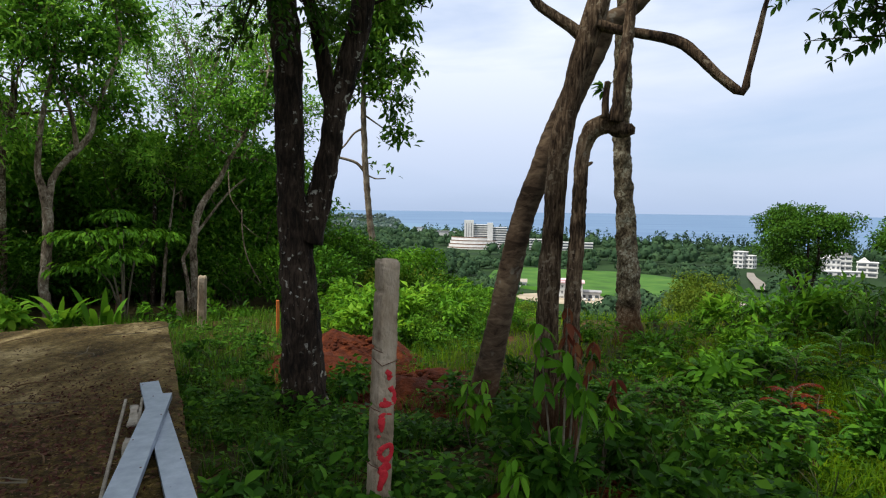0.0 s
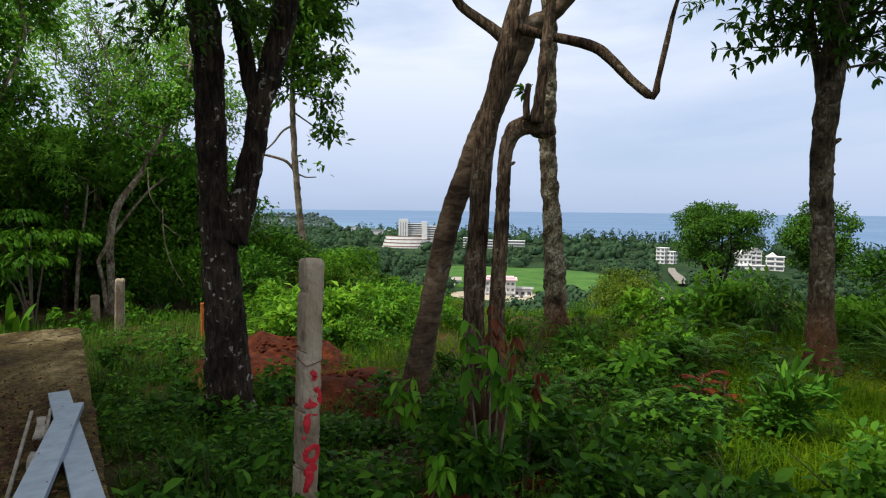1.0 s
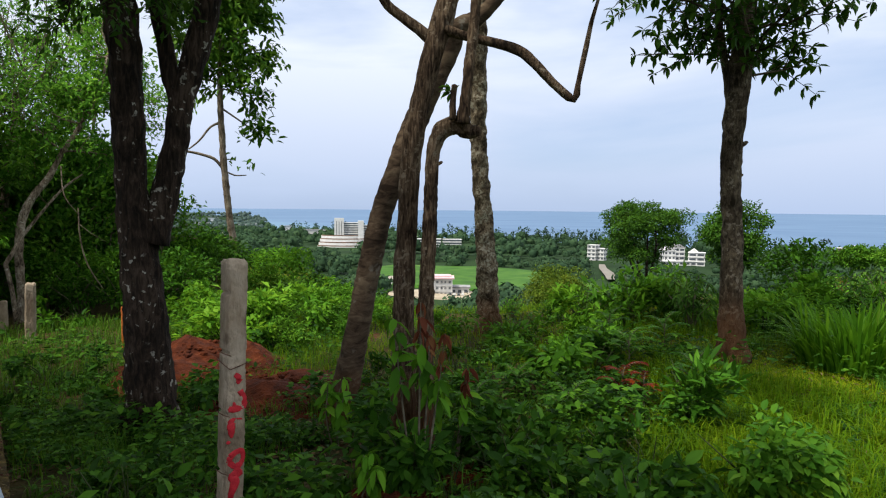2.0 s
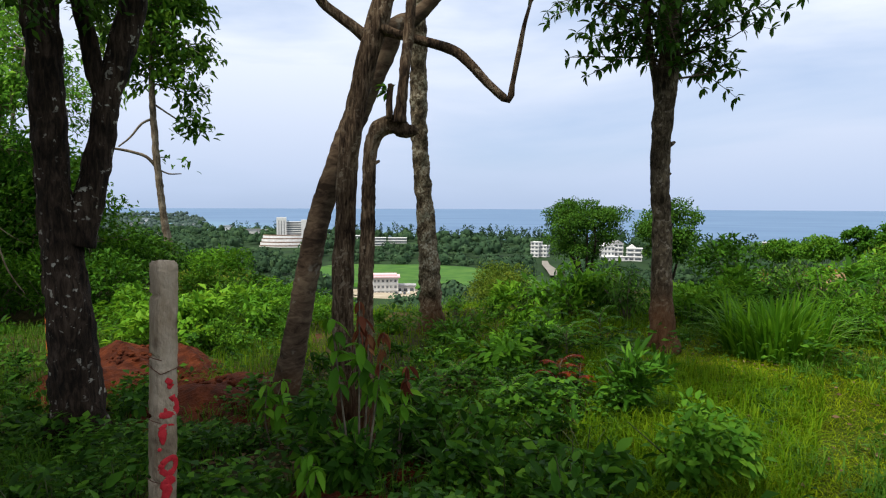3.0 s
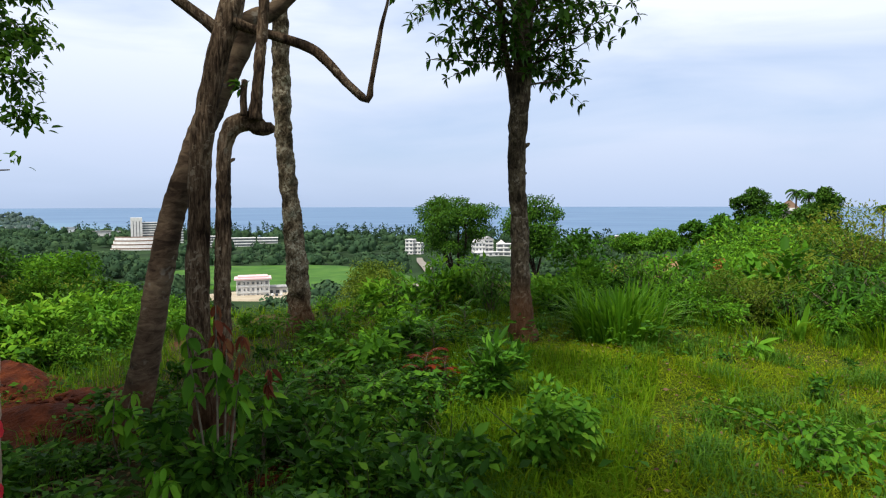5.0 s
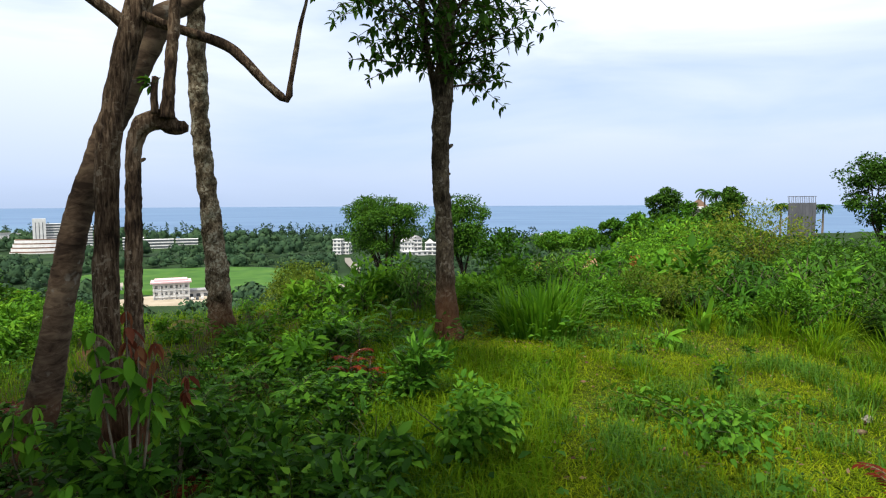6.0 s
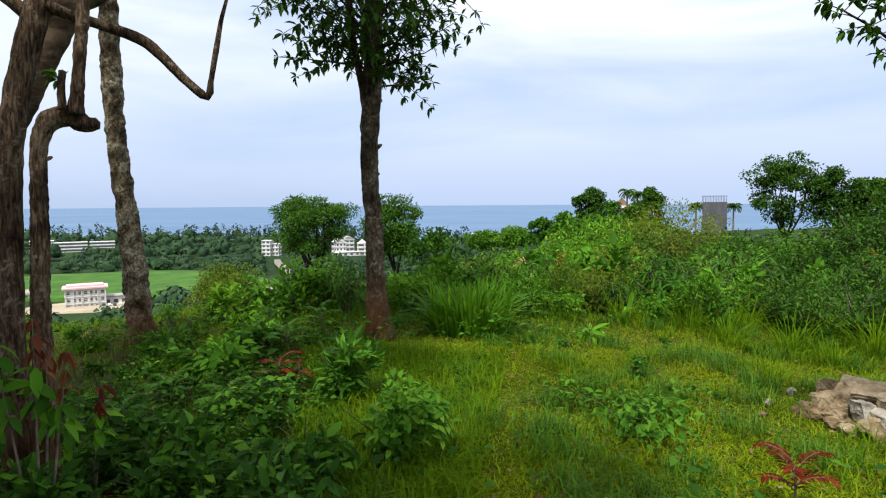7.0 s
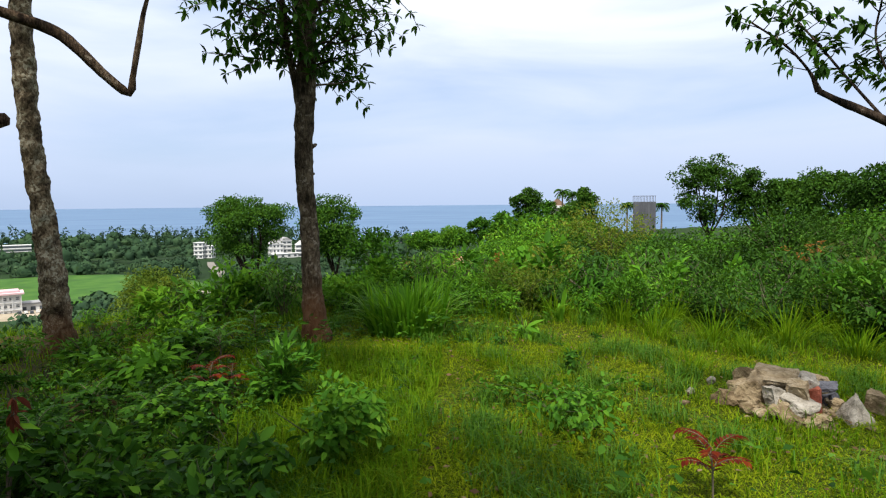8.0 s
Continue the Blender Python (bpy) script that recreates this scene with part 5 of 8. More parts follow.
leaf_boughs(bent, (F2_ROWS[6:],), ((-4.01, 10.78, 3.47), (-3.58, 10.72, 3.10), (-4.65, 11.06, 3.33), (-5.19, 10.82, 3.14), (-3.62, 11.44, 4.08), (-3.37, 11.18, 3.81), (-2.88, 11.52, 4.48), (-3.40, 10.85, 2.43), (-2.52, 11.61, 3.30), (-3.33, 11.71, 4.86), (-3.44, 10.84, 3.04)), LEAF_FOREST, (0.07, 0.13), 5, bark=BARK_EDGE)
tree("woodland_tree", tuple(F3_ROWS[0][:3]), F3_ROWS, [], BARK_EDGE, LEAF_FOREST, "thin pale forest sapling", (5, 1.7, 2.2, 0.6, (0.08, 0.14), 5, 0.5), 12, 0.08, LUMPY)
tree("woodland_tree", tuple(F4_ROWS[0][:3]), F4_ROWS, [], BARK_DARK, LEAF_DARK, "dark thin forest tree in shade", (5, 1.6, 2.2, 0.7, (0.08, 0.14), 6, 0.5), 12, 0.08, LUMPY)
tree("woodland_tree", tuple(F0_ROWS[0][:3]), F0_ROWS, [], BARK_GREY, LEAF_FOREST, "tall shaded forest tree", (9, 2.6, 4.6, 1.2, (0.08, 0.15), 5, 0.5), 14, 0.08, LUMPY)
# an airy crown of fine rising twigs with small leaves, and a dead hanging branch below it
airy = thing("airy_tree", (-5.5, 12.2, ground_z(-5.5, 12.2) - 0.1), "forest tree with a fan of fine bare twigs and sparse leaves", "tree", "forest trees")
foot = np.array(airy.location)
stem = smooth_path(np.array([(-5.5, 12.2, -0.4, 0.09), (-5.35, 12.1, 1.6, 0.08), (-5.15, 12.1, 3.0, 0.065), (-4.95, 12.1, 3.7, 0.05)]) - np.r_[foot, 0], 0.15)
part("trunk", tube(stem, 12, rough=0.12), BARK_EDGE, airy, "", True)
tubes, tips = [], []
for k in range(24):
    a = -1.3 + 3.0 * k / 23
    t, e = branch_out(stem[-1 - k % 4 * 2, :3], (math.sin(a) * 0.9, 0.25 * math.sin(k * 2.1), 0.45 + 0.6 * math.cos(a)), 0.95 + 0.35 * math.sin(k * 1.7), 0.022, 2, 0.45, 0.16, (3, 5), 5)
    tubes += t
    tips += e
part("branchwork", join(tubes), BARK_EDGE, airy)
foliage("crown", clothe(tips, 4, (0.06, 0.12), 0.08, 0.36), LEAF_FOREST, airy)
dead = part("dead_branch", join([tube(smooth_path(rows, 0.06), 6) for rows in ([(-3.43, 10.03, 1.55, 0.008), (-3.42, 10.03, 1.12, 0.011), (-3.36, 10.05, 0.76, 0.011), (-3.26, 10.08, 0.50, 0.010), (-3.14, 10.13, 0.27, 0.007)], [(-3.42, 10.03, 1.30, 0.007), (-3.28, 10.08, 1.16, 0.005), (-3.10, 10.15, 1.02, 0.003)], [(-3.43, 10.03, 1.45, 0.008), (-3.60, 9.98, 1.75, 0.008), (-3.75, 10.3, 2.2, 0.01)])]), BARK_PALE)
tagged(dead, "dead pale branch hanging at the wood's edge", "branch")
cut = part("tree_stump", tube(smooth_path([(-5.33, 9.62, -0.5, 0.085), (-5.32, 9.62, -0.1, 0.072), (-5.31, 9.63, 0.10, 0.070)], 0.05), 12, 0.15, 12.0), BARK_GREY, None, "", True)
tagged(cut, "short brown tree stump behind the slab", "stump")

# a tree beside the lawn, one bough reaching out
rng = np.random.default_rng(103)
bough = NEARBR_ROWS
near_foot = (4.35, -1.0, ground_z(4.35, -1.0) - 0.1)
overhang = tree("overhanging_tree", near_foot, [(*near_foot, 0.13), (4.33, -0.95, 0.6, 0.115), (4.28, -0.75, 1.25, 0.10), (4.24, -0.66, 1.9, 0.09), (4.26, -0.62, 2.8, 0.07), (4.3, -0.5, 3.6, 0.05)],
                [[(4.25, -0.70, 1.45, 0.07), *bough[:5]]], BARK_DARK, LEAF_MID, "leafy tree reaching a leafy bough over the grass", None, 18, 0.05, LUMPY)
tubes, pts, axes = [], [], []
branches = [bough[4:], [(*bough[2][:3], 0.009), (4.30, 0.20, 2.36, 0.007), (4.29, 0.33, 2.55, 0.006), (4.27, 0.46, 2.72, 0.005)], [(*bough[1][:3], 0.009), (4.30, -0.05, 2.25, 0.007), (4.31, 0.04, 2.50, 0.006), (4.31, 0.02, 2.72, 0.005)]]
for line in branches:
    tubes.append(tube(smooth_path(np.array(line) - np.r_[near_foot, 0], 0.04), 6, cap=False))
    path = smooth_path(line, 0.07)
    for k, row in enumerate(np.repeat(path[len(path) // 4:], 2, 0)):
        turn = (k % 2 * 2 - 1)
        d = np.array([rng.uniform(-0.4, 0.4), turn * rng.uniform(0.3, 0.8), rng.uniform(0.1, 0.8)])
        t, e = branch_out(row[:3] - np.array(near_foot), d, rng.uniform(0.06, 0.16), 0.004, 0, 0.5, 0.0, (2, 3), 5)
        tubes += t
        pts += [p for p, _ in e[1:]]
        axes += [q for _, q in e[1:]]
for k in range(8):
    a = k * 2.4
    t, e = branch_out(np.array([4.27, -0.6, 2.5 + 0.08 * k]) - np.array(near_foot), (math.cos(a), math.sin(a), 0.4), 0.6, 0.015, 1, 0.6, 0.0, (3, 5), 5)
    tubes += t
    pts += [p for p, _ in e]
    axes += [q for _, q in e]
part("branchwork", join(tubes), BARK_DARK, overhang)
foliage("crown", whorls(pts, axes, 6, (0.045, 0.085), 0.42, 0.3), LEAF_DARK, overhang)

# ---- the concrete slab, the fence and what lies about ----
rng = np.random.default_rng(104)
SLAB_TOP = 0.33
E1, E2 = Vector((-3.06, 6.48)), Vector((-1.05, 2.48))
along = (E2 - E1).normalized()
across = Vector((along.y, -along.x))


def slab_point(u, v, z):
    """u metres along the long edge from its far corner, v metres inwards."""
    p = E1 + along * u + across * v
    return Vector((p.x, p.y, z))


bm = bmesh.new()
U, Wn = 5.6, 3.0
nu, nv = 70, 38
grid = {}
for i in range(nu + 1):
    for j in range(nv + 1):
        u, v = U * i / nu, Wn * j / nv
        p = slab_point(u, v, 0)
        worn = 0.005 * wobble(np.array([u, v, 0]), 3.0) + 0.006 * wobble(np.array([u, v, 0]), 11.0)
        edge = 0.022 * max(0, 1 - min(u, v) / 0.06) * rng.uniform(0.4, 1.2)
        if v == 0 or i == 0:
            jog = 0.004 * rng.normal()
            p += Vector((across.x * jog, across.y * jog, 0))
        grid[i, j] = bm.verts.new((p.x, p.y, SLAB_TOP + worn - edge))
for i in range(nu):
    for j in range(nv):
        bm.faces.new((grid[i, j], grid[i + 1, j], grid[i + 1, j + 1], grid[i, j + 1]))
rim = [e for e in bm.edges if e.is_boundary]
ext = bmesh.ops.extrude_edge_only(bm, edges=rim)
for v in [g for g in ext["geom"] if isinstance(g, bmesh.types.BMVert)]:
    v.co.z = -0.7
bmesh.ops.recalc_face_normals(bm, faces=bm.faces)
tagged(part("concrete_slab", bm, SLAB, None, "", False), "weathered mossy concrete slab scattered with twigs and leaves", "slab")


def bar(bm, a, b, width, thick, lift=0.0):
    """A flat bar from a to b."""
    a, b = Vector(a), Vector(b)
    d = b - a
    x = d.normalized()
    y = Vector((0, 0, 1)).cross(x).normalized()
    z = x.cross(y)
    m = Matrix((x, y, z)).transposed().to_4x4()
    m.translation = (a + b) / 2 + Vector((0, 0, lift))
    return bmesh.ops.create_cube(bm, size=1.0, matrix=m @ Matrix.Diagonal((d.length, width, thick, 1)))["verts"]


def channel(name, a, b, width, deep, label):
    """A steel cover strip: flat web with two turned-down flanges, rivet holes marked along it."""
    a, b = Vector(a), Vector(b)
    ob = thing(name, a, label, "steel strip", "steel strips on the slab")
    d = b - a
    side = Vector((0, 0, 1)).cross(d.normalized()).normalized()
    bm = bmesh.new()
    bar(bm, (0, 0, 0), d, width, 0.003)
    part("web", bm, ZINC, ob)
    for s in (-1, 1):
        bm = bmesh.new()
        off = side * s * (width / 2 - 0.0015)
        bar(bm, off - Vector((0, 0, deep / 2 + 0.002)), off + d - Vector((0, 0, deep / 2 + 0.002)), 0.003, deep)
        part("flange", bm, ZINC, ob)
    for k in range(5):
        bm = bmesh.new()
        c = d * (0.03 + 0.235 * k) + side * width * 0.38 * (1 if k % 2 else -1) + Vector((0, 0, 0.002))
        bmesh.ops.create_cone(bm, cap_ends=True, segments=10, radius1=0.005, radius2=0.004, depth=0.002, matrix=Matrix.Translation(c))
        part("rivet", bm, RUST, ob)
    return ob


channel("steel_strip", (-2.01, 3.98, 0.385), (-1.03, 2.3, 0.375), 0.115, 0.03, "galvanised steel strip lying across the slab edge")
channel("steel_strip", (-1.745, 3.61, 0.425), (-1.27, 2.2, 0.41), 0.115, 0.03, "galvanised steel strip crossed over another strip")
for a, b in (((-2.00, 3.66, 0.365), (-1.36, 2.25, 0.36)), ((-1.915, 3.70, 0.365), (-1.25, 2.25, 0.36))):
    bm = bmesh.new()
    v = bar(bm, (0, 0, 0), Vector(b) - Vector(a), 0.016, 0.016)
    bmesh.ops.bevel(bm, geom=bm.edges[:], offset=0.003, segments=1, affect="EDGES")
    rail = thing("steel_rail", a, "thin pale steel rail lying on the slab", "rail", "rails on the slab")
    part("rod", bm, STONE_PALE, rail)

# twigs, seeds and leaf litter on the slab
for k in range(34):
    u, v, a = rng.uniform(0.4, 4.2), rng.uniform(0.1, 2.3), rng.uniform(0, 6.28)
    ln = rng.uniform(0.08, 0.5)
    o = slab_point(u, v, SLAB_TOP + 0.028)
    rows = [(0, 0, 0, 0.005)]
    for s in range(4):
        a += rng.normal() * 0.5
        q = rows[-1]
        rows.append((q[0] + math.cos(a) * ln / 4, q[1] + math.sin(a) * ln / 4, 0.006 * rng.uniform(0, 1), 0.0045 - 0.0008 * s))
    ob = part("twig", tube(smooth_path(rows, 0.04), 5), DRY_LEAF if k % 3 else TWIG)
    ob.location = o
    tagged(ob, "dry fallen twig on the concrete slab", "twig", "twigs on the slab")
n = 2400
u, v = rng.uniform(0.05, 4.8, n), np.abs(rng.normal(0.4, 1.0, n)) + 0.03
P = np.array([slab_point(a, b, SLAB_TOP + 0.022) for a, b in zip(u, v)])
lit = part("leaf_litter", leaves(P, np.c_[rng.normal(size=(n, 2)), rng.normal(size=n) * 0.15], np.tile([0, 0, 1.0], (n, 1)) + rng.normal(size=(n, 3)) * 0.3, rng.uniform(0.008, 0.04, n), rng.uniform(0.005, 0.018, n), 0.1, 0.05), DRY_LEAF)
tagged(lit, "dry leaf litter strewn over the slab", "litter", "", "stuff")


n = 4200  # dark seed husks gathered beside the steel
u, v = rng.normal(3.5, 0.8, n), np.abs(rng.normal(0.7, 0.36, n))
P = np.array([slab_point(a, b, SLAB_TOP + 0.022) for a, b in zip(u, v)])
lit = part("seed_litter", leaves(P, np.c_[rng.normal(size=(n, 2)), rng.normal(size=n) * 0.25], np.tile([0, 0, 1.0], (n, 1)) + rng.normal(size=(n, 3)) * 0.4, rng.uniform(0.014, 0.04, n), rng.uniform(0.008, 0.018, n), 0.1, 0.05), SEED_LITTER)
tagged(lit, "dark red seed husks gathered on the slab", "litter", "", "stuff")
for a, b in (((-1.90, 3.58), (-1.74, 3.25)), ((-1.66, 3.06), (-1.50, 2.72))):  # pale crumbled strips between the rails
    bm = bmesh.new()
    w = bar(bm, (0, 0, 0), (b[0] - a[0], b[1] - a[1], 0), 0.05, 0.012)
    bmesh.ops.subdivide_edges(bm, edges=bm.edges[:], cuts=5, use_grid_fill=True)
    for q in bm.verts:
        q.co += Vector((1, 1, 0.4)) * 0.012 * noise.noise(q.co * 22 + Vector((a[0] * 9, 0, 0)))
    ob = part("crumbled_strip", bm, STONE_PALE, None, "", True)
    ob.location = (a[0], a[1], SLAB_TOP + 0.026)
    tagged(ob, "pale crumbled strip between the rails on the slab", "debris", "crumbled strips")


# ---- fence posts ----
def post(name, at, tall, wide, label, painted=False, lean=(0, 0), turn=0.0):
    ob = thing(name, at, label, "fence post", "fence posts")
    ob.rotation_euler = (radians(lean[0]), radians(lean[1]), radians(turn))
    bm = bmesh.new()
    bmesh.ops.create_cube(bm, size=1.0, matrix=Matrix.Translation((0, 0, tall / 2)) @ Matrix.Diagonal((wide, wide, tall, 1)))
    bmesh.ops.bevel(bm, geom=bm.edges[:], offset=wide * 0.08, segments=2, affect="EDGES", clamp_overlap=True)
    bmesh.ops.subdivide_edges(bm, edges=[e for e in bm.edges if abs(e.verts[0].co.z - e.verts[1].co.z) > 0.3], cuts=150 if painted else 50)
    bmesh.ops.subdivide_edges(bm, edges=[e for e in bm.edges if e.calc_length() > 0.5 * wide and abs(e.verts[0].co.z - e.verts[1].co.z) < 0.01], cuts=6, use_grid_fill=True)
    for q in bm.verts:
        q.co += Vector((1, 1, 0.6)) * 0.005 * noise.noise(q.co * 9) + Vector((q.co.x, q.co.y, 0)).normalized() * (0.003 * noise.noise(q.co * 45) + 0.002 * noise.noise(q.co * 110))
        if q.co.z > tall - 0.03:
            q.co.z += 0.014 * noise.noise(q.co * 26) - 0.1 * (q.co.x ** 2 + q.co.y ** 2) / wide
        if painted and q.co.x < -0.38 * wide and ((tall - q.co.z - 0.145) % 0.285) < 0.02:  # wire notches down one side
            q.co.x += 0.12 * wide
    part("shaft", bm, CONCRETE_OLD, ob, "", True)
    if painted:
        h = wide / 2 + 0.005
        tie = tall - 0.50
        ring = [(-h, h, tie + 0.02, 0.002), (-h, -h, tie + 0.012, 0.0025), (-0.5 * h, -h, tie - 0.012, 0.0025), (0.2 * h, -h, tie, 0.0025), (h, -h, tie + 0.014, 0.0025), (h, h, tie + 0.01, 0.002), (-h, h, tie + 0.02, 0.002)]
        part("wire_tie", tube(np.array(ring), 5), RUST, ob, "rusty wire tie")
        for z in (tall - 0.44, tall - 0.73, tall - 1.01):
            part("wire_stub", tube(np.array([(-h - 0.015, 0, z + 0.012, 0.002), (-h, -0.7 * h, z + 0.004, 0.0025), (-0.45 * h, -h, z - 0.008, 0.002)]), 5), RUST, ob, "short rusty wire end")
    return ob


post_at = (-0.317, 2.845, ground_z(-0.317, 2.845) - 0.12)
near_post = post("fence_post", post_at, 1.35 - post_at[2], 0.10, "grey concrete fence post with red paint marks", True, (0, 2.0), 25)
# red painted marks: brushed strokes of (across, height, half width) on the face turned to the path
for strokes in (
        [(-0.005, 0.811, 0.011), (0.016, 0.794, 0.018), (0.011, 0.767, 0.010)],
        [(0.022, 0.732, 0.016), (0.040, 0.695, 0.014), (0.040, 0.655, 0.015), (0.005, 0.647, 0.020), (-0.029, 0.648, 0.015)],
        [(-0.005, 0.655, 0.011), (-0.004, 0.678, 0.008)],
        [(0.037, 0.593, 0.005), (0.000, 0.599, 0.008), (-0.019, 0.584, 0.019), (-0.015, 0.545, 0.020), (-0.014, 0.510, 0.006)],
        [(-0.026, 0.496, 0.009), (-0.032, 0.485, 0.010)],
        [(-0.019, 0.417, 0.017), (0.005, 0.436, 0.015), (0.035, 0.437, 0.015), (0.040, 0.397, 0.012), (0.015, 0.367, 0.018), (-0.021, 0.390, 0.016), (-0.019, 0.417, 0.017)],
        [(0.005, 0.360, 0.016), (0.028, 0.330, 0.017), (-0.005, 0.325, 0.023), (0.005, 0.289, 0.025), (-0.004, 0.254, 0.020), (-0.014, 0.219, 0.016)]):
    V, F = tube(smooth_path([(x, 0.0, z - post_at[2], r * 1.12) for x, z, r in strokes], 0.008), 10, 0.22, 60.0, seed=strokes[0][1] * 40)
    V[:, 1] = V[:, 1] * 0.12 - 0.051
    part("paint_mark", (V, F), RED_PAINT, near_post, "red paint stroke", True)
post("fence_post", (-3.69, 8.92, ground_z(-3.69, 8.92) - 0.1), 0.92, 0.12, "weathered concrete fence post in the grass", False, (1, 2), 15)
post("fence_post", (-4.32, 9.62, ground_z(-4.32, 9.62) - 0.1), 0.55, 0.11, "short weathered concrete fence post at the wood's edge", False, (-2, -1), 15)
bm = bmesh.new()
box(bm, 0, 0, 0.26, 0.045, 0.03, 0.56, 20)
bmesh.ops.bevel(bm, geom=bm.edges[:], offset=0.006, segments=1, affect="EDGES")
stake = thing("marker_stake", (-2.34, 8.30, ground_z(-2.34, 8.30)), "orange painted marker stake in the grass", "stake")
part("shaft", bm, ORANGE, stake)


# ---- heaps of red earth ----
def heap(name, at, rx, ry, tall, label, turn=0.0, seed=0, material=None, category="earth heap", group="heaps of red earth"):
    material = material or LATERITE
    ob = thing(name, (at[0], at[1], 0), label, category, group)
    bm = bmesh.new()
    n = 40
    g = {}
    for i in range(n + 1):
        for j in range(n + 1):
            u, v = 2 * i / n - 1, 2 * j / n - 1
            q = math.hypot(u, v)
            p = np.array([u * 2 + seed, v * 2, 0])
            z = tall * max(0, 1 - q ** 1.6) * (1 + 0.45 * wobble(p, 1.6)) + 0.06 * tall * wobble(p, 6) + 0.03 * tall * wobble(p, 15) * rng.uniform(0.3, 1.6)
            x, y = u * rx, v * ry
            c, s = math.cos(radians(turn)), math.sin(radians(turn))
            X, Y = x * c - y * s, x * s + y * c
            g[i, j] = bm.verts.new((X, Y, ground_z(at[0] + X, at[1] + Y) + (z if q < 1 else -0.06)))
    for i in range(n):
        for j in range(n):
            bm.faces.new((g[i, j], g[i + 1, j], g[i + 1, j + 1], g[i, j + 1]))
    part("mound", bm, material, ob)
    bm = bmesh.new()
    for k in range(110):
        a, q = rng.uniform(0, 6.28), rng.uniform(0.1, 1.0)
        x, y, s = math.cos(a) * rx * q, math.sin(a) * ry * q, rng.uniform(0.015, 0.05)
        z = ground_z(at[0] + x, at[1] + y) + tall * max(0, 1 - q ** 1.6) * 0.95
        bmesh.ops.create_icosphere(bm, subdivisions=1, radius=s, matrix=Matrix.Translation((x, y, z)) @ Matrix.Diagonal((1, rng.uniform(0.6, 1), rng.uniform(0.5, 0.9), 1)))
    tagged(part("clod_mass", bm, material, ob), "", "", "", "stuff")
    return ob


heap("earth_heap", (*at_bearing(-9.4, 6.9),), 0.95, 1.05, 0.40, "heap of freshly dug red earth among weeds", -20, 1)
heap("earth_heap", (*at_bearing(-1.8, 5.75),), 0.90, 0.85, 0.2, "low spread heap of red earth among weeds", -15, 4)

heap("earth_heap", (0.42, 3.0), 0.42, 0.36, 0.05, "thin patch of bare red earth in the undergrowth", 10, 7)
heap("earth_heap", (1.0, 3.35), 0.35, 0.25, 0.05, "thin patch of bare red earth in the undergrowth", -30, 9)


SOIL_TAN = rough_mat("tan_earth", [(0.3, (0.16, 0.09, 0.05)), (0.5, (0.30, 0.18, 0.10)), (0.75, (0.42, 0.29, 0.18))], 3, 8, 0.95, 0.8, 20)
hx, hy = at_bearing(52.2, 20)
heap("earth_heap", (hx, hy), 0.9, 0.7, -0.32 - ground_z(hx, hy), "bank of bare tan earth on the hillside", 30, 3, SOIL_TAN)


# ---- rubble pile ----
rng = np.random.default_rng(105)
def rock(at, sx, sy, sz, turn, material, label, seed, tilt=0.0, roll=0.0, form="lump", fine=3):
    """A broken stone: a ball cut by planes, then roughened; form is lump, slab or peak."""
    bm = bmesh.new()
    bmesh.ops.create_icosphere(bm, subdivisions=fine, radius=0.5)
    cuts = [(Vector(unit(rng.normal(size=3))), rng.uniform(0.24, 0.38)) for _ in range(11)]
    if form == "slab":
        cuts = [(Vector(unit(np.array(d) + rng.normal(size=3) * 0.13)), rng.uniform(0.22, 0.28)) for d in ((1, 0, 0), (-1, 0, 0), (0, 1, 0), (0, -1, 0), (0, 0, 1), (0, 0, -1))] + [(Vector(unit(rng.normal(size=3))), rng.uniform(0.30, 0.38)) for _ in range(6)]
    if form == "peak":
        cuts = [(Vector(unit(np.array([math.cos(a), math.sin(a), 0.75]))), 0.16) for a in (0.5, 1.9, 3.6, 5.0)] + [(Vector((0, 0, -1)), 0.2)]
    for v in bm.verts:
        for c, reach in cuts:
            over = v.co.dot(c) - reach
            if over > 0:
                v.co -= c * over
    for v in bm.verts:
        way = v.co.normalized()
        v.co += way * 0.03 * noise.noise(v.co * 4 + Vector((seed, 0, 0)))
    lo = [min(v.co[i] for v in bm.verts) for i in range(3)]
    hi = [max(v.co[i] for v in bm.verts) for i in range(3)]
    for v in bm.verts:
        v.co = Vector([((v.co[i] - lo[i]) / (hi[i] - lo[i]) - 0.5) * (sx, sy, sz)[i] for i in range(3)])
    grit = min(1.0, sx / 0.15)
    for v in bm.verts:
        v.co += v.co.normalized() * grit * (0.016 * noise.noise(v.co * 11 + Vector((0, seed, 0))) + 0.012 * noise.noise(v.co * 27 + Vector((0, 0, seed))) + 0.006 * noise.noise(v.co * 60))
    ob = part("rubble_stone", bm, material)
    ob.matrix_basis = pose(at[0], at[1], at[2], tilt, roll, turn)
    return tagged(ob, label, "stone", "rubble pile")


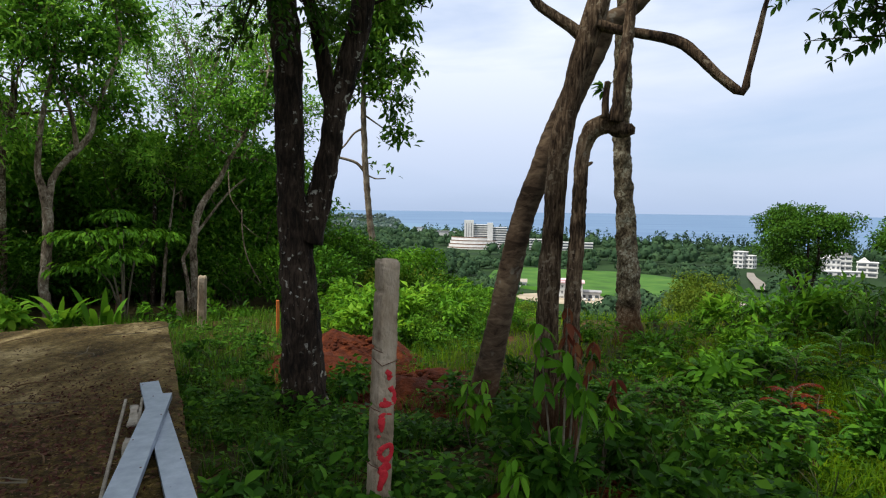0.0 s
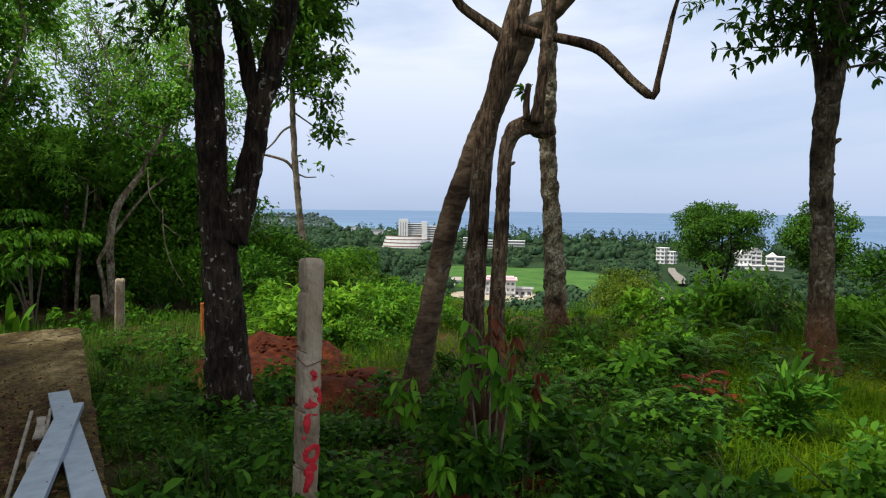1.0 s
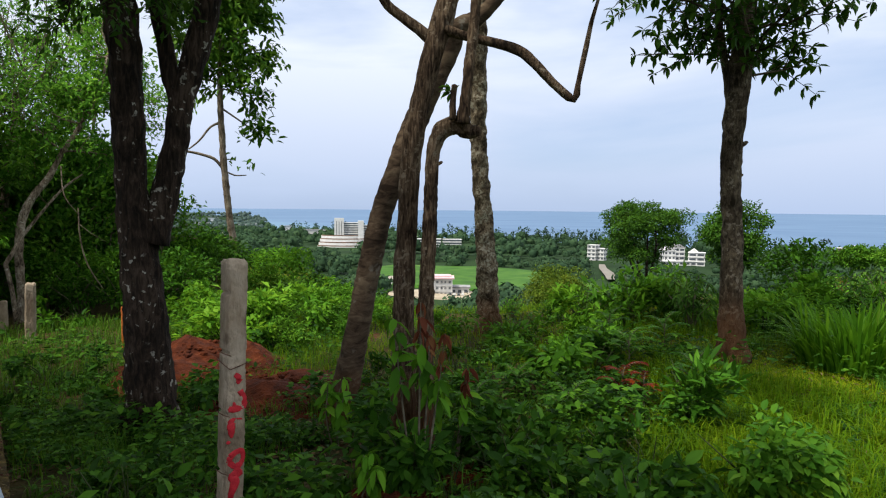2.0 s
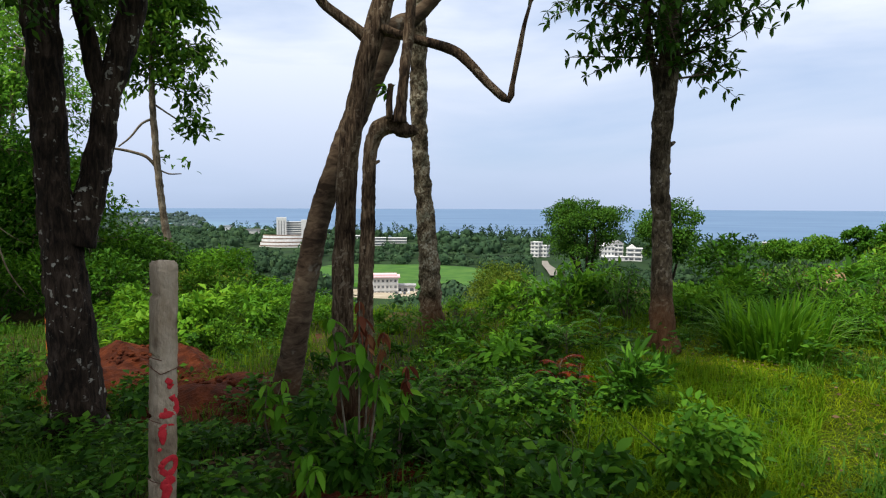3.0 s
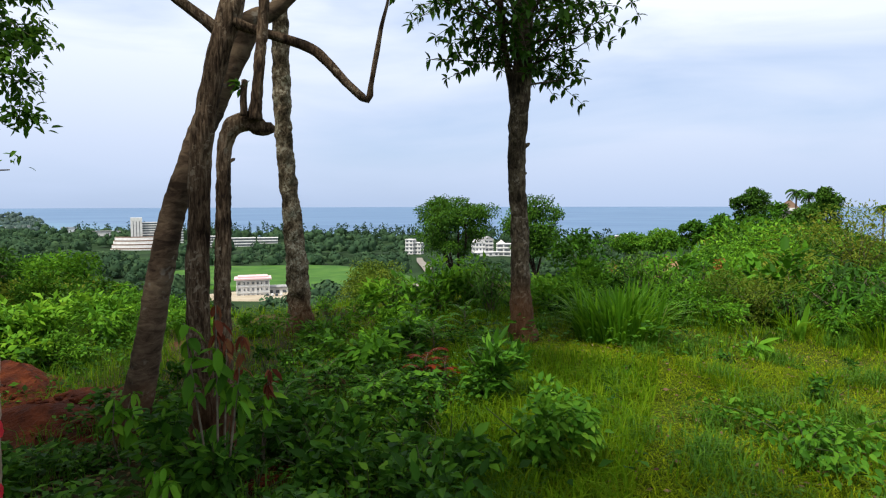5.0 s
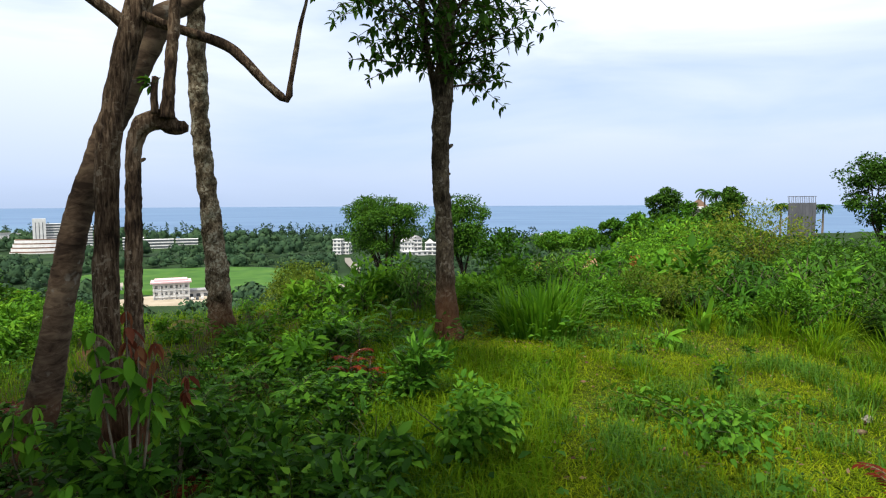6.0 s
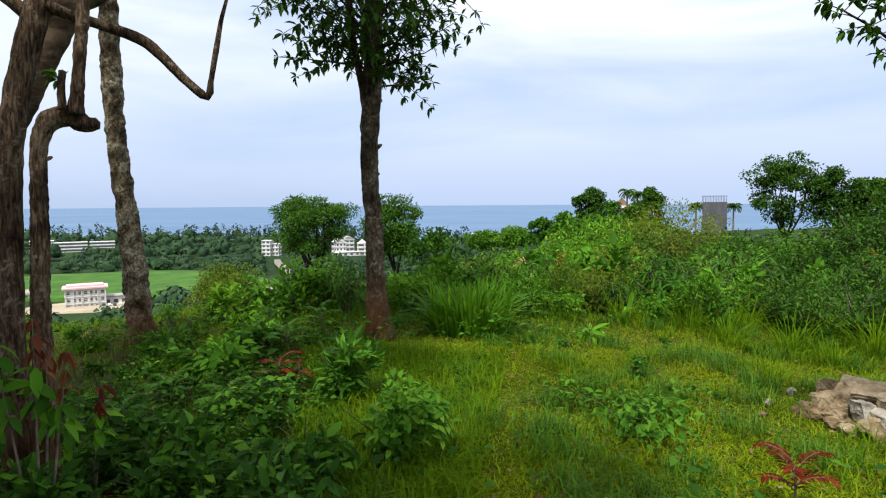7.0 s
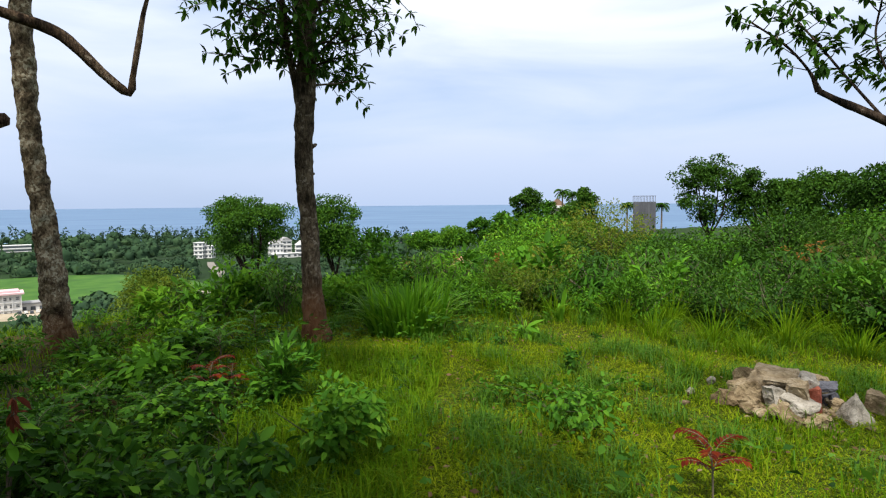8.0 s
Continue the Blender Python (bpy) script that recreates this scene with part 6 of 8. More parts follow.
# x, y, height of the middle, width, depth, thickness, turn, tilt, roll, stone, form
RUBBLE = [
    (5.44, 0.68, 0.15, 0.44, 0.36, 0.20, 84, -12, 4, STONE_TAN, "slab"), (5.46, 0.90, 0.15, 0.19, 0.16, 0.17, 70, 0, 20, STONE_TAN, "slab"),
    (5.24, 0.85, 0.10, 0.36, 0.32, 0.24, 75, 8, 0, STONE_TAN, "lump"), (5.08, 0.98, 0.05, 0.22, 0.18, 0.15, 100, 0, 10, STONE_TAN, "lump"),
    (5.14, 0.64, 0.13, 0.15, 0.15, 0.16, 60, 10, 18, STONE_PALE, "slab"), (5.13, 0.48, 0.11, 0.31, 0.25, 0.14, 105, -14, 10, STONE_PALE, "lump"),
    (5.27, 0.49, 0.15, 0.20, 0.22, 0.18, 80, -8, 8, STONE_TAN, "slab"), (5.40, 0.46, 0.20, 0.15, 0.16, 0.15, 110, 0, -14, STONE_PALE, "slab"),
    (5.37, 0.34, 0.21, 0.17, 0.13, 0.04, 95, -16, 14, STONE_DARK, "slab"), (5.29, 0.385, 0.10, 0.09, 0.10, 0.24, 85, 3, 4, BRICK_RED, "slab"),
    (5.54, 0.33, 0.06, 0.11, 0.12, 0.10, 70, 0, 15, STONE_DARK, "slab"), (5.00, 0.50, 0.04, 0.26, 0.22, 0.17, 95, 5, 0, STONE_TAN, "lump"),
    (5.05, 0.33, 0.03, 0.20, 0.20, 0.14, 60, 0, 8, STONE_TAN, "lump"), (4.98, 0.69, 0.02, 0.16, 0.14, 0.10, 80, 0, 0, STONE_TAN, "lump"),
    (5.10, 0.80, 0.05, 0.20, 0.18, 0.12, 90, 0, -6, STONE_TAN, "lump"), (5.38, 0.15, 0.08, 0.40, 0.34, 0.26, 20, 0, 0, STONE_PALE, "peak"),
    (5.60, 0.04, 0.09, 0.14, 0.14, 0.18, 75, 8, 0, STONE_TAN, "slab"), (5.50, 0.28, 0.05, 0.13, 0.13, 0.11, 40, 0, 0, STONE_TAN, "lump"),
    (5.53, 1.20, 0.04, 0.08, 0.08, 0.08, 0, 0, 0, STONE_PALE, "lump"), (5.62, 0.78, 0.10, 0.34, 0.28, 0.22, 60, 0, 6, STONE_TAN, "lump"), (5.62, 0.52, 0.10, 0.34, 0.30, 0.24, 120, 0, 0, STONE_TAN, "lump")]
NAMES = {STONE_TAN: "tan broken rubble stone in a heap on grass", STONE_PALE: "pale chunk of broken concrete in a rubble heap", STONE_DARK: "dark slate-like fragment on a rubble heap", BRICK_RED: "red brick fragment standing in a rubble heap"}
heap("rubble_mound", (5.36, 0.64), 0.36, 0.36, 0.07, "low mound of crushed tan rubble under larger stones", 25, 12, STONE_TAN, "rubble", "")
for k, (x, y, z, w, d, h, turn, tilt, roll, mat, form) in enumerate(RUBBLE):
    rock((x, y, ground_z(x, y) + z), w * 0.93, d * 0.93, h, turn, mat, NAMES[mat], k * 3.7, tilt, roll, form, 4)
for k in range(26):
    x, y, s = 5.22 + rng.normal() * 0.17, 0.66 + rng.normal() * 0.2, rng.uniform(0.05, 0.12)
    rock((x, y, ground_z(x, y) + rng.uniform(0.02, 0.10)), s, s * 0.85, s * 0.75, rng.uniform(0, 360), STONE_TAN if k % 5 else STONE_PALE, NAMES[STONE_TAN if k % 5 else STONE_PALE], k * 1.7 + 30, rng.uniform(-25, 25))
for k in range(40):
    x, y, s = 5.3 + rng.normal() * 0.5, 0.5 + rng.normal() * 0.45, rng.uniform(0.03, 0.08)
    rock((x, y, ground_z(x, y) + s * 0.2), s, s * 0.8, s * 0.6, rng.uniform(0, 360), STONE_TAN, "small tan rubble chip in the grass", k * 1.3 + 60, fine=2)

# ---- undergrowth, shrubs and grass ----
rng = np.random.default_rng(106)
def site(az, r, dz=-0.02):
    x, y = at_bearing(az, r)
    return (x, y, ground_z(x, y) + dz)


def rubber_sapling(at, tall, stems, size, per, label, red_top=True):
    """A seedling tree: bare stems with drooping whorls of big leaves, the youngest ones red."""
    ob = thing("seedling_tree", at, label, "sapling", "seedling trees")
    green, gax, red, rax, tb = [], [], [], [], []
    for k in range(stems):
        a = 2.4 * k + rng.uniform(0, 1)
        top = np.array([math.cos(a) * 0.12 * tall, math.sin(a) * 0.12 * tall, tall * rng.uniform(0.7, 1.0)])
        path = smooth_path([(0.02 * math.cos(a), 0.02 * math.sin(a), -0.05, 0.008), (*(top * 0.5 + rng.normal(size=3) * 0.03), 0.006), (*top, 0.003)], 0.08)
        tb.append(tube(path, 6, cap=False))
        n = len(path)
        for j in range(int(n * 0.64), n):
            d = path[min(j, n - 1), :3] - path[j - 1, :3]
            if red_top and j >= n * 0.76 and k % 4 != 1:
                red.append(path[j, :3])
                rax.append(d)
            else:
                green.append(path[j, :3])
                gax.append(d)
    part("stalk", join(tb), TWIG, ob)
    foliage("leaf_mass", whorls(green, gax, per, size, 0.38, 2.0), LEAF_BRIGHT, ob)
    if red:
        foliage("young_leaf_mass", whorls(red, rax, per, (size[0] * 0.7, size[1] * 0.85), 0.34, 3.2), LEAF_RUST, ob, "drooping red young leaves")
    return ob


rubber_sapling(site(12.0, 3.2), 1.3, 4, (0.09, 0.165), 4, "young seedling tree with red drooping top leaves")
rubber_sapling(site(7.5, 3.0), 0.36, 4, (0.08, 0.13), 5, "young seedling tree with bright green leaves", False)
rubber_sapling(site(15.2, 3.6), 0.8, 3, (0.085, 0.15), 4, "young seedling tree with reddish top leaves")
rubber_sapling(site(3.5, 4.2), 0.6, 3, (0.10, 0.16), 5, "small green seedling tree in undergrowth", False)


def compound_plant(at, tall, fronds, frond_len, leaf, label, name="feathery_plant"):
    """A thin stem with feather-shaped fronds of narrow leaflets."""
    ob = thing(name, at, label, "plant")
    path = smooth_path([(0, 0, -0.04, 0.006), (0.01, 0.01, tall * 0.5, 0.005), (0, 0.02, tall, 0.003)], 0.05)
    tb = [tube(path, 6, cap=False)]
    P, D = [], []
    for k in range(fronds):
        z = tall * (0.45 + 0.55 * k / max(1, fronds - 1))
        a = 2.4 * k
        d = np.array([math.cos(a), math.sin(a), 1.6])
        q = np.array([0, 0.01, z])
        rows = []
        for s in range(9):
            rows.append((*q, 0.0025))
            d = unit(d + np.array([0, 0, -0.15]))
            q = q + d * frond_len / 8
            if s > 0:
                side = unit(np.cross(d, [0, 0, 1]))
                for e in (-1, 1):
                    P.append(q)
                    D.append(side * e + d * 0.8)
        tb.append(tube(np.array(rows), 4, cap=False))
    part("stalk", join(tb), TWIG, ob)
    P, D = np.array(P), np.array(D)
    L = frond_len * 0.36 * rng.uniform(0.8, 1.1, len(P))
    foliage("leaf_mass", broad_leaves(P, D, np.tile([0, 0, 1.0], (len(P), 1)), L, L * 0.36), leaf, ob)
    return ob


compound_plant((3.44, 0.58, ground_z(3.44, 0.58)), 0.29, 7, 0.17, LEAF_RED, "small sapling with red feathery leaves in the grass")
compound_plant((2.40, 3.95, ground_z(2.40, 3.95)), 0.34, 6, 0.16, LEAF_RED, "low plant with bright red feathery leaves")
compound_plant((2.52, 3.85, ground_z(2.52, 3.85)), 0.28, 5, 0.13, LEAF_RED, "low plant with bright red feathery leaves")

for az, r, tall in ((28.5, 5.9, 0.32), (31.5, 5.6, 0.3), (34.5, 6.0, 0.4), (21.0, 5.2, 0.2), (26.5, 4.3, 0.25), (17.0, 4.7, 0.22), (37.5, 5.0, 0.3), (29.5, 6.6, 0.4)):
    compound_plant(site(az, r), tall, 9, 0.2, LEAF_MID, "green plant with feather-shaped leaves in the undergrowth", "fern_plant")

bush("broadleaf_shrub", (2.32, 5.10, ground_z(2.32, 5.10)), 0.5, 0.44, 520, (0.08, 0.16), LEAF_BRIGHT, "low shrub with broad fresh green leaves", "shrub", 0.42, "broadleaf shrubs", True)
bush("broadleaf_shrub", (2.36, 2.50, ground_z(2.36, 2.50)), 0.36, 0.55, 900, (0.045, 0.085), LEAF_MID, "bright green vine-covered shrub at the lawn's edge", "shrub", 0.5, "broadleaf shrubs", True)
bush("broadleaf_shrub", (2.68, 3.52, ground_z(2.68, 3.52)), 0.34, 0.58, 420, (0.07, 0.15), LEAF_MID, "upright green shrub at the lawn's edge", "shrub", 0.26, "broadleaf shrubs", True, 9, -0.3)
bush("broadleaf_shrub", (1.45, 2.15, ground_z(1.45, 2.15)), 0.45, 0.48, 560, (0.05, 0.10), LEAF_COVER, "low shrub with pointed green leaves", "shrub", 0.45, "broadleaf shrubs", True)
bush("broadleaf_shrub", (4.0, 1.85, ground_z(4.0, 1.85)), 0.85, 0.28, 560, (0.04, 0.085), LEAF_MID, "spreading broad-leaved weed in the lawn", "weed", 0.5, "lawn weeds", True)
bush("broadleaf_shrub", (6.1, 3.5, ground_z(6.1, 3.5)), 0.3, 0.42, 60, (0.16, 0.26), LEAF_BRIGHT, "small bright plant with long light leaves", "weed", 0.22, "lawn weeds", True, 5, -0.2)

bush("undergrowth_shrub", site(11.8, 3.25), 0.4, 0.62, 420, (0.06, 0.13), LEAF_COVER, "dark leafy shrub round the seedling tree", "shrub", 0.45, "broadleaf shrubs", True, 9)
bush("undergrowth_shrub", site(19.5, 3.4), 0.42, 0.42, 380, (0.05, 0.11), LEAF_COVER, "dark leafy shrub in the undergrowth", "shrub", 0.45, "broadleaf shrubs", True, 9)

# low broad-leaved seedlings over the shaded ground
rng = np.random.default_rng(107)
seedlings = []
for k in range(3):
    size = [(0.045, 0.09), (0.05, 0.11), (0.03, 0.065)][k]
    seedlings.append(bush("undergrowth_plant", site(14 + 2 * k, 3.6), 0.24, [0.30, 0.24, 0.2][k], [105, 85, 160][k], size, [LEAF_COVER, LEAF_MID, LEAF_COVER][k], "low broad-leaved plant in shaded undergrowth", "undergrowth", [0.5, 0.42, 0.45][k], "undergrowth plants", True, 5))
rows = [[], [], []]
for k in range(262):
    if k < 170:
        az, r = rng.uniform(-24, 38), rng.uniform(2.0, 6.2)
        if az > 30 + (r - 2) * -2.0 + 8 or (abs(az + 5.5) < 1.6 and r < 2.9):
            continue
    elif k < 240:
        az, r = rng.uniform(-26, 0), rng.uniform(5.2, 8.5)
        x, y = at_bearing(az, r)
        rel = Vector((x, y)) - E1
        if rel.dot(across) > -0.12 and rel.dot(along) > -0.1:
            continue
    else:
        az, r = rng.uniform(38, 85), rng.uniform(4.5, 8)
    x, y = at_bearing(az, r)
    if min(math.hypot(x + 1.13, y - 6.8), math.hypot(x + 0.18, y - 5.75)) < 0.75 or min(math.hypot(x - 0.42, y - 3.0), math.hypot(x - 1.0, y - 3.35), math.hypot(x + 1.5, y - 3.8), math.hypot(x - 0.0, y - 3.75)) < 0.28:  # bare earth heaps
        continue
    if math.hypot(x - 2.4, y - 3.9) < 0.4 or math.hypot(x - 2.25, y - 3.6) < 0.3:  # red-leaved plants stand clear
        continue
    rel = Vector((x, y)) - E1
    if rel.dot(across) > -0.15 and rel.dot(along) > -0.15:
        continue
    size = rng.uniform(0.6, 1.35) * (0.6 if az > 38 else 1)
    if -19 < az < -8 and 3.6 < r < 5.2:  # low round the foot of the forked trunk
        size = min(size, 0.55)
    rows[k % 3].append((x, y, size, rng.uniform(0, 360)))
for ob, rw in zip(seedlings, rows):
    spread(ob, rw, "undergrowth plants")


rng = np.random.default_rng(108)


def scatter(count, az_lo, az_hi, r_lo, r_hi, keep=None):
    az = rng.uniform(az_lo, az_hi, count)
    r = np.sqrt(rng.uniform(r_lo ** 2, r_hi ** 2, count))
    if keep is not None:
        ok = keep(az, r)
        az, r = az[ok], r[ok]
    x, y = r * np.sin(np.radians(az)), r * np.cos(np.radians(az))
    ok = ~(((x - E1.x) * across.x + (y - E1.y) * across.y > -0.06) & ((x - E1.x) * along.x + (y - E1.y) * along.y > -0.05))
    for bx, by, br in ((0.42, 3.0, 0.3), (1.0, 3.35, 0.24), (-1.13, 6.8, 0.5), (-0.18, 5.75, 0.55), (-1.55, 3.85, 0.22), (-1.32, 3.35, 0.2), (-0.08, 3.8, 0.25), (0.14, 3.6, 0.25)):  # bare red earth
        ok &= np.hypot(x - bx, y - by) > br
    x, y = x[ok], y[ok]
    return np.stack([x, y, height(x, y)], 1)


def lawn_keep(az, r):
    edge = 33 + 5 * np.sin(r * 1.7) - 2 * (r - 3)
    return (az > edge) & (wobble(np.stack([r * np.sin(np.radians(az)), r * np.cos(np.radians(az)), 0 * r], -1), 2.2) > -1.3)


P = scatter(115000, 18, 100, 1.3, 9.5, lawn_keep)
P = np.vstack([P, scatter(12000, 60, 235, 0.1, 5.5), scatter(2500, 20, 100, 0.1, 1.4), scatter(24000, 30, 98, 1.6, 4.6, lawn_keep)])
first = len(P)
P = np.vstack([P, scatter(70000, 36, 98, 2.2, 6.8, lawn_keep)])  # a finer undercoat
tuft = 0.8 + 0.5 * wobble(P, 1.1, 2.0) + 0.3 * wobble(P, 5.0, 6.0)
turn = rng.uniform(0, 6.283, len(P))
rise = rng.uniform(0.2, 1.7, len(P))
D = np.c_[np.cos(turn), np.sin(turn), rise]
L = rng.uniform(0.035, 0.095, len(P)) * tuft * (0.75 + 0.35 * step01(4, 8, np.hypot(P[:, 0], P[:, 1])))
lawn = part("lawn_grass", leaves(P, D, np.c_[-np.cos(turn), -np.sin(turn), np.full(len(P), 0.9)], L, np.where(np.arange(len(P)) < first, rng.uniform(0.005, 0.009, len(P)), rng.uniform(0.003, 0.006, len(P))), 0.2, 0.3), GRASS)
tagged(lawn, "short yellow-green rough lawn grass", "grass", "", "stuff")
P = np.vstack([scatter(9000, 18, 98, 6.8, 11, lambda a, r: wobble(np.stack([r * np.sin(np.radians(a)), r * np.cos(np.radians(a)), 0 * r], -1), 1.6, 1.0) > 0.05), scatter(900, 24, 36, 2.5, 5.5), scatter(7500, 33, 53, 2.0, 5.6, lawn_keep), scatter(9000, -12, 40, 5.6, 10.5)])
tuft_at = scatter(120, 30, 98, 2.2, 9.5)
near = tuft_at[rng.integers(0, len(tuft_at), 5500)]
xy = near[:, :2] + rng.normal(size=(len(near), 2)) * 0.11
P = np.vstack([P, np.c_[xy, height(xy[:, 0], xy[:, 1])]])
tall_grass = part("tall_grass", blades(P, rng.uniform(0.07, 0.23, len(P)), rng.uniform(0.005, 0.010, len(P)), rng.uniform(0.3, 1.2, len(P))), GRASS_TALL)
tagged(tall_grass, "tufts of tall fine grass at the lawn's edge", "grass", "", "stuff")
P = np.vstack([scatter(15000, -32, 6, 4.5, 10.5), scatter(9000, -28, 30, 2.0, 5.0)])
P = P[(wobble(P * [1, 1, 0], 2.6, 3.0) + 0.6 * wobble(P * [1, 1, 0], 5.0, 8.0) > -0.25) | (np.hypot(P[:, 0], P[:, 1]) > 5.5)]
shade_grass = part("shade_grass", blades(P, rng.uniform(0.06, 0.26, len(P)), rng.uniform(0.005, 0.010, len(P)), rng.uniform(0.2, 0.9, len(P))), GRASS_DARK)
tagged(shade_grass, "green grass and weeds under the trees", "grass", "", "stuff")
tuft_at = scatter(130, 34, 98, 2.0, 8.8)
near = tuft_at[rng.integers(0, len(tuft_at), 17000)]
xy = near[:, :2] + rng.normal(size=(len(near), 2)) * 0.10
P = np.c_[xy, height(xy[:, 0], xy[:, 1])]
dark_tufts = part("dark_grass", blades(P, rng.uniform(0.06, 0.2, len(P)), rng.uniform(0.005, 0.011, len(P)), rng.uniform(0.3, 1.3, len(P))), GRASS_DARK)
tagged(dark_tufts, "darker green grass tufts in the lawn", "grass", "", "stuff")
P = scatter(1500, 34, 98, 1.8, 8.5)
L = rng.uniform(0.02, 0.06, len(P))
fallen = part("fallen_leaves", leaves(P + [0, 0, 0.04], np.c_[rng.normal(size=(len(P), 2)), rng.normal(size=len(P)) * 0.2], np.array([0, 0, 1.0]) + 0.3 * rng.normal(size=P.shape), L, L * 0.5, 0.1, 0.05), DRY_LEAF)
tagged(fallen, "brown dry leaves scattered in the lawn", "leaf litter", "", "stuff")
# creeping small leaves that cover the shaded soil
P = np.vstack([scatter(30000, -28, 37, 1.9, 6.0), scatter(6000, -28, 4, 5.0, 9.5), scatter(5000, 10, 60, 5.5, 9.0), scatter(350, 34, 95, 1.5, 4.3)])
D = np.c_[rng.normal(size=(len(P), 2)), rng.uniform(-0.2, 0.5, len(P))]
N = np.array([0, 0, 1.0]) + 0.4 * rng.normal(size=P.shape)
L = rng.uniform(0.025, 0.08, len(P))
P = P + np.c_[np.zeros((len(P), 2)), rng.uniform(0.01, 0.2, len(P))]
# it grows in mounds, with bare soil showing between them
mound = wobble(P * [1, 1, 0], 2.6, 3.0) + 0.45 * wobble(P * [1, 1, 0], 7.0, 1.0)
grown = mound > -0.12
P[:, 2] += 0.16 * np.clip(mound, 0, 1)
L = L * (0.8 + 0.75 * np.clip(mound, 0, 1))
P, D, N, L = P[grown], D[grown], N[grown], L[grown]
creeper = part("ground_cover", leaves(P, D, N, L, L * 0.55, 0.15, 0.1), LEAF_COVER)
tagged(creeper, "creeping leafy ground cover under the trees", "ground cover", "", "stuff")
P = scatter(4000, -26, 36, 1.8, 5.5)
L = rng.uniform(0.03, 0.09, len(P))
fallen = part("fallen_leaves", leaves(P + [0, 0, 0.012], np.c_[rng.normal(size=(len(P), 2)), rng.normal(size=len(P)) * 0.1], np.array([0, 0, 1.0]) + 0.25 * rng.normal(size=P.shape), L, L * 0.45, 0.1, 0.05), DRY_LEAF)
tagged(fallen, "brown fallen leaves on dark soil", "leaf litter", "", "stuff")


def blade_clump(name, at, radius, tall, count, width, leaf, label, fan=1.0):
    """A clump of long arching strap leaves."""
    ob = thing(name, at, label, "clump")
    V, root_at = [], []
    for k in range(count):
        a, q = rng.uniform(0, 6.28), rng.uniform(0, 1) ** 0.6
        root = np.array([math.cos(a) * radius * 0.55 * q, math.sin(a) * radius * 0.55 * q, -0.03])
        a += rng.normal() * 0.4
        out, ln = np.array([math.cos(a), math.sin(a), 0]), tall * rng.uniform(0.45, 1.25)
        side = np.array([-out[1], out[0], 0])
        bend = rng.uniform(0.15, 0.95)
        pts = []
        for s in range(6):
            f = s / 5
            c = root + np.array([0, 0, 1]) * ln * (f - 0.55 * bend * f ** 2.4) + out * ln * bend * fan * f ** 1.8
            w = width * (0.55 + 1.1 * f) * (1 - f) ** 0.6 + 0.001
            pts += [c - side * w / 2, c + side * w / 2]
        V.append(pts)
        root_at.append(math.atan2(root[1], root[0]))
    V, side_of = np.array(V), np.array(root_at)
    tufts = 5 if count > 200 else 1
    for k in range(tufts):
        W = V[(side_of + math.pi) // (6.2832 / tufts) == k]
        o = np.arange(len(W))[:, None, None] * 12
        F = (o + np.array([[2 * s, 2 * s + 1, 2 * s + 3, 2 * s + 2] for s in range(5)])[None]).reshape(-1, 4)
        foliage("leaf_tuft", (W.reshape(-1, 3), F), leaf, ob)
    return ob


blade_clump("reed_clump", (5.10, 4.45, ground_z(5.10, 4.45)), 0.85, 0.70, 620, 0.034, LEAF_REED, "dense clump of tall arching green reeds", 0.8)
blade_clump("reed_clump", (6.6, 5.4, ground_z(6.6, 5.4)), 0.5, 0.55, 120, 0.026, LEAF_MID, "clump of tall green reeds")
blade_clump("strap_leaf_plant", (-5.55, 8.45, ground_z(-5.55, 8.45)), 0.4, 0.8, 14, 0.13, LEAF_BRIGHT, "plant with broad upright strap leaves at the wood's edge")
blade_clump("strap_leaf_plant", (-4.95, 8.5, ground_z(-4.95, 8.5)), 0.4, 0.7, 12, 0.13, LEAF_BRIGHT, "plant with broad upright strap leaves at the wood's edge")
blade_clump("strap_leaf_plant", (7.1, 3.6, ground_z(7.1, 3.6)), 0.25, 0.45, 6, 0.10, LEAF_BRIGHT, "plant with broad pale strap leaves among shrubs")

# shrubs of the slope and the right-hand hill: small and tall kinds, repeated
rng = np.random.default_rng(109)
kinds = [
    bush("hill_shrub", site(46, 10), 0.85, 1.15, 960, (0.08, 0.145), LEAF_MID, "dense green shrub on the hillside", "shrub", 0.4, "hill shrubs", False, 9),
    bush("hill_shrub", site(55, 12), 0.8, 1.0, 960, (0.074, 0.134), LEAF_BRIGHT, "bright green leafy shrub on the hillside", "shrub", 0.42, "hill shrubs", False, 9),
    bush("hill_shrub", site(62, 11), 0.9, 1.1, 940, (0.074, 0.134), LEAF_OLIVE, "olive-green scrubby shrub on the hillside", "shrub", 0.35, "hill shrubs", False, 9),
    bush("hill_shrub", site(63, 12.5), 0.8, 0.9, 1050, (0.08, 0.17), LEAF_MID, "broad-leaved green shrub on the hillside", "shrub", 0.4, "hill shrubs", False, 9),
    bush("hill_shrub", site(71, 13), 0.9, 1.0, 940, (0.074, 0.134), LEAF_DARK, "dark green shrub on the hillside", "shrub", 0.4, "hill shrubs", False, 9)]
BIG = 2.4
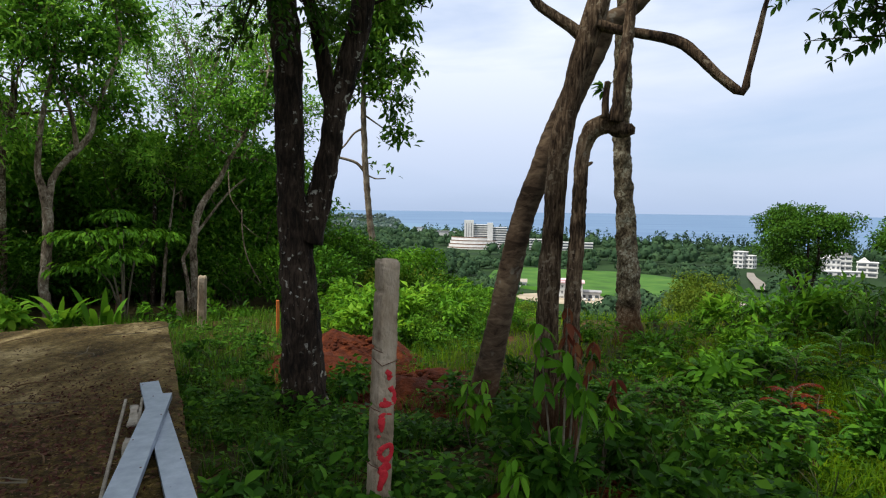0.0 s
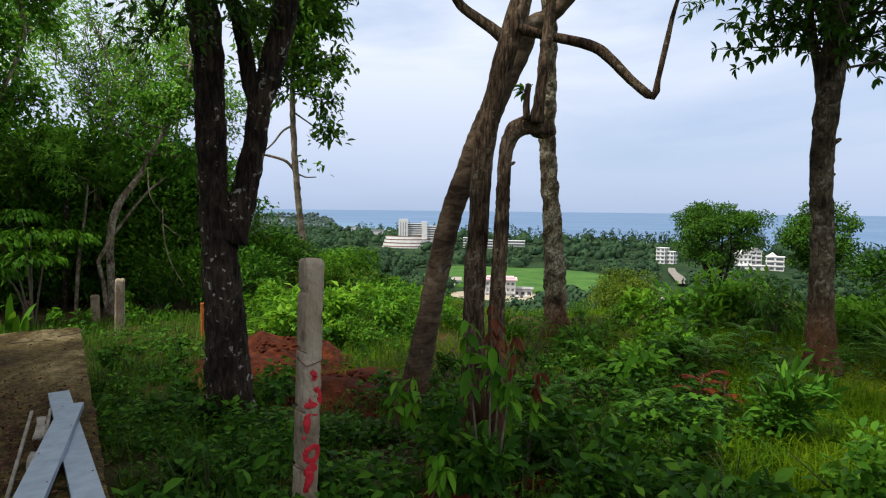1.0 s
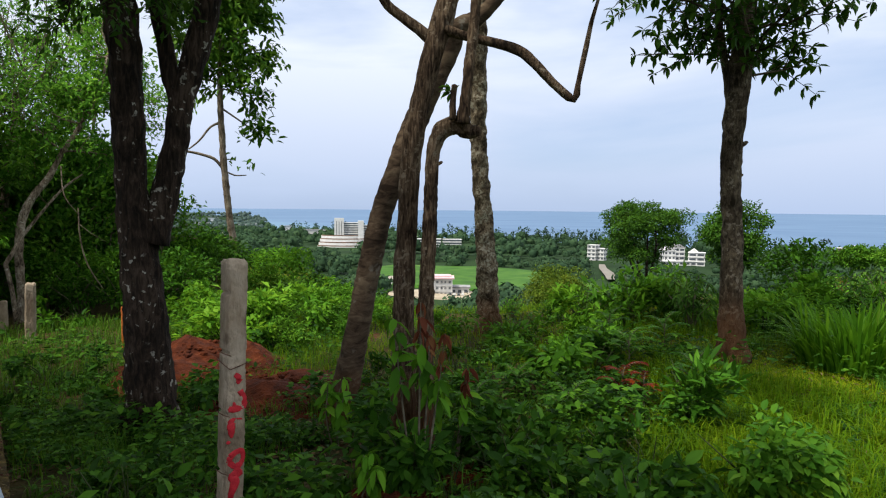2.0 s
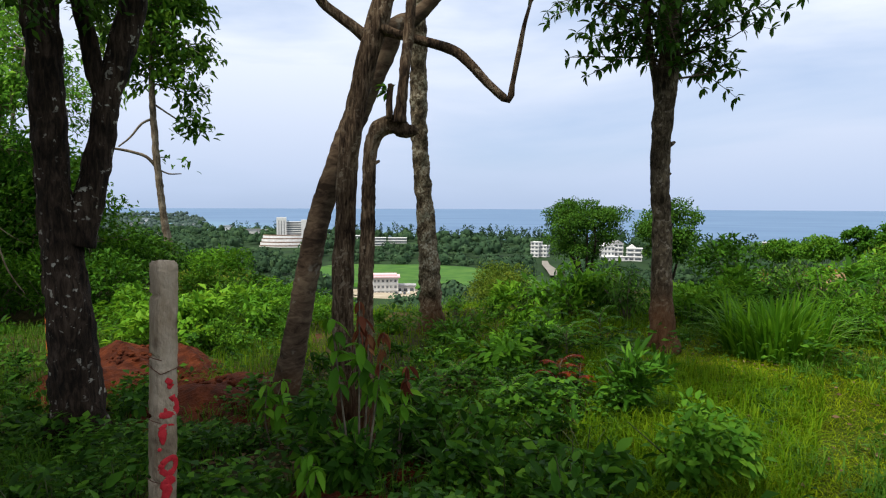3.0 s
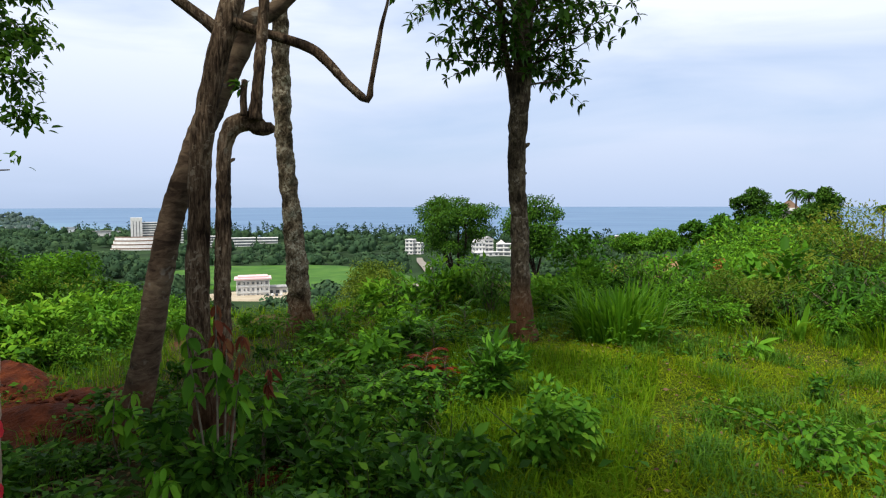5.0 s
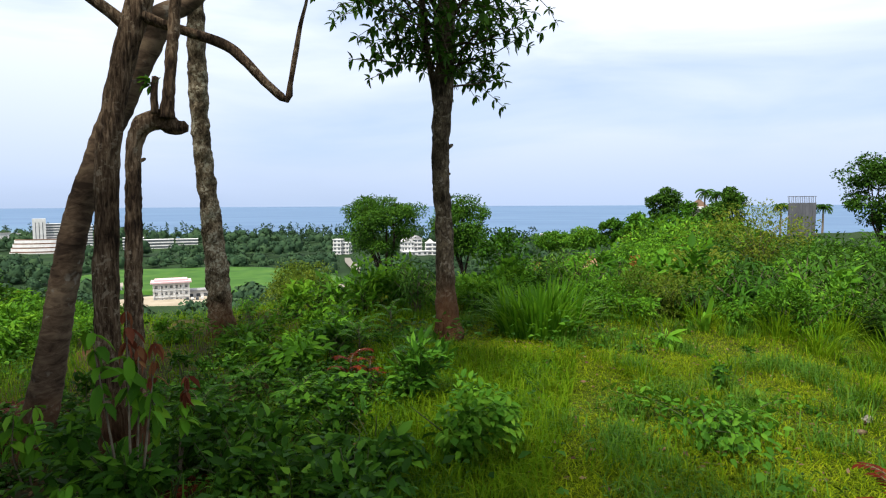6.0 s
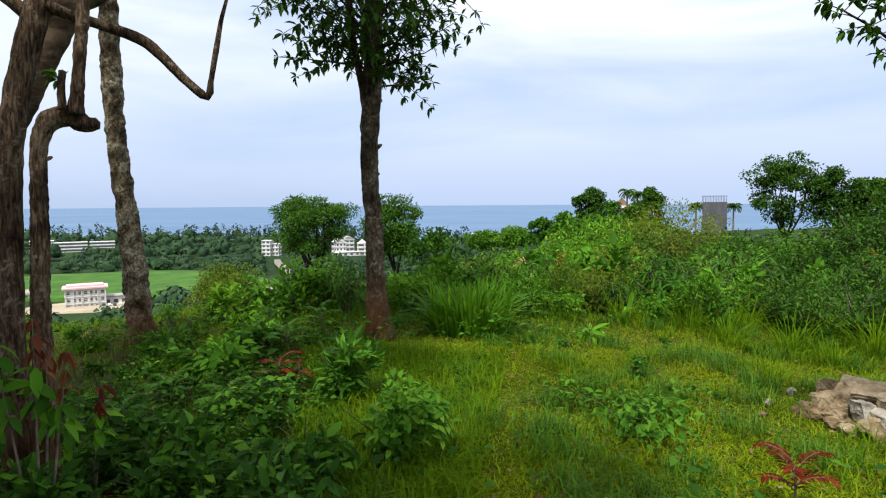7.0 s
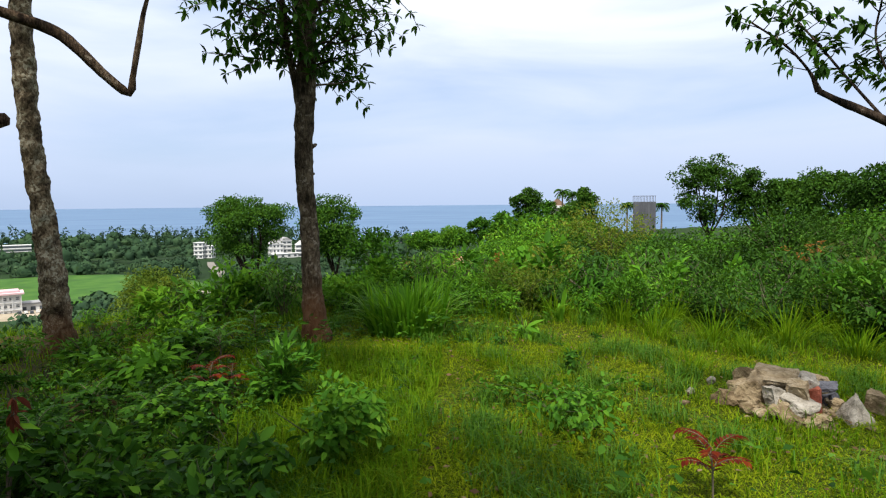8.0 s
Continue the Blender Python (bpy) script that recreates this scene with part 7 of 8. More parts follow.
bigs = [
    bush("tall_shrub", site(-8, 22), 1.75, BIG, 3200, (0.09, 0.18), LEAF_MID, "tall rounded green shrub on the slope", "shrub", 0.42, "tall shrubs", False, 18),
    bush("tall_shrub", site(-3, 19.5), 1.6, BIG, 3200, (0.085, 0.165), LEAF_BRIGHT, "tall bright green shrub on the slope", "shrub", 0.42, "tall shrubs", False, 18),
    bush("tall_shrub", site(66, 22), 1.6, BIG, 3200, (0.08, 0.155), LEAF_OLIVE, "tall olive-green shrub on the slope", "shrub", 0.38, "tall shrubs", False, 18),
    bush("tall_shrub", site(80, 20), 1.7, BIG, 3200, (0.08, 0.155), LEAF_DARK, "tall dark green shrub on the slope", "shrub", 0.42, "tall shrubs", False, 18)]
# how low the brush keeps, as a fall per metre below the eye, by bearing
BRUSH_AZ = [-16, -11, -7, -3, 2, 12, 22, 28, 31, 36, 45, 49, 52, 55, 58, 62, 66, 70, 76, 82, 90]
BRUSH_FALL = [0.05, 0.052, 0.065, 0.10, 0.13, 0.165, 0.170, 0.168, 0.165, 0.14, 0.08, 0.082, 0.085, 0.05, 0.02, 0.02, 0.042, 0.042, 0.035, 0.012, 0.0]
SMALL_TALL = [1.15, 1.0, 1.1, 0.9, 1.0]
rows = [[] for _ in kinds]
big_rows = [[] for _ in bigs]


def brush(count, az_lo, az_hi, r_lo, r_hi, s_hi, weights, extra=0.0, fill=(0.5, 0.9)):
    """Strew shrubs up to s_hi metres high under the line that the brush keeps to."""
    for _ in range(count):
        az, r = rng.uniform(az_lo, az_hi), math.sqrt(rng.uniform(r_lo ** 2, r_hi ** 2))
        x, y = at_bearing(az, r)
        room = 1.6 - r * (np.interp(az, BRUSH_AZ, BRUSH_FALL) + extra) - ground_z(x, y)
        tall = min(s_hi * rng.uniform(0.6, 1.0), room * rng.uniform(*fill))
        k = int(rng.choice(5, p=weights))
        if 45 < az < 66 and k in (0, 4) and int(r * 10) % 2:  # the near flank carries paler ones
            k = 1
        if az > 68 and r > (9.5 if az < 72 else 8.0):  # the far flank carries darker kinds
            k = (4, 4, 0, 4)[int(r * 10) % 4]
        if tall < 0.25 or math.hypot(x + 1.13, y - 6.8) < 0.9 or math.hypot(x - 2.4, y - 7.6) < 0.4 * tall + 0.4 or math.hypot(x - 4.05, y - 4.8) < 0.9 + 0.3 * tall or math.hypot(x - 5.35, y - 4.75) < 0.75:
            continue
        if tall > 1.3:
            k = (0, 1, 2, 0, 3)[k]
            big_rows[k].append((x, y, tall / BIG, rng.uniform(0, 360)))
        else:
            rows[k].append((x, y, tall / SMALL_TALL[k], rng.uniform(0, 360)))


# leafy shrubs along the crest of the slope
crest = [
    bush("crest_shrub", site(35, 8.3), 0.6, 0.8, 620, (0.08, 0.16), LEAF_MID, "bushy green shrub on the slope's crest", "shrub", 0.4, "crest shrubs", False, 13),
    bush("crest_shrub", site(27, 7.4), 0.55, 0.6, 520, (0.07, 0.14), LEAF_BRIGHT, "bright green shrub on the slope's crest", "shrub", 0.45, "crest shrubs", False, 12),
    bush("crest_shrub", site(20, 7.2), 0.6, 0.5, 640, (0.06, 0.12), LEAF_MID, "low layered green shrub on the slope's crest", "shrub", 0.4, "crest shrubs", False, 12, 0.1),
    bush("crest_shrub", site(31, 7.8), 0.5, 0.7, 420, (0.10, 0.2), LEAF_BRIGHT, "shrub with long pale green leaves on the crest", "shrub", 0.34, "crest shrubs", False, 10)]
crest_rows = [[] for _ in crest]
for k in range(150):
    az, r = rng.uniform(-10, 46), rng.uniform(6.0, 11.5)
    x, y = at_bearing(az, r)
    fall = 0.225 if r < 8.0 and -3 < az < 27 else np.interp(az, BRUSH_AZ, BRUSH_FALL) + 0.01
    room = 0.9 * (1.6 - r * fall - ground_z(x, y))
    kind = int(rng.choice(4, p=(0.18, 0.42, 0.16, 0.24)))
    sc = min(rng.uniform(0.7, 1.15), room / (0.8, 0.6, 0.5, 0.7)[kind])
    if sc < 0.45 or min(math.hypot(x + 1.13, y - 6.8), math.hypot(x + 0.18, y - 5.75), math.hypot(x - 4.05, y - 4.8)) < 0.95 or math.hypot(x - 2.4, y - 7.6) < 0.5 or math.hypot(x - 5.35, y - 4.75) < 0.7 or (az > 37 and r < 7.2) or (az < 2 and r < 7.4):
        continue
    crest_rows[kind].append((x, y, sc, rng.uniform(0, 360)))
for ob, rw in zip(crest, crest_rows):
    spread(ob, rw, "crest shrubs")
brush(22, -11, 9, 7.6, 11, 0.6, (0.4, 0.35, 0.0, 0.15, 0.1), 0.02)
brush(46, -15, 10, 10.5, 20, 3.6, (0.5, 0.25, 0.05, 0.0, 0.2), 0.0, (0.8, 1.0))
brush(30, -2, 10, 11, 17, 3.2, (0.4, 0.4, 0.05, 0.0, 0.15), 0.0, (0.85, 1.0))
brush(24, 10, 46, 11, 24, 2.6, (0.35, 0.2, 0.1, 0.1, 0.25), 0.01, (0.4, 0.72))
brush(66, 44, 94, 8.0, 13, 0.95, (0.30, 0.36, 0.06, 0.2, 0.08), 0.045)
brush(26, 41, 55, 8.0, 15, 1.1, (0.2, 0.7, 0.0, 0.1, 0.0), 0.02, (0.6, 0.85))
brush(150, 40, 94, 12.5, 48, 2.9, (0.40, 0.16, 0.12, 0.08, 0.24), 0.0, (0.35, 0.85))
brush(50, 40, 94, 13, 40, 3.4, (0.32, 0.26, 0.1, 0.0, 0.32), 0.0, (0.85, 1.02))
brush(60, 54.5, 66, 36, 64, 4.6, (0.34, 0.02, 0.08, 0.0, 0.56), 0.0, (0.85, 1.05))
far_brush = []
for ob, rw in zip(kinds, rows):
    spread(ob, rw, "hill shrubs")
for ob, rw, leaf_kind in zip(bigs, big_rows, "mbod"):
    spread(ob, [q for q in rw if math.hypot(q[0], q[1]) < 13.5], "tall shrubs")
    mass = [c for c in ob.children if c.name.startswith("leaf_mass")][0].data
    V = np.empty(len(mass.vertices) * 3, np.float32)
    mass.vertices.foreach_get("co", V)
    V = V.reshape(-1, 4, 3)
    for x, y, sc, turn in rw:
        r = math.hypot(x, y)
        if r >= 13.5:
            thin = 3 if r < 19 else 5 if r < 28 else 12
            W = V[::thin]
            mid = W.mean(1, keepdims=True)
            W = mid + (W - mid) * {3: 1.3, 5: 1.65, 12: 2.5}[thin]
            c, w = math.cos(radians(turn)), math.sin(radians(turn))
            Q = W.reshape(-1, 3) @ np.array([[c, w, 0], [-w, c, 0], [0, 0, 1]]) * sc + np.array([x, y, ground_z(x, y) - 0.05])
            far_brush.append((leaf_kind, (Q, np.arange(len(Q)).reshape(-1, 4))))
for kind_key, mat, words in (("m", LEAF_MID, "green scrub covering the far slope"), ("b", LEAF_BRIGHT, "bright green scrub covering the far slope"), ("o", LEAF_OLIVE, "olive scrub covering the far slope"), ("d", LEAF_DARK, "dark green scrub covering the far slope")):
    tagged(part("hillside_scrub", join([q for k, q in far_brush if k == kind_key]), mat), words, "scrub", "", "stuff")

for az, r, s in ((56.3, 14, 0.75), (57.5, 12.5, 0.55), (63.8, 11.0, 0.45), (80, 16, 1.1), (83, 14, 0.9), (47.5, 15, 0.5), (51.7, 15, 0.8), (52.6, 14.5, 0.6)):
    bush("young_shrub", site(az, r), 0.5 * s, 1.0 * s, 130, (0.07, 0.13), LEAF_ORANGE, "shrub with orange-brown young leaves on the hillside", "shrub", 0.4, "young-leaved shrubs")

# ---- the wood beside the slab ----
rng = np.random.default_rng(110)
wood = [
    clump_tree("forest_tree", site(-40, 15), 8.6, 2.6, 2.7, LEAF_FOREST, BARK_PALE, "tall forest tree with layered leaf pads", 28, 160, (0.07, 0.14), "forest trees", 0.12, 0.2, 0.25, 0.45),
    clump_tree("forest_tree", site(-30.5, 19), 8.6, 3.4, 2.6, LEAF_FOREST, BARK_PALE, "leafy forest tree with mixed green foliage", 24, 170, (0.08, 0.16), "forest trees", 0.10, 0.2, 0.25, 0.45),
    wild_tree("forest_tree", site(-17, 15), 3.3, 0.08, 0.05, 2.0, LEAF_MID, BARK_PALE, "low spreading forest tree with dark foliage", 15, 6, (0.10, 0.18), "forest trees")]
# the copy at bearing -58 is unseen, added to shade the slab's far end
for ob, rw in zip(wood, (
        [(-48, 12, 1.0), (-58, 8.6, 0.9), (-60, 14, 1.0)],
        [(-19.0, 18.5, 0.85)],
        [(-39, 14, 1.15), (-30, 13.8, 0.9), (-22, 13.8, 1.05), (-15.5, 14, 0.8), (-34.5, 13.5, 0.95), (-26, 13.6, 0.9), (-18, 13.4, 0.85), (-37, 17, 1.2), (-30, 17.0, 1.1), (-24.5, 17.0, 1.2), (-19, 17.5, 1.05), (-43, 16, 1.2), (-33, 15.5, 1.15), (-27, 15.5, 1.1)])):
    spread(ob, [(*at_bearing(a, r), s, rng.uniform(0, 360)) for a, r, s in rw], "forest trees")
under = bush("forest_shrub", site(-30, 12.6), 0.9, 1.3, 1900, (0.06, 0.12), LEAF_MID, "dark leafy shrub in the shade of the wood", "shrub", 0.42, "wood edge shrubs", False, 12)
spread(under, [(*at_bearing(a, r), s, rng.uniform(0, 360)) for a, r, s in (
    (-37, 11.8, 0.9), (-34.5, 12.4, 1.1), (-27, 12.6, 1.0), (-24.5, 12.6, 1.0), (-21.5, 12.2, 1.0), (-19.0, 11.6, 0.9), (-15.5, 11, 0.9), (-12.5, 12, 0.75), (-40, 12, 1.2), (-31, 14, 1.4), (-18, 13, 1.3), (-10, 13, 0.6), (-43, 11.5, 1.2), (-20.3, 13.0, 1.5), (-23.2, 13.2, 1.5))], "wood edge shrubs")
bush("broadleaf_shrub", (-6.1, 8.2, ground_z(-6.1, 8.2)), 0.5, 0.45, 260, (0.10, 0.18), LEAF_BRIGHT, "broad-leaved plant at the wood's edge", "shrub", 0.6, "", True)
for a, r, s in ((-25.2, 10.0, 0.5), (-21.5, 10.2, 0.45), (-19.0, 10.4, 0.4), (-32.5, 10.1, 0.45)):
    bush("wood_edge_plant", site(a, r), 0.35, s, 150, (0.07, 0.14), LEAF_BRIGHT, "bright leafy plant at the foot of the wood", "plant", 0.45, "wood edge plants", True, 6)


def tiered_shrub(at, tiers, leaf, label):
    """A shrub that holds its leaves in flat drooping tiers: (x, y, z, reach) from its foot."""
    ob = thing("layered_shrub", at, label, "shrub")
    tb = [tube(smooth_path([(0, 0, -0.1, 0.02), (x * 0.4, y * 0.4, z * 0.7, 0.013), (x, y, z, 0.005)], 0.15), 5, cap=False) for x, y, z, _ in tiers]
    part("stalk", join(tb), TWIG, ob)
    for x, y, z, reach in tiers:
        n = int(420 * reach)
        a, q = rng.uniform(0, 6.283, n), np.sqrt(rng.uniform(0, 1, n))
        rim = reach * (1 + 0.25 * np.sin(3 * a + x * 9)) * q
        out = np.stack([np.cos(a), np.sin(a), -0.35 - 0.5 * q], -1)
        P = np.stack([x + rim * np.cos(a), y + 0.7 * rim * np.sin(a), z - 0.10 * q ** 2 + rng.normal(size=n) * 0.03], -1)
        L = rng.uniform(0.08, 0.15, n)
        foliage("leaf_tier", leaves(P, out + rng.normal(size=(n, 3)) * 0.3, np.array([0, 0, 1.0]) + 0.25 * rng.normal(size=(n, 3)), L, L * 0.42), leaf, ob)
    return ob


tier_foot = Vector((-5.1, 9.35, ground_z(-5.1, 9.35)))
tiered_shrub(tuple(tier_foot), [(x - tier_foot.x, y - tier_foot.y, z - tier_foot.z, reach) for x, y, z, reach in (
    (-5.45, 8.95, 1.18, 0.55), (-5.05, 9.3, 1.22, 0.5), (-4.72, 9.6, 1.20, 0.45), (-4.97, 9.0, 0.90, 0.42), (-5.5, 9.0, 0.70, 0.45), (-5.3, 9.5, 1.5, 0.4))], LEAF_BRIGHT, "bright green shrub with leaves in flat tiers")

# two unseen trees behind the path, added to shade the slab and undergrowth
rng = np.random.default_rng(111)
wild_tree("shade_tree", (-3.7, 0.3, ground_z(-3.7, 0.3)), 8.0, 0.12, 0.55, 2.6, LEAF_MID, BARK_DARK, "unseen slim tree with a leafy crown, added to shade the undergrowth", 24, 5, (0.22, 0.38))
wild_tree("shade_tree", (-5.0, 1.2, ground_z(-5.0, 1.2)), 8.0, 0.17, 0.55, 3.8, LEAF_MID, BARK_DARK, "unseen tall broad-crowned tree, added to shade the slab", 34, 8, (0.24, 0.40))

# ---- trees along the ridge and on the slope ----
rng = np.random.default_rng(112)
def slope_tree(name, az, r, top, low, reach, leaf, label, group, **more):
    """A tree whose crown spans the heights low to top (metres above the hilltop)."""
    x, y, z = site(az, r, -0.3)
    return clump_tree(name, (x, y, z), top - z, low - z, reach, leaf, BARK_DARK, label, group=group, **more)


slope_tree("round_tree", 31.7, 38, 2.5, -2.1, 3.1, LEAF_TREE, "round-crowned green tree standing on the slope", "slope trees", pads=50, per=330, size=(0.11, 0.2), trunk_r=0.24, fork=0.14, pad=0.27, flat=0.62)
slope_tree("round_tree", 39.2, 44, 2.2, -2.4, 2.7, LEAF_TREE, "dense round green tree on the slope", "slope trees", pads=40, per=230, size=(0.16, 0.27), trunk_r=0.2, fork=0.12, pad=0.3, flat=0.7)
for az, r, top, reach, leaf, words in ((-10.0, 16, 0.95, 1.35, LEAF_TREE, "dark rounded bushy tree on the slope"), (-2.6, 18, 0.5, 1.5, LEAF_BRIGHT, "bright rounded bushy tree on the slope"), (-6.0, 21, 0.2, 1.5, LEAF_MID, "rounded green bushy tree on the slope"), (1.6, 17, -0.45, 1.2, LEAF_BRIGHT, "low bright bushy tree on the slope")):
    slope_tree("bushy_tree", az, r, top, top - 2.4, reach, leaf, words, "bushy trees", pads=40, per=150, size=(0.09, 0.17), trunk_r=0.08, fork=0.1, pad=0.3, flat=0.8)
slope_tree("olive_tree", 23.7, 26, -0.95, -3.1, 1.7, LEAF_OLIVE, "olive-brown leafy tree below the slope's edge", "slope trees", pads=30, per=260, size=(0.09, 0.16), trunk_r=0.1, fork=0.1, pad=0.36, flat=0.8)
slope_tree("ridge_tree", 57.7, 66, 3.3, -1.4, 1.9, LEAF_DARK, "dark round tree on the ridge", "ridge trees", pads=48, per=110, size=(0.2, 0.34), trunk_r=0.14, pad=0.27)
slope_tree("ridge_tree", 63.1, 72, 3.25, -1.2, 1.75, LEAF_DARK, "dark tree on the ridge", "ridge trees", pads=46, per=110, size=(0.22, 0.36), trunk_r=0.14, pad=0.27)
slope_tree("ridge_tree", 59.9, 58, 1.9, -2.2, 1.5, LEAF_MID, "leafy green tree on the ridge", "ridge trees", pads=24, per=150, size=(0.2, 0.34), pad=0.38, flat=0.8)
slope_tree("ridge_tree", 61.8, 60, 1.4, -2.2, 1.4, LEAF_DARK, "low dark tree on the ridge", "ridge trees", pads=22, per=150, size=(0.2, 0.34), pad=0.38, flat=0.8)
slope_tree("ridge_tree", 74.0, 42, 4.6, -0.4, 2.2, LEAF_DARK, "tall dark tree with an open tiered crown on the ridge", "ridge trees", pads=58, per=120, size=(0.14, 0.25), trunk_r=0.15, fork=0.2, pad=0.24, flat=0.65)
slope_tree("ridge_tree", 77.6, 43, 3.7, 0.0, 1.6, LEAF_DARK, "dark bushy tree on the ridge", "ridge trees", pads=30, per=180, size=(0.15, 0.26), pad=0.33, flat=0.7)
for az, r, top, low, reach in ((80.2, 44, 2.9, -0.6, 2.0), (83.0, 42, 3.5, -0.6, 2.8), (87.0, 40, 3.7, -0.6, 3.0), (91.5, 38, 4.1, -0.6, 3.2)):
    slope_tree("ridge_tree", az, r, top, low, reach, LEAF_DARK, "dense dark green tree on the ridge", "ridge trees", pads=44, per=150, size=(0.16, 0.28), pad=0.27, top_heavy=0.5)
for az, r, top, low, reach in ((47.9, 62, -1.2, -3.4, 1.9), (50.6, 60, -0.7, -3.2, 2.0), (53.5, 58, 0.1, -2.6, 1.4), (55.6, 50, 0.9, -2.6, 1.9)):
    slope_tree("ridge_tree", az, r, top, low, reach, LEAF_MID, "small bushy green tree on the ridge", "ridge trees", pads=30, per=110, size=(0.2, 0.34), trunk_r=0.1, pad=0.28, flat=0.7)


def palm(at, tall, label):
    ob = thing("palm_tree", at, label, "palm", "palms on the ridge")
    part("trunk", tube(smooth_path([(0, 0, -0.2, 0.16), (0.1, 0, tall * 0.5, 0.12), (0.2, 0.05, tall, 0.1)], 0.3), 10, rings=0.1), BARK_PALE, ob, "", True)
    P, D, N, L = [], [], [], []
    for k in range(30):
        a = 2.4 * k
        q, d = np.array([0.2, 0.05, tall]), unit(np.array([math.cos(a), math.sin(a), rng.uniform(-0.2, 1.6)]))
        for s in range(9):
            q = q + d * 0.145
            d = unit(d + np.array([0, 0, -0.22]))
            side = unit(np.cross(d, [0, 0, 1]))
            for e in (-1, 1):
                P.append(q)
                D.append(side * e + d * 0.7 + [0, 0, -0.4])
                N.append((0, 0, 1))
                L.append(0.36 * (1 - 0.05 * s))
    foliage("frond_mass", leaves(P, np.array(D), np.array(N, float), np.array(L), 0.14), LEAF_DARK, ob)
    return ob


for az, r, top, words in ((61.0, 84, 3.0, "palm tree behind the ridge trees"), (61.9, 88, 2.7, "palm tree behind the ridge trees"), (66.9, 92, 1.1, "palm tree beside the unfinished tower"), (69.9, 92, 1.0, "palm tree beside the unfinished tower")):
    palm(site(az, r), top - site(az, r)[2], words)

# plants that stand out of the hillside brush
rng = np.random.default_rng(113)
big_leaf = bush("big_leaf_shrub", site(61.2, 9.8), 0.55, 1.0, 150, (0.14, 0.26), LEAF_BRIGHT, "shrub with large pale green leaves in the brush", "shrub", 0.5, "big-leaved shrubs", True, 7, 0.1)
spread(big_leaf, [(*at_bearing(a, q), sc, rng.uniform(0, 360)) for a, q, sc in ((57.0, 9.6, 0.6), (72, 9.8, 0.8), (53, 11.5, 0.8), (77.5, 11.5, 0.7))], "big-leaved shrubs")
fern = bush("feathery_shrub", site(66.6, 9.0), 0.75, 0.95, 1000, (0.05, 0.11), LEAF_MID, "green fine-leaved shrub at the lawn's edge", "shrub", 0.3, "feathery shrubs", False, 16, 0.0)
spread(fern, [(*at_bearing(a, q), sc, rng.uniform(0, 360)) for a, q, sc in ((60.5, 9.0, 0.7), (74.5, 9.2, 0.9), (81, 8.8, 0.85), (88, 9.0, 1.0), (51, 9.2, 0.75), (70, 11, 1.2))], "feathery shrubs")
for a, q, tall, many in ((57, 7.9, 0.42, 90), (63, 8.3, 0.5, 110), (69, 7.8, 0.55, 120), (73, 8.4, 0.6, 130), (79, 8.0, 0.6, 130), (85, 8.2, 0.6, 120), (52, 7.6, 0.4, 80), (48.5, 7.0, 0.35, 70), (66, 6.2, 0.25, 60), (76, 6.0, 0.3, 70), (67.5, 3.0, 0.16, 90), (65, 4.3, 0.2, 110), (59, 5.6, 0.25, 90), (72, 7.3, 0.45, 110), (77, 7.3, 0.5, 120), (82.5, 7.5, 0.6, 140), (87.5, 7.5, 0.55, 130), (80, 7.0, 0.35, 90)):
    blade_clump("grass_clump", site(a, q), 0.35, tall, many, 0.011, GRASS_TALL, "clump of tall fine grass at the lawn's edge")


def umbrella_shrub(at, tall, stems, size, leaf, label):
    """A shrub of leaning stems, each topped by stars of long drooping leaves."""
    ob = thing("long_leaf_shrub", at, label, "shrub", "long-leaved shrubs")
    tb, pts, axes = [], [], []
    for k in range(stems):
        a, q = 2.4 * k + rng.uniform(0, 0.8), math.sqrt((k + 0.5) / stems)
        top = np.array([math.cos(a) * 0.55 * tall * q, math.sin(a) * 0.55 * tall * q, tall * (1.0 - 0.4 * q * q) * rng.uniform(0.8, 1.0)])
        path = smooth_path([(0, 0, -0.05, 0.012), (*(top * [0.4, 0.4, 0.6]), 0.008), (*top, 0.004)], tall / 7)
        tb.append(tube(path, 5, cap=False))
        for j in range(len(path) // 2, len(path)):
            pts.append(path[j, :3])
            axes.append(path[j, :3] - path[j - 1, :3])
    part("stalk", join(tb), TWIG, ob)
    foliage("leaf_mass", whorls(pts, axes, 7, size, 0.27, 0.9), leaf, ob)
    return ob


longs = [umbrella_shrub(site(66.5, 8.9), 0.9, 18, (0.10, 0.19), LEAF_MID, "shrub with stars of long green leaves"),
         umbrella_shrub(site(52.0, 9.4), 0.85, 16, (0.09, 0.16), LEAF_BRIGHT, "bright shrub with stars of long leaves"),
         umbrella_shrub(site(73.0, 10.5), 1.1, 16, (0.12, 0.22), LEAF_DARK, "dark shrub with stars of long leaves")]
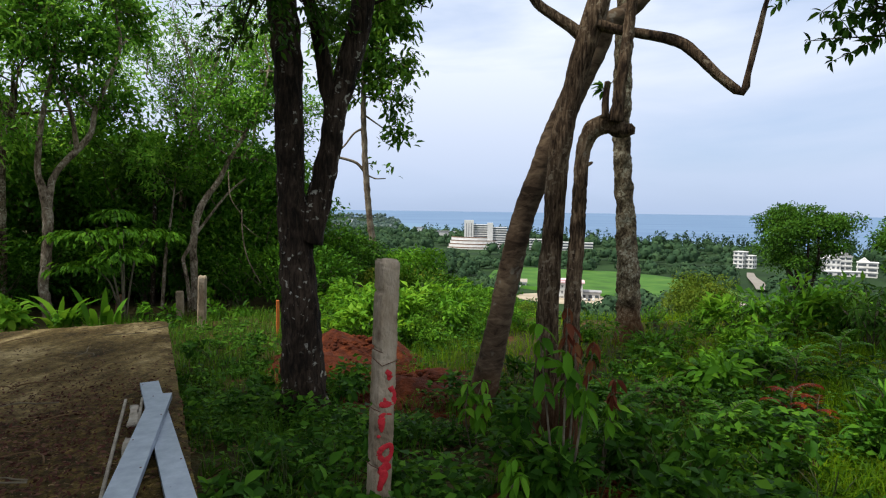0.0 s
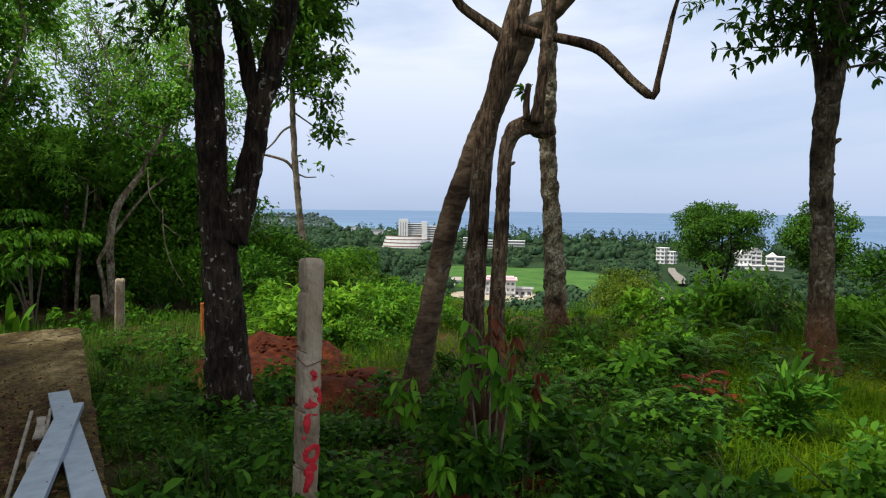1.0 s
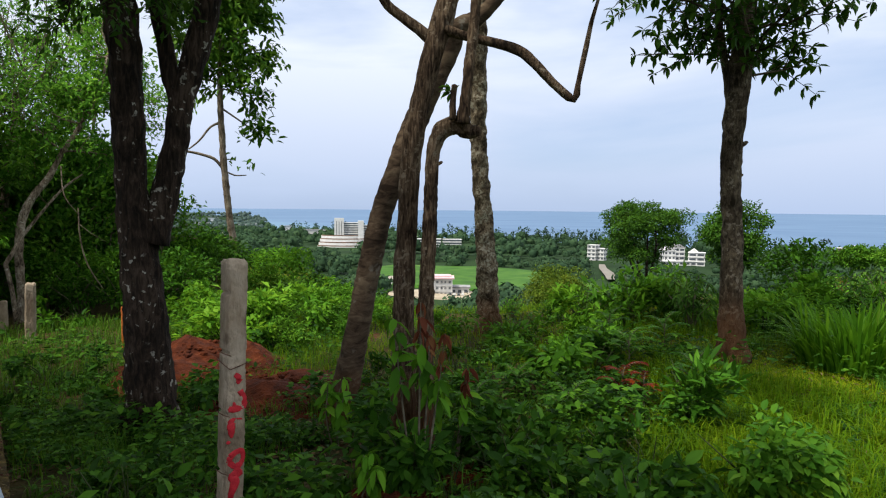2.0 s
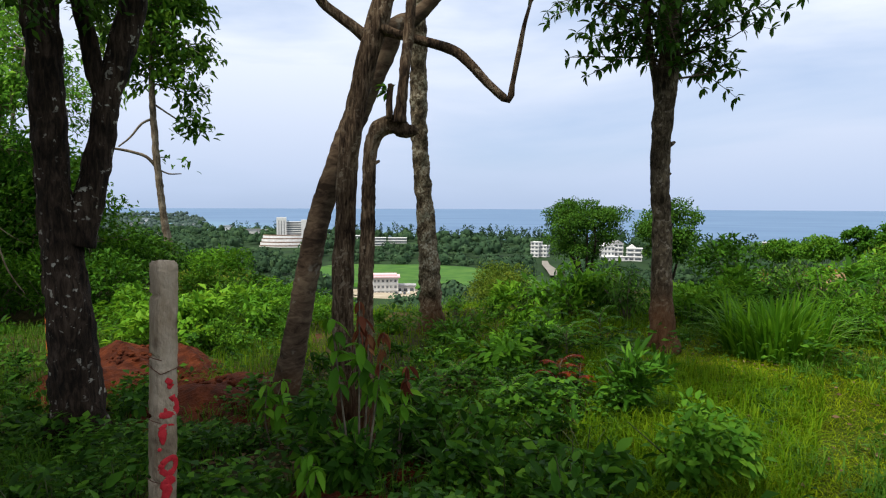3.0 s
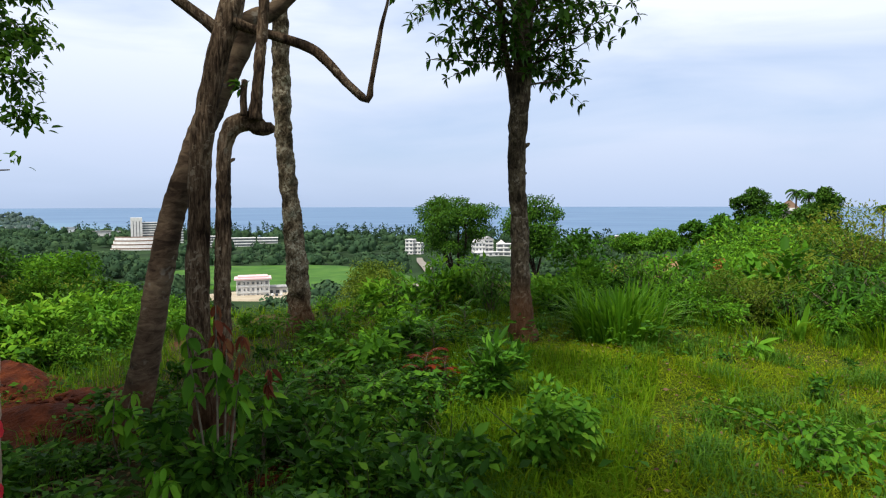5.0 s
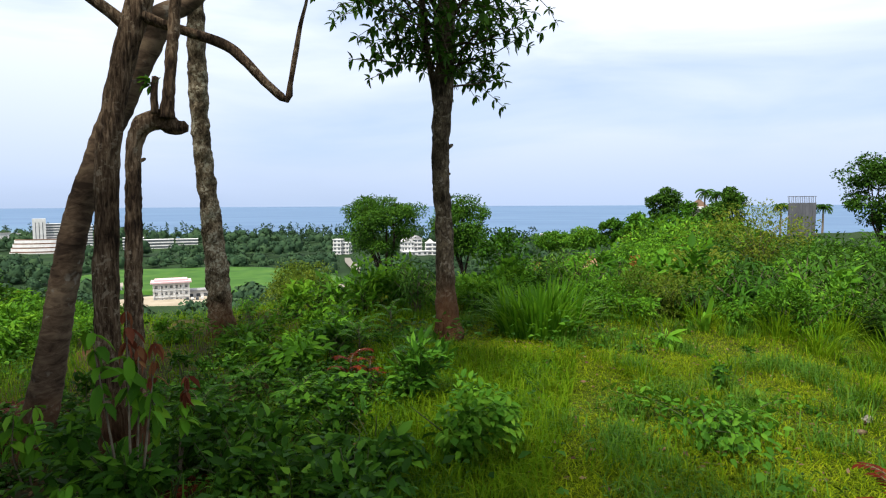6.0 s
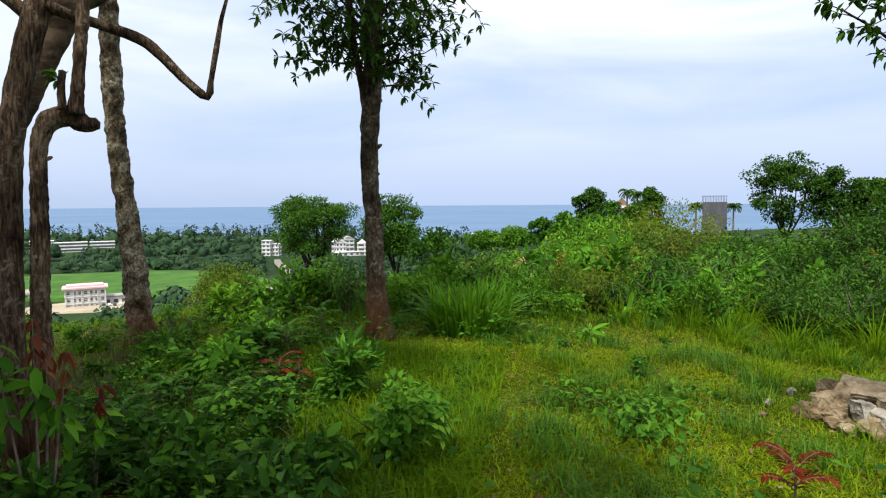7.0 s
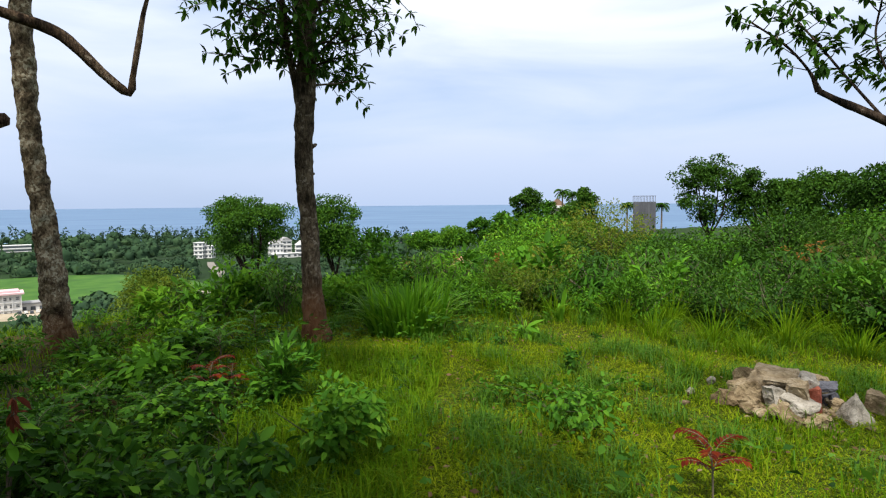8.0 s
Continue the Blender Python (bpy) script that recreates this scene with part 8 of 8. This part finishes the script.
for ob, rw in zip(longs, (
        [(49, 9.5, 0.8), (55, 10.8, 0.9), (70, 12.5, 1.2), (87, 10, 0.6), (60, 15, 1.1), (31, 8.4, 0.75), (34, 9.0, 0.8), (24, 8.6, 0.5), (-9, 11, 0.6), (-2, 12, 0.6)],
        [(47, 11.5, 0.9), (52, 8.4, 0.6), (63, 12, 1.1), (68.5, 14, 1.1), (88.5, 12.0, 0.7), (29, 8.0, 0.55), (20, 9.0, 0.45), (-6, 10, 0.6), (3, 11.5, 0.5)],
        [(58, 8.9, 0.55), (62.5, 8.7, 0.5), (65, 11, 1.0), (81, 11.5, 0.9), (89, 13.5, 1.2), (84, 12.5, 1.0), (91.5, 11.5, 0.9), (50, 13, 1.0), (36.5, 7.6, 0.65), (27, 8.5, 0.5)])):
    spread(ob, [(*at_bearing(a, q), sc, rng.uniform(0, 360)) for a, q, sc in rw], "long-leaved shrubs")

# young broad-leaved plants at the very front of the undergrowth
young = bush("young_plant", site(7.6, 3.25), 0.2, 0.3, 30, (0.08, 0.15), LEAF_MID, "young plant with broad bright leaves on bare soil", "plant", 0.42, "young plants", True, 5, 0.2)
spread(young, [(*at_bearing(a, q), sc, rng.uniform(0, 360)) for a, q, sc in ((-20.5, 3.05, 0.9), (-19.5, 4.8, 0.8), (-17.5, 4.4, 0.7), (1.0, 3.2, 0.7), (18.5, 3.6, 0.9), (24, 4.3, 0.8), (29, 3.5, 0.8), (-21.2, 5.7, 0.9), (-10.6, 3.75, 0.85), (-12.6, 3.55, 0.75), (19, 4.5, 0.95), (25.4, 5.3, 0.9), (5.2, 5.5, 1.0), (31, 2.9, 0.8), (22, 3.0, 0.75), (14.5, 4.1, 0.9), (-4, 4.4, 0.7))], "young plants")
for a, q, tall, many in ((-15.4, 4.2, 0.26, 60), (-13.8, 4.0, 0.22, 45), (-16.5, 4.5, 0.24, 50), (-2.5, 4.9, 0.2, 40), (33, 4.6, 0.22, 50), (35.5, 5.4, 0.25, 60)):
    blade_clump("grass_clump", site(a, q), 0.22, tall, many, 0.009, GRASS_DARK, "tuft of green grass in the undergrowth")

# ---- buildings in the distance ----
def block(ob, cx, cy, z0, w, d, tall, floors, material=None, bays=0, open_part=0.55, plain=False, ribbon=False):
    """A storeyed block: wall body, projecting floor slabs, and ribbon or single windows on each storey."""
    bm = bmesh.new()
    box(bm, cx, cy, z0 + tall / 2, w, d, tall)
    wall = part("wall", bm, material or WHITE_WALL, ob)
    st = tall / floors
    for f in range(0 if plain else floors):
        z = z0 + st * (f + 0.5)
        if ribbon:
            bm = bmesh.new()
            box(bm, cx, cy, z, w + 0.3, d + 0.3, st * 0.42)
            part("window_band", bm, DARK_GLASS, wall)
        else:
            n, m = bays or max(2, int(w / 4)), max(2, int(d / 4))
            panes = [(cx - w / 2 + w * (k + 0.5) / n, cy - d / 2, w / n * open_part, 0.3) for k in range(n)]
            panes += [(cx + s * w / 2, cy - d / 2 + d * (k + 0.5) / m, 0.3, d / m * 0.55) for k in range(m) for s in (-1, 1)]
            for x, y, sx, sy in panes:
                bm = bmesh.new()
                box(bm, x, y, z, sx, sy, st * 0.42)
                part("window", bm, DARK_GLASS, wall)
        bm = bmesh.new()
        box(bm, cx, cy, z0 + st * (f + 1) - 0.2, w + 1.2, d + 1.2, 0.45)
        part("floor_slab", bm, WHITE_WALL, ob)


def building(name, az, r, label, category="building"):
    """An empty foot on the land that looks towards the hilltop."""
    p = on_land(az, r)
    ob = thing(name, p, label, category)
    ob.rotation_euler = (0, 0, radians(-az))
    return ob


hotel = building("hotel", 3.6, 960, "large white stepped hotel with curved terraces among trees", "hotel")
block(hotel, -18.5, 6, -4, 15, 18, 49, 12, None, 0, 0.5, True)
for k in range(3):  # tall recessed stair windows on the plain slab
    bm = bmesh.new()
    box(bm, -22.5 + 4.0 * k, -3.05, 22, 0.8, 0.3, 36)
    part("stair_window", bm, DARK_GLASS, hotel)
block(hotel, 0, 10, -4, 22, 16, 42, 12, ribbon=True)
block(hotel, 16, 4, -4, 9, 16, 45, 10, None, 0, 0.5, True)
block(hotel, 31, 7, -4, 24, 16, 38, 10, ribbon=True)
for k in range(4):  # curved terraces, stepping back
    bm = bmesh.new()
    n, R = 24, 62
    outer, inner = [], []
    for i in range(n + 1):
        a = radians(-46 + 92 * i / n)
        x, y = math.sin(a) * R * (1 - 0.04 * k) - 8, R - math.cos(a) * R * (1 - 0.05 * k) - 26 + 3 * k
        outer.append((x, y))
    verts = []
    for z in (5.2 * k - 3, 5.2 * k + 3.7 - 3):
        verts.append([bm.verts.new((x, y, z)) for x, y in outer] + [bm.verts.new((x, 30, z)) for x, y in (outer[-1], outer[0])])
    m = len(verts[0])
    for i in range(m):
        bm.faces.new((verts[0][i], verts[0][(i + 1) % m], verts[1][(i + 1) % m], verts[1][i]))
    bm.faces.new(verts[1])
    bmesh.ops.recalc_face_normals(bm, faces=bm.faces)
    part("terrace", bm, WHITE_WALL, hotel)
    bm = bmesh.new()
    low = [bm.verts.new((x * 0.985, y + 1.0, 5.2 * k + 0.6)) for x, y in outer]
    top = [bm.verts.new((x * 0.985, y + 1.0, 5.2 * k + 2.3)) for x, y in outer]
    for i in range(n):
        bm.faces.new((low[i], low[i + 1], top[i + 1], top[i]))
    bmesh.ops.solidify(bm, geom=bm.faces[:], thickness=0.6)
    part("window_band", bm, BROWN_WALL, hotel, "brown shaded recessed window band")
wing = building("hotel_wing", 11.0, 930, "long low white hotel wing among trees", "hotel")
block(wing, 0, 0, 0, 42, 14, 13, 3, ribbon=True)
block(wing, -30, 8, 0, 26, 14, 16, 4, ribbon=True)
wing = building("hotel_wing", 13.4, 960, "low white hotel wing among trees", "hotel")
block(wing, 0, 0, 0, 30, 14, 9, 2, ribbon=True)

for az, r, w, tall in ((-8.8, 2290, 34, 12), (-9.9, 1790, 30, 9), (-9.4, 1800, 16, 9), (-6.1, 1640, 44, 8), (-5.4, 1650, 20, 9), (-2.4, 1470, 30, 11), (0.0, 1230, 34, 10), (0.9, 1240, 14, 8)):
    far_house = building("far_house", az, r, "small white house among the far woods", "house")
    block(far_house, 0, 0, 0, w, 12, tall + 6, 2, plain=True)
    bm = bmesh.new()
    box(bm, 0, 0, tall + 6.3, w + 2, 14, 0.7)
    part("roof", bm, GREY_ROOF, far_house)
    tagged(far_house, "", "", "far houses")


def gable(ob, cx, cy, z, w, d, rise, material):
    """A pitched roof whose ridge runs away from the hilltop."""
    bm = bmesh.new()
    box(bm, cx, cy, z + rise / 2, w, d, rise)
    for v in bm.verts:
        if v.co.z > z + rise / 2:
            v.co.x = cx + (v.co.x - cx) * 0.06
    part("roof", bm, material, ob)


white_a = building("apartment_block", 26.9, 715, "white four-storey apartment block on the plain", "apartment block")
white_a.rotation_euler = (0, 0, radians(-50))
block(white_a, 0, 0, 0, 10, 12, 18, 4, None, 2, 0.6)
block(white_a, 9, 4, 0, 8, 10, 14, 3, None, 2, 0.6)
white_b = building("apartment_block", 33.9, 715, "white terraced apartment block with gabled roofs", "apartment block")
white_b.rotation_euler = (0, 0, radians(-12))
block(white_b, -6, 0, 0, 13, 14, 16, 3, None, 3, 0.5)
gable(white_b, -6, 0, 16, 15, 15, 4.5, WHITE_WALL)
block(white_b, 7, 5, 0, 12, 12, 19, 4, None, 2, 0.75)
gable(white_b, 7, 5, 19, 14, 13, 4.0, GREY_ROOF)
block(white_b, 0, -11, 0, 30, 8, 5, 1, None, 4, 0.4)
white_c = building("apartment_block", 35.9, 720, "white apartment block with open balconies on the plain", "apartment block")
block(white_c, 0, 0, 0, 17, 14, 15, 3, None, 2, 0.8)
gable(white_c, -3, 2, 15, 10, 12, 4.0, WHITE_WALL)
dark = building("office_block", 46.8, 880, "dark brown block near the shore", "office block")
block(dark, 0, 0, 0, 14, 12, 17, 4, BROWN_WALL)
block(dark, 14, 4, 0, 10, 10, 20, 5)

pink = building("pink_house", 12.0, 410, "three-storey white house with a pink flat roof", "house")
block(pink, 0, 0, -0.5, 20, 12, 12.4, 3, None, 7, 0.55)
for k in range(3):  # open galleries round each storey
    for s in (-1, 1):
        bm = bmesh.new()
        box(bm, 0, -6.9, 1.9 + 4.2 * k + 0.4 * s, 21.4, 0.12, 0.12)
        part("gallery_rail", bm, WHITE_WALL, pink)
    for q in range(6):
        bm = bmesh.new()
        box(bm, -10.2 + 4.08 * q, -6.9, 1.6 + 4.13 * k, 0.35, 0.35, 4.13)
        part("gallery_post", bm, WHITE_WALL, pink)
bm = bmesh.new()
box(bm, 0, 0, 12.5, 23.5, 15.5, 0.9)
box(bm, 0, 1, 13.4, 19, 10, 1.2)
part("roof", bm, PINK_ROOF, pink, "pale pink flat roof")
annex = building("low_house", 14.2, 416, "low white annex with a pale roof", "house")
block(annex, 0, 0, -0.3, 13, 9, 5, 1)
bm = bmesh.new()
box(bm, 0, 0, 5.3, 15, 11, 0.5)
part("roof", bm, GREY_ROOF, annex)
for az, r, w in ((27.0, 395, 7), (-9.5, 1500, 18), (-8.0, 1300, 14), (7.6, 470, 9), (43.5, 930, 12)):
    hut = building("far_house", az, r, "small pale-roofed house among trees on the plain", "house")
    tagged(hut, "", "", "far houses")
    block(hut, 0, 0, -0.3, w, w * 0.7, 4.5, 1)
    bm = bmesh.new()
    q = box(bm, 0, 0, 5.6, w + 1.5, w * 0.7 + 1.5, 2.2)
    for v in bm.verts:
        if v.co.z > 5.6:
            v.co.y *= 0.1
    part("roof", bm, STONE_PALE, hut)
shell = building("unfinished_block", 47.2, 905, "dark unfinished concrete block near the beach", "building")
block(shell, 0, 0, -1, 13, 10, 15, 4, FORMWORK)
CARS = [(13.3, 396), (13.7, 395), (14.1, 394), (14.5, 396)]
for k, (az, r) in enumerate(CARS):
    car = building("car", az, r, "parked car beside the pink house, far off", "car")
    tagged(car, "", "", "parked cars")
    bm = bmesh.new()
    box(bm, 0, 0, 1.9, 1.8, 4.3, 0.7)
    box(bm, 0, -0.2, 2.5, 1.6, 2.3, 0.6)
    bmesh.ops.bevel(bm, geom=bm.edges[:], offset=0.12, segments=2, affect="EDGES")
    part("body", bm, WHITE_WALL if k % 2 else DARK_GLASS, car)
    for sx in (-0.8, 0.8):
        for sy in (-1.3, 1.3):
            bm = bmesh.new()
            bmesh.ops.create_cone(bm, cap_ends=True, segments=12, radius1=0.33, radius2=0.33, depth=0.22, matrix=Matrix.Translation((sx, sy, 1.65)) @ Matrix.Rotation(radians(90), 4, "Y"))
            part("wheel", bm, STONE_DARK, car)

# pale road bending through the plain
rd = [on_land(a, r, 2.4) for a, r in ((28.9, 505), (28.5, 540), (28.1, 580), (27.8, 620), (27.7, 650))]
rd = smooth_path([(*p, 10.0 - 1.2 * k) for k, p in enumerate(rd)], 8)
T = unit(np.gradient(rd[:, :3], axis=0))
S = np.cross(T, [0, 0, 1.0])
V = np.vstack([rd[:, :3] - S * rd[:, 3:] * 0.6, rd[:, :3] + S * rd[:, 3:] * 0.6])
n = len(rd)
tagged(part("road", (V, [(i, i + 1, n + i + 1, n + i) for i in range(n - 1)]), ASPHALT), "pale concrete road bending through the plain", "road", "", "structure")

# unfinished concrete tower with formwork on the ridge
tw = on_land(68.4, 80)
tower = thing("unfinished_tower", tw, "grey unfinished concrete tower with bare formwork on top", "tower")
tower.rotation_euler = (0, 0, radians(-64))
TOP = 1.55 - tw.z
for k in range(8):
    bm = bmesh.new()
    box(bm, -1.19 + 0.34 * k, -1.3, TOP / 2, 0.32, 0.10, TOP)
    part("form_panel", bm, FORMWORK, tower)
bm = bmesh.new()
box(bm, 0, 0.05, TOP / 2 - 0.05, 2.5, 2.5, TOP - 0.1)
part("core", bm, FORMWORK, tower)
for k in range(8):
    for s in (-1, 1):
        bm = bmesh.new()
        box(bm, -1.26 + 0.36 * k, 1.22 * s, TOP + 0.35, 0.05, 0.05, 0.8)
        part("rail_post", bm, STONE_DARK, tower)
for s in (-1, 1):
    bm = bmesh.new()
    box(bm, 0, 1.22 * s, TOP + 0.72, 2.7, 0.05, 0.05)
    part("guard_rail", bm, STONE_DARK, tower)
bm = bmesh.new()
bar(bm, (-3.4, -1.4, 0), (-1.3, -1.4, TOP * 0.6), 0.12, 0.12)
part("prop", bm, STONE_PALE, tower)
ridge_house = building("ridge_house", 60.5, 120, "beige house with a gabled roof behind the ridge trees", "house")
TALL = 0.9 - ridge_house.location.z
block(ridge_house, 0, 0, 0, 2.6, 4, TALL, 4, STONE_PALE)
bm = bmesh.new()
box(bm, 0, 0, TALL + 0.7, 3.2, 5, 1.4)
for v in bm.verts:
    if v.co.z > TALL + 0.8:
        v.co.x *= 0.1
part("roof", bm, BROWN_WALL, ridge_house)
# surf along the beach
n = 60
P = []
for az in np.linspace(-7, 52, n):
    r = float(shore(az))
    p = on_land(az, r)
    P.append((p.x, p.y, -63.6))
P = np.array(P)
out = unit(P * [1, 1, 0])
wob = (10 + 9 * np.sin(np.arange(n) * 1.9))[:, None]
V = np.vstack([P - out * 12, P + out * (8 + wob)])
V[:, 2] = -63.6
tagged(part("surf", (V, [(i, i + 1, n + i + 1, n + i) for i in range(n - 1)]), STONE_PALE), "white surf line along the beach", "surf", "", "structure")
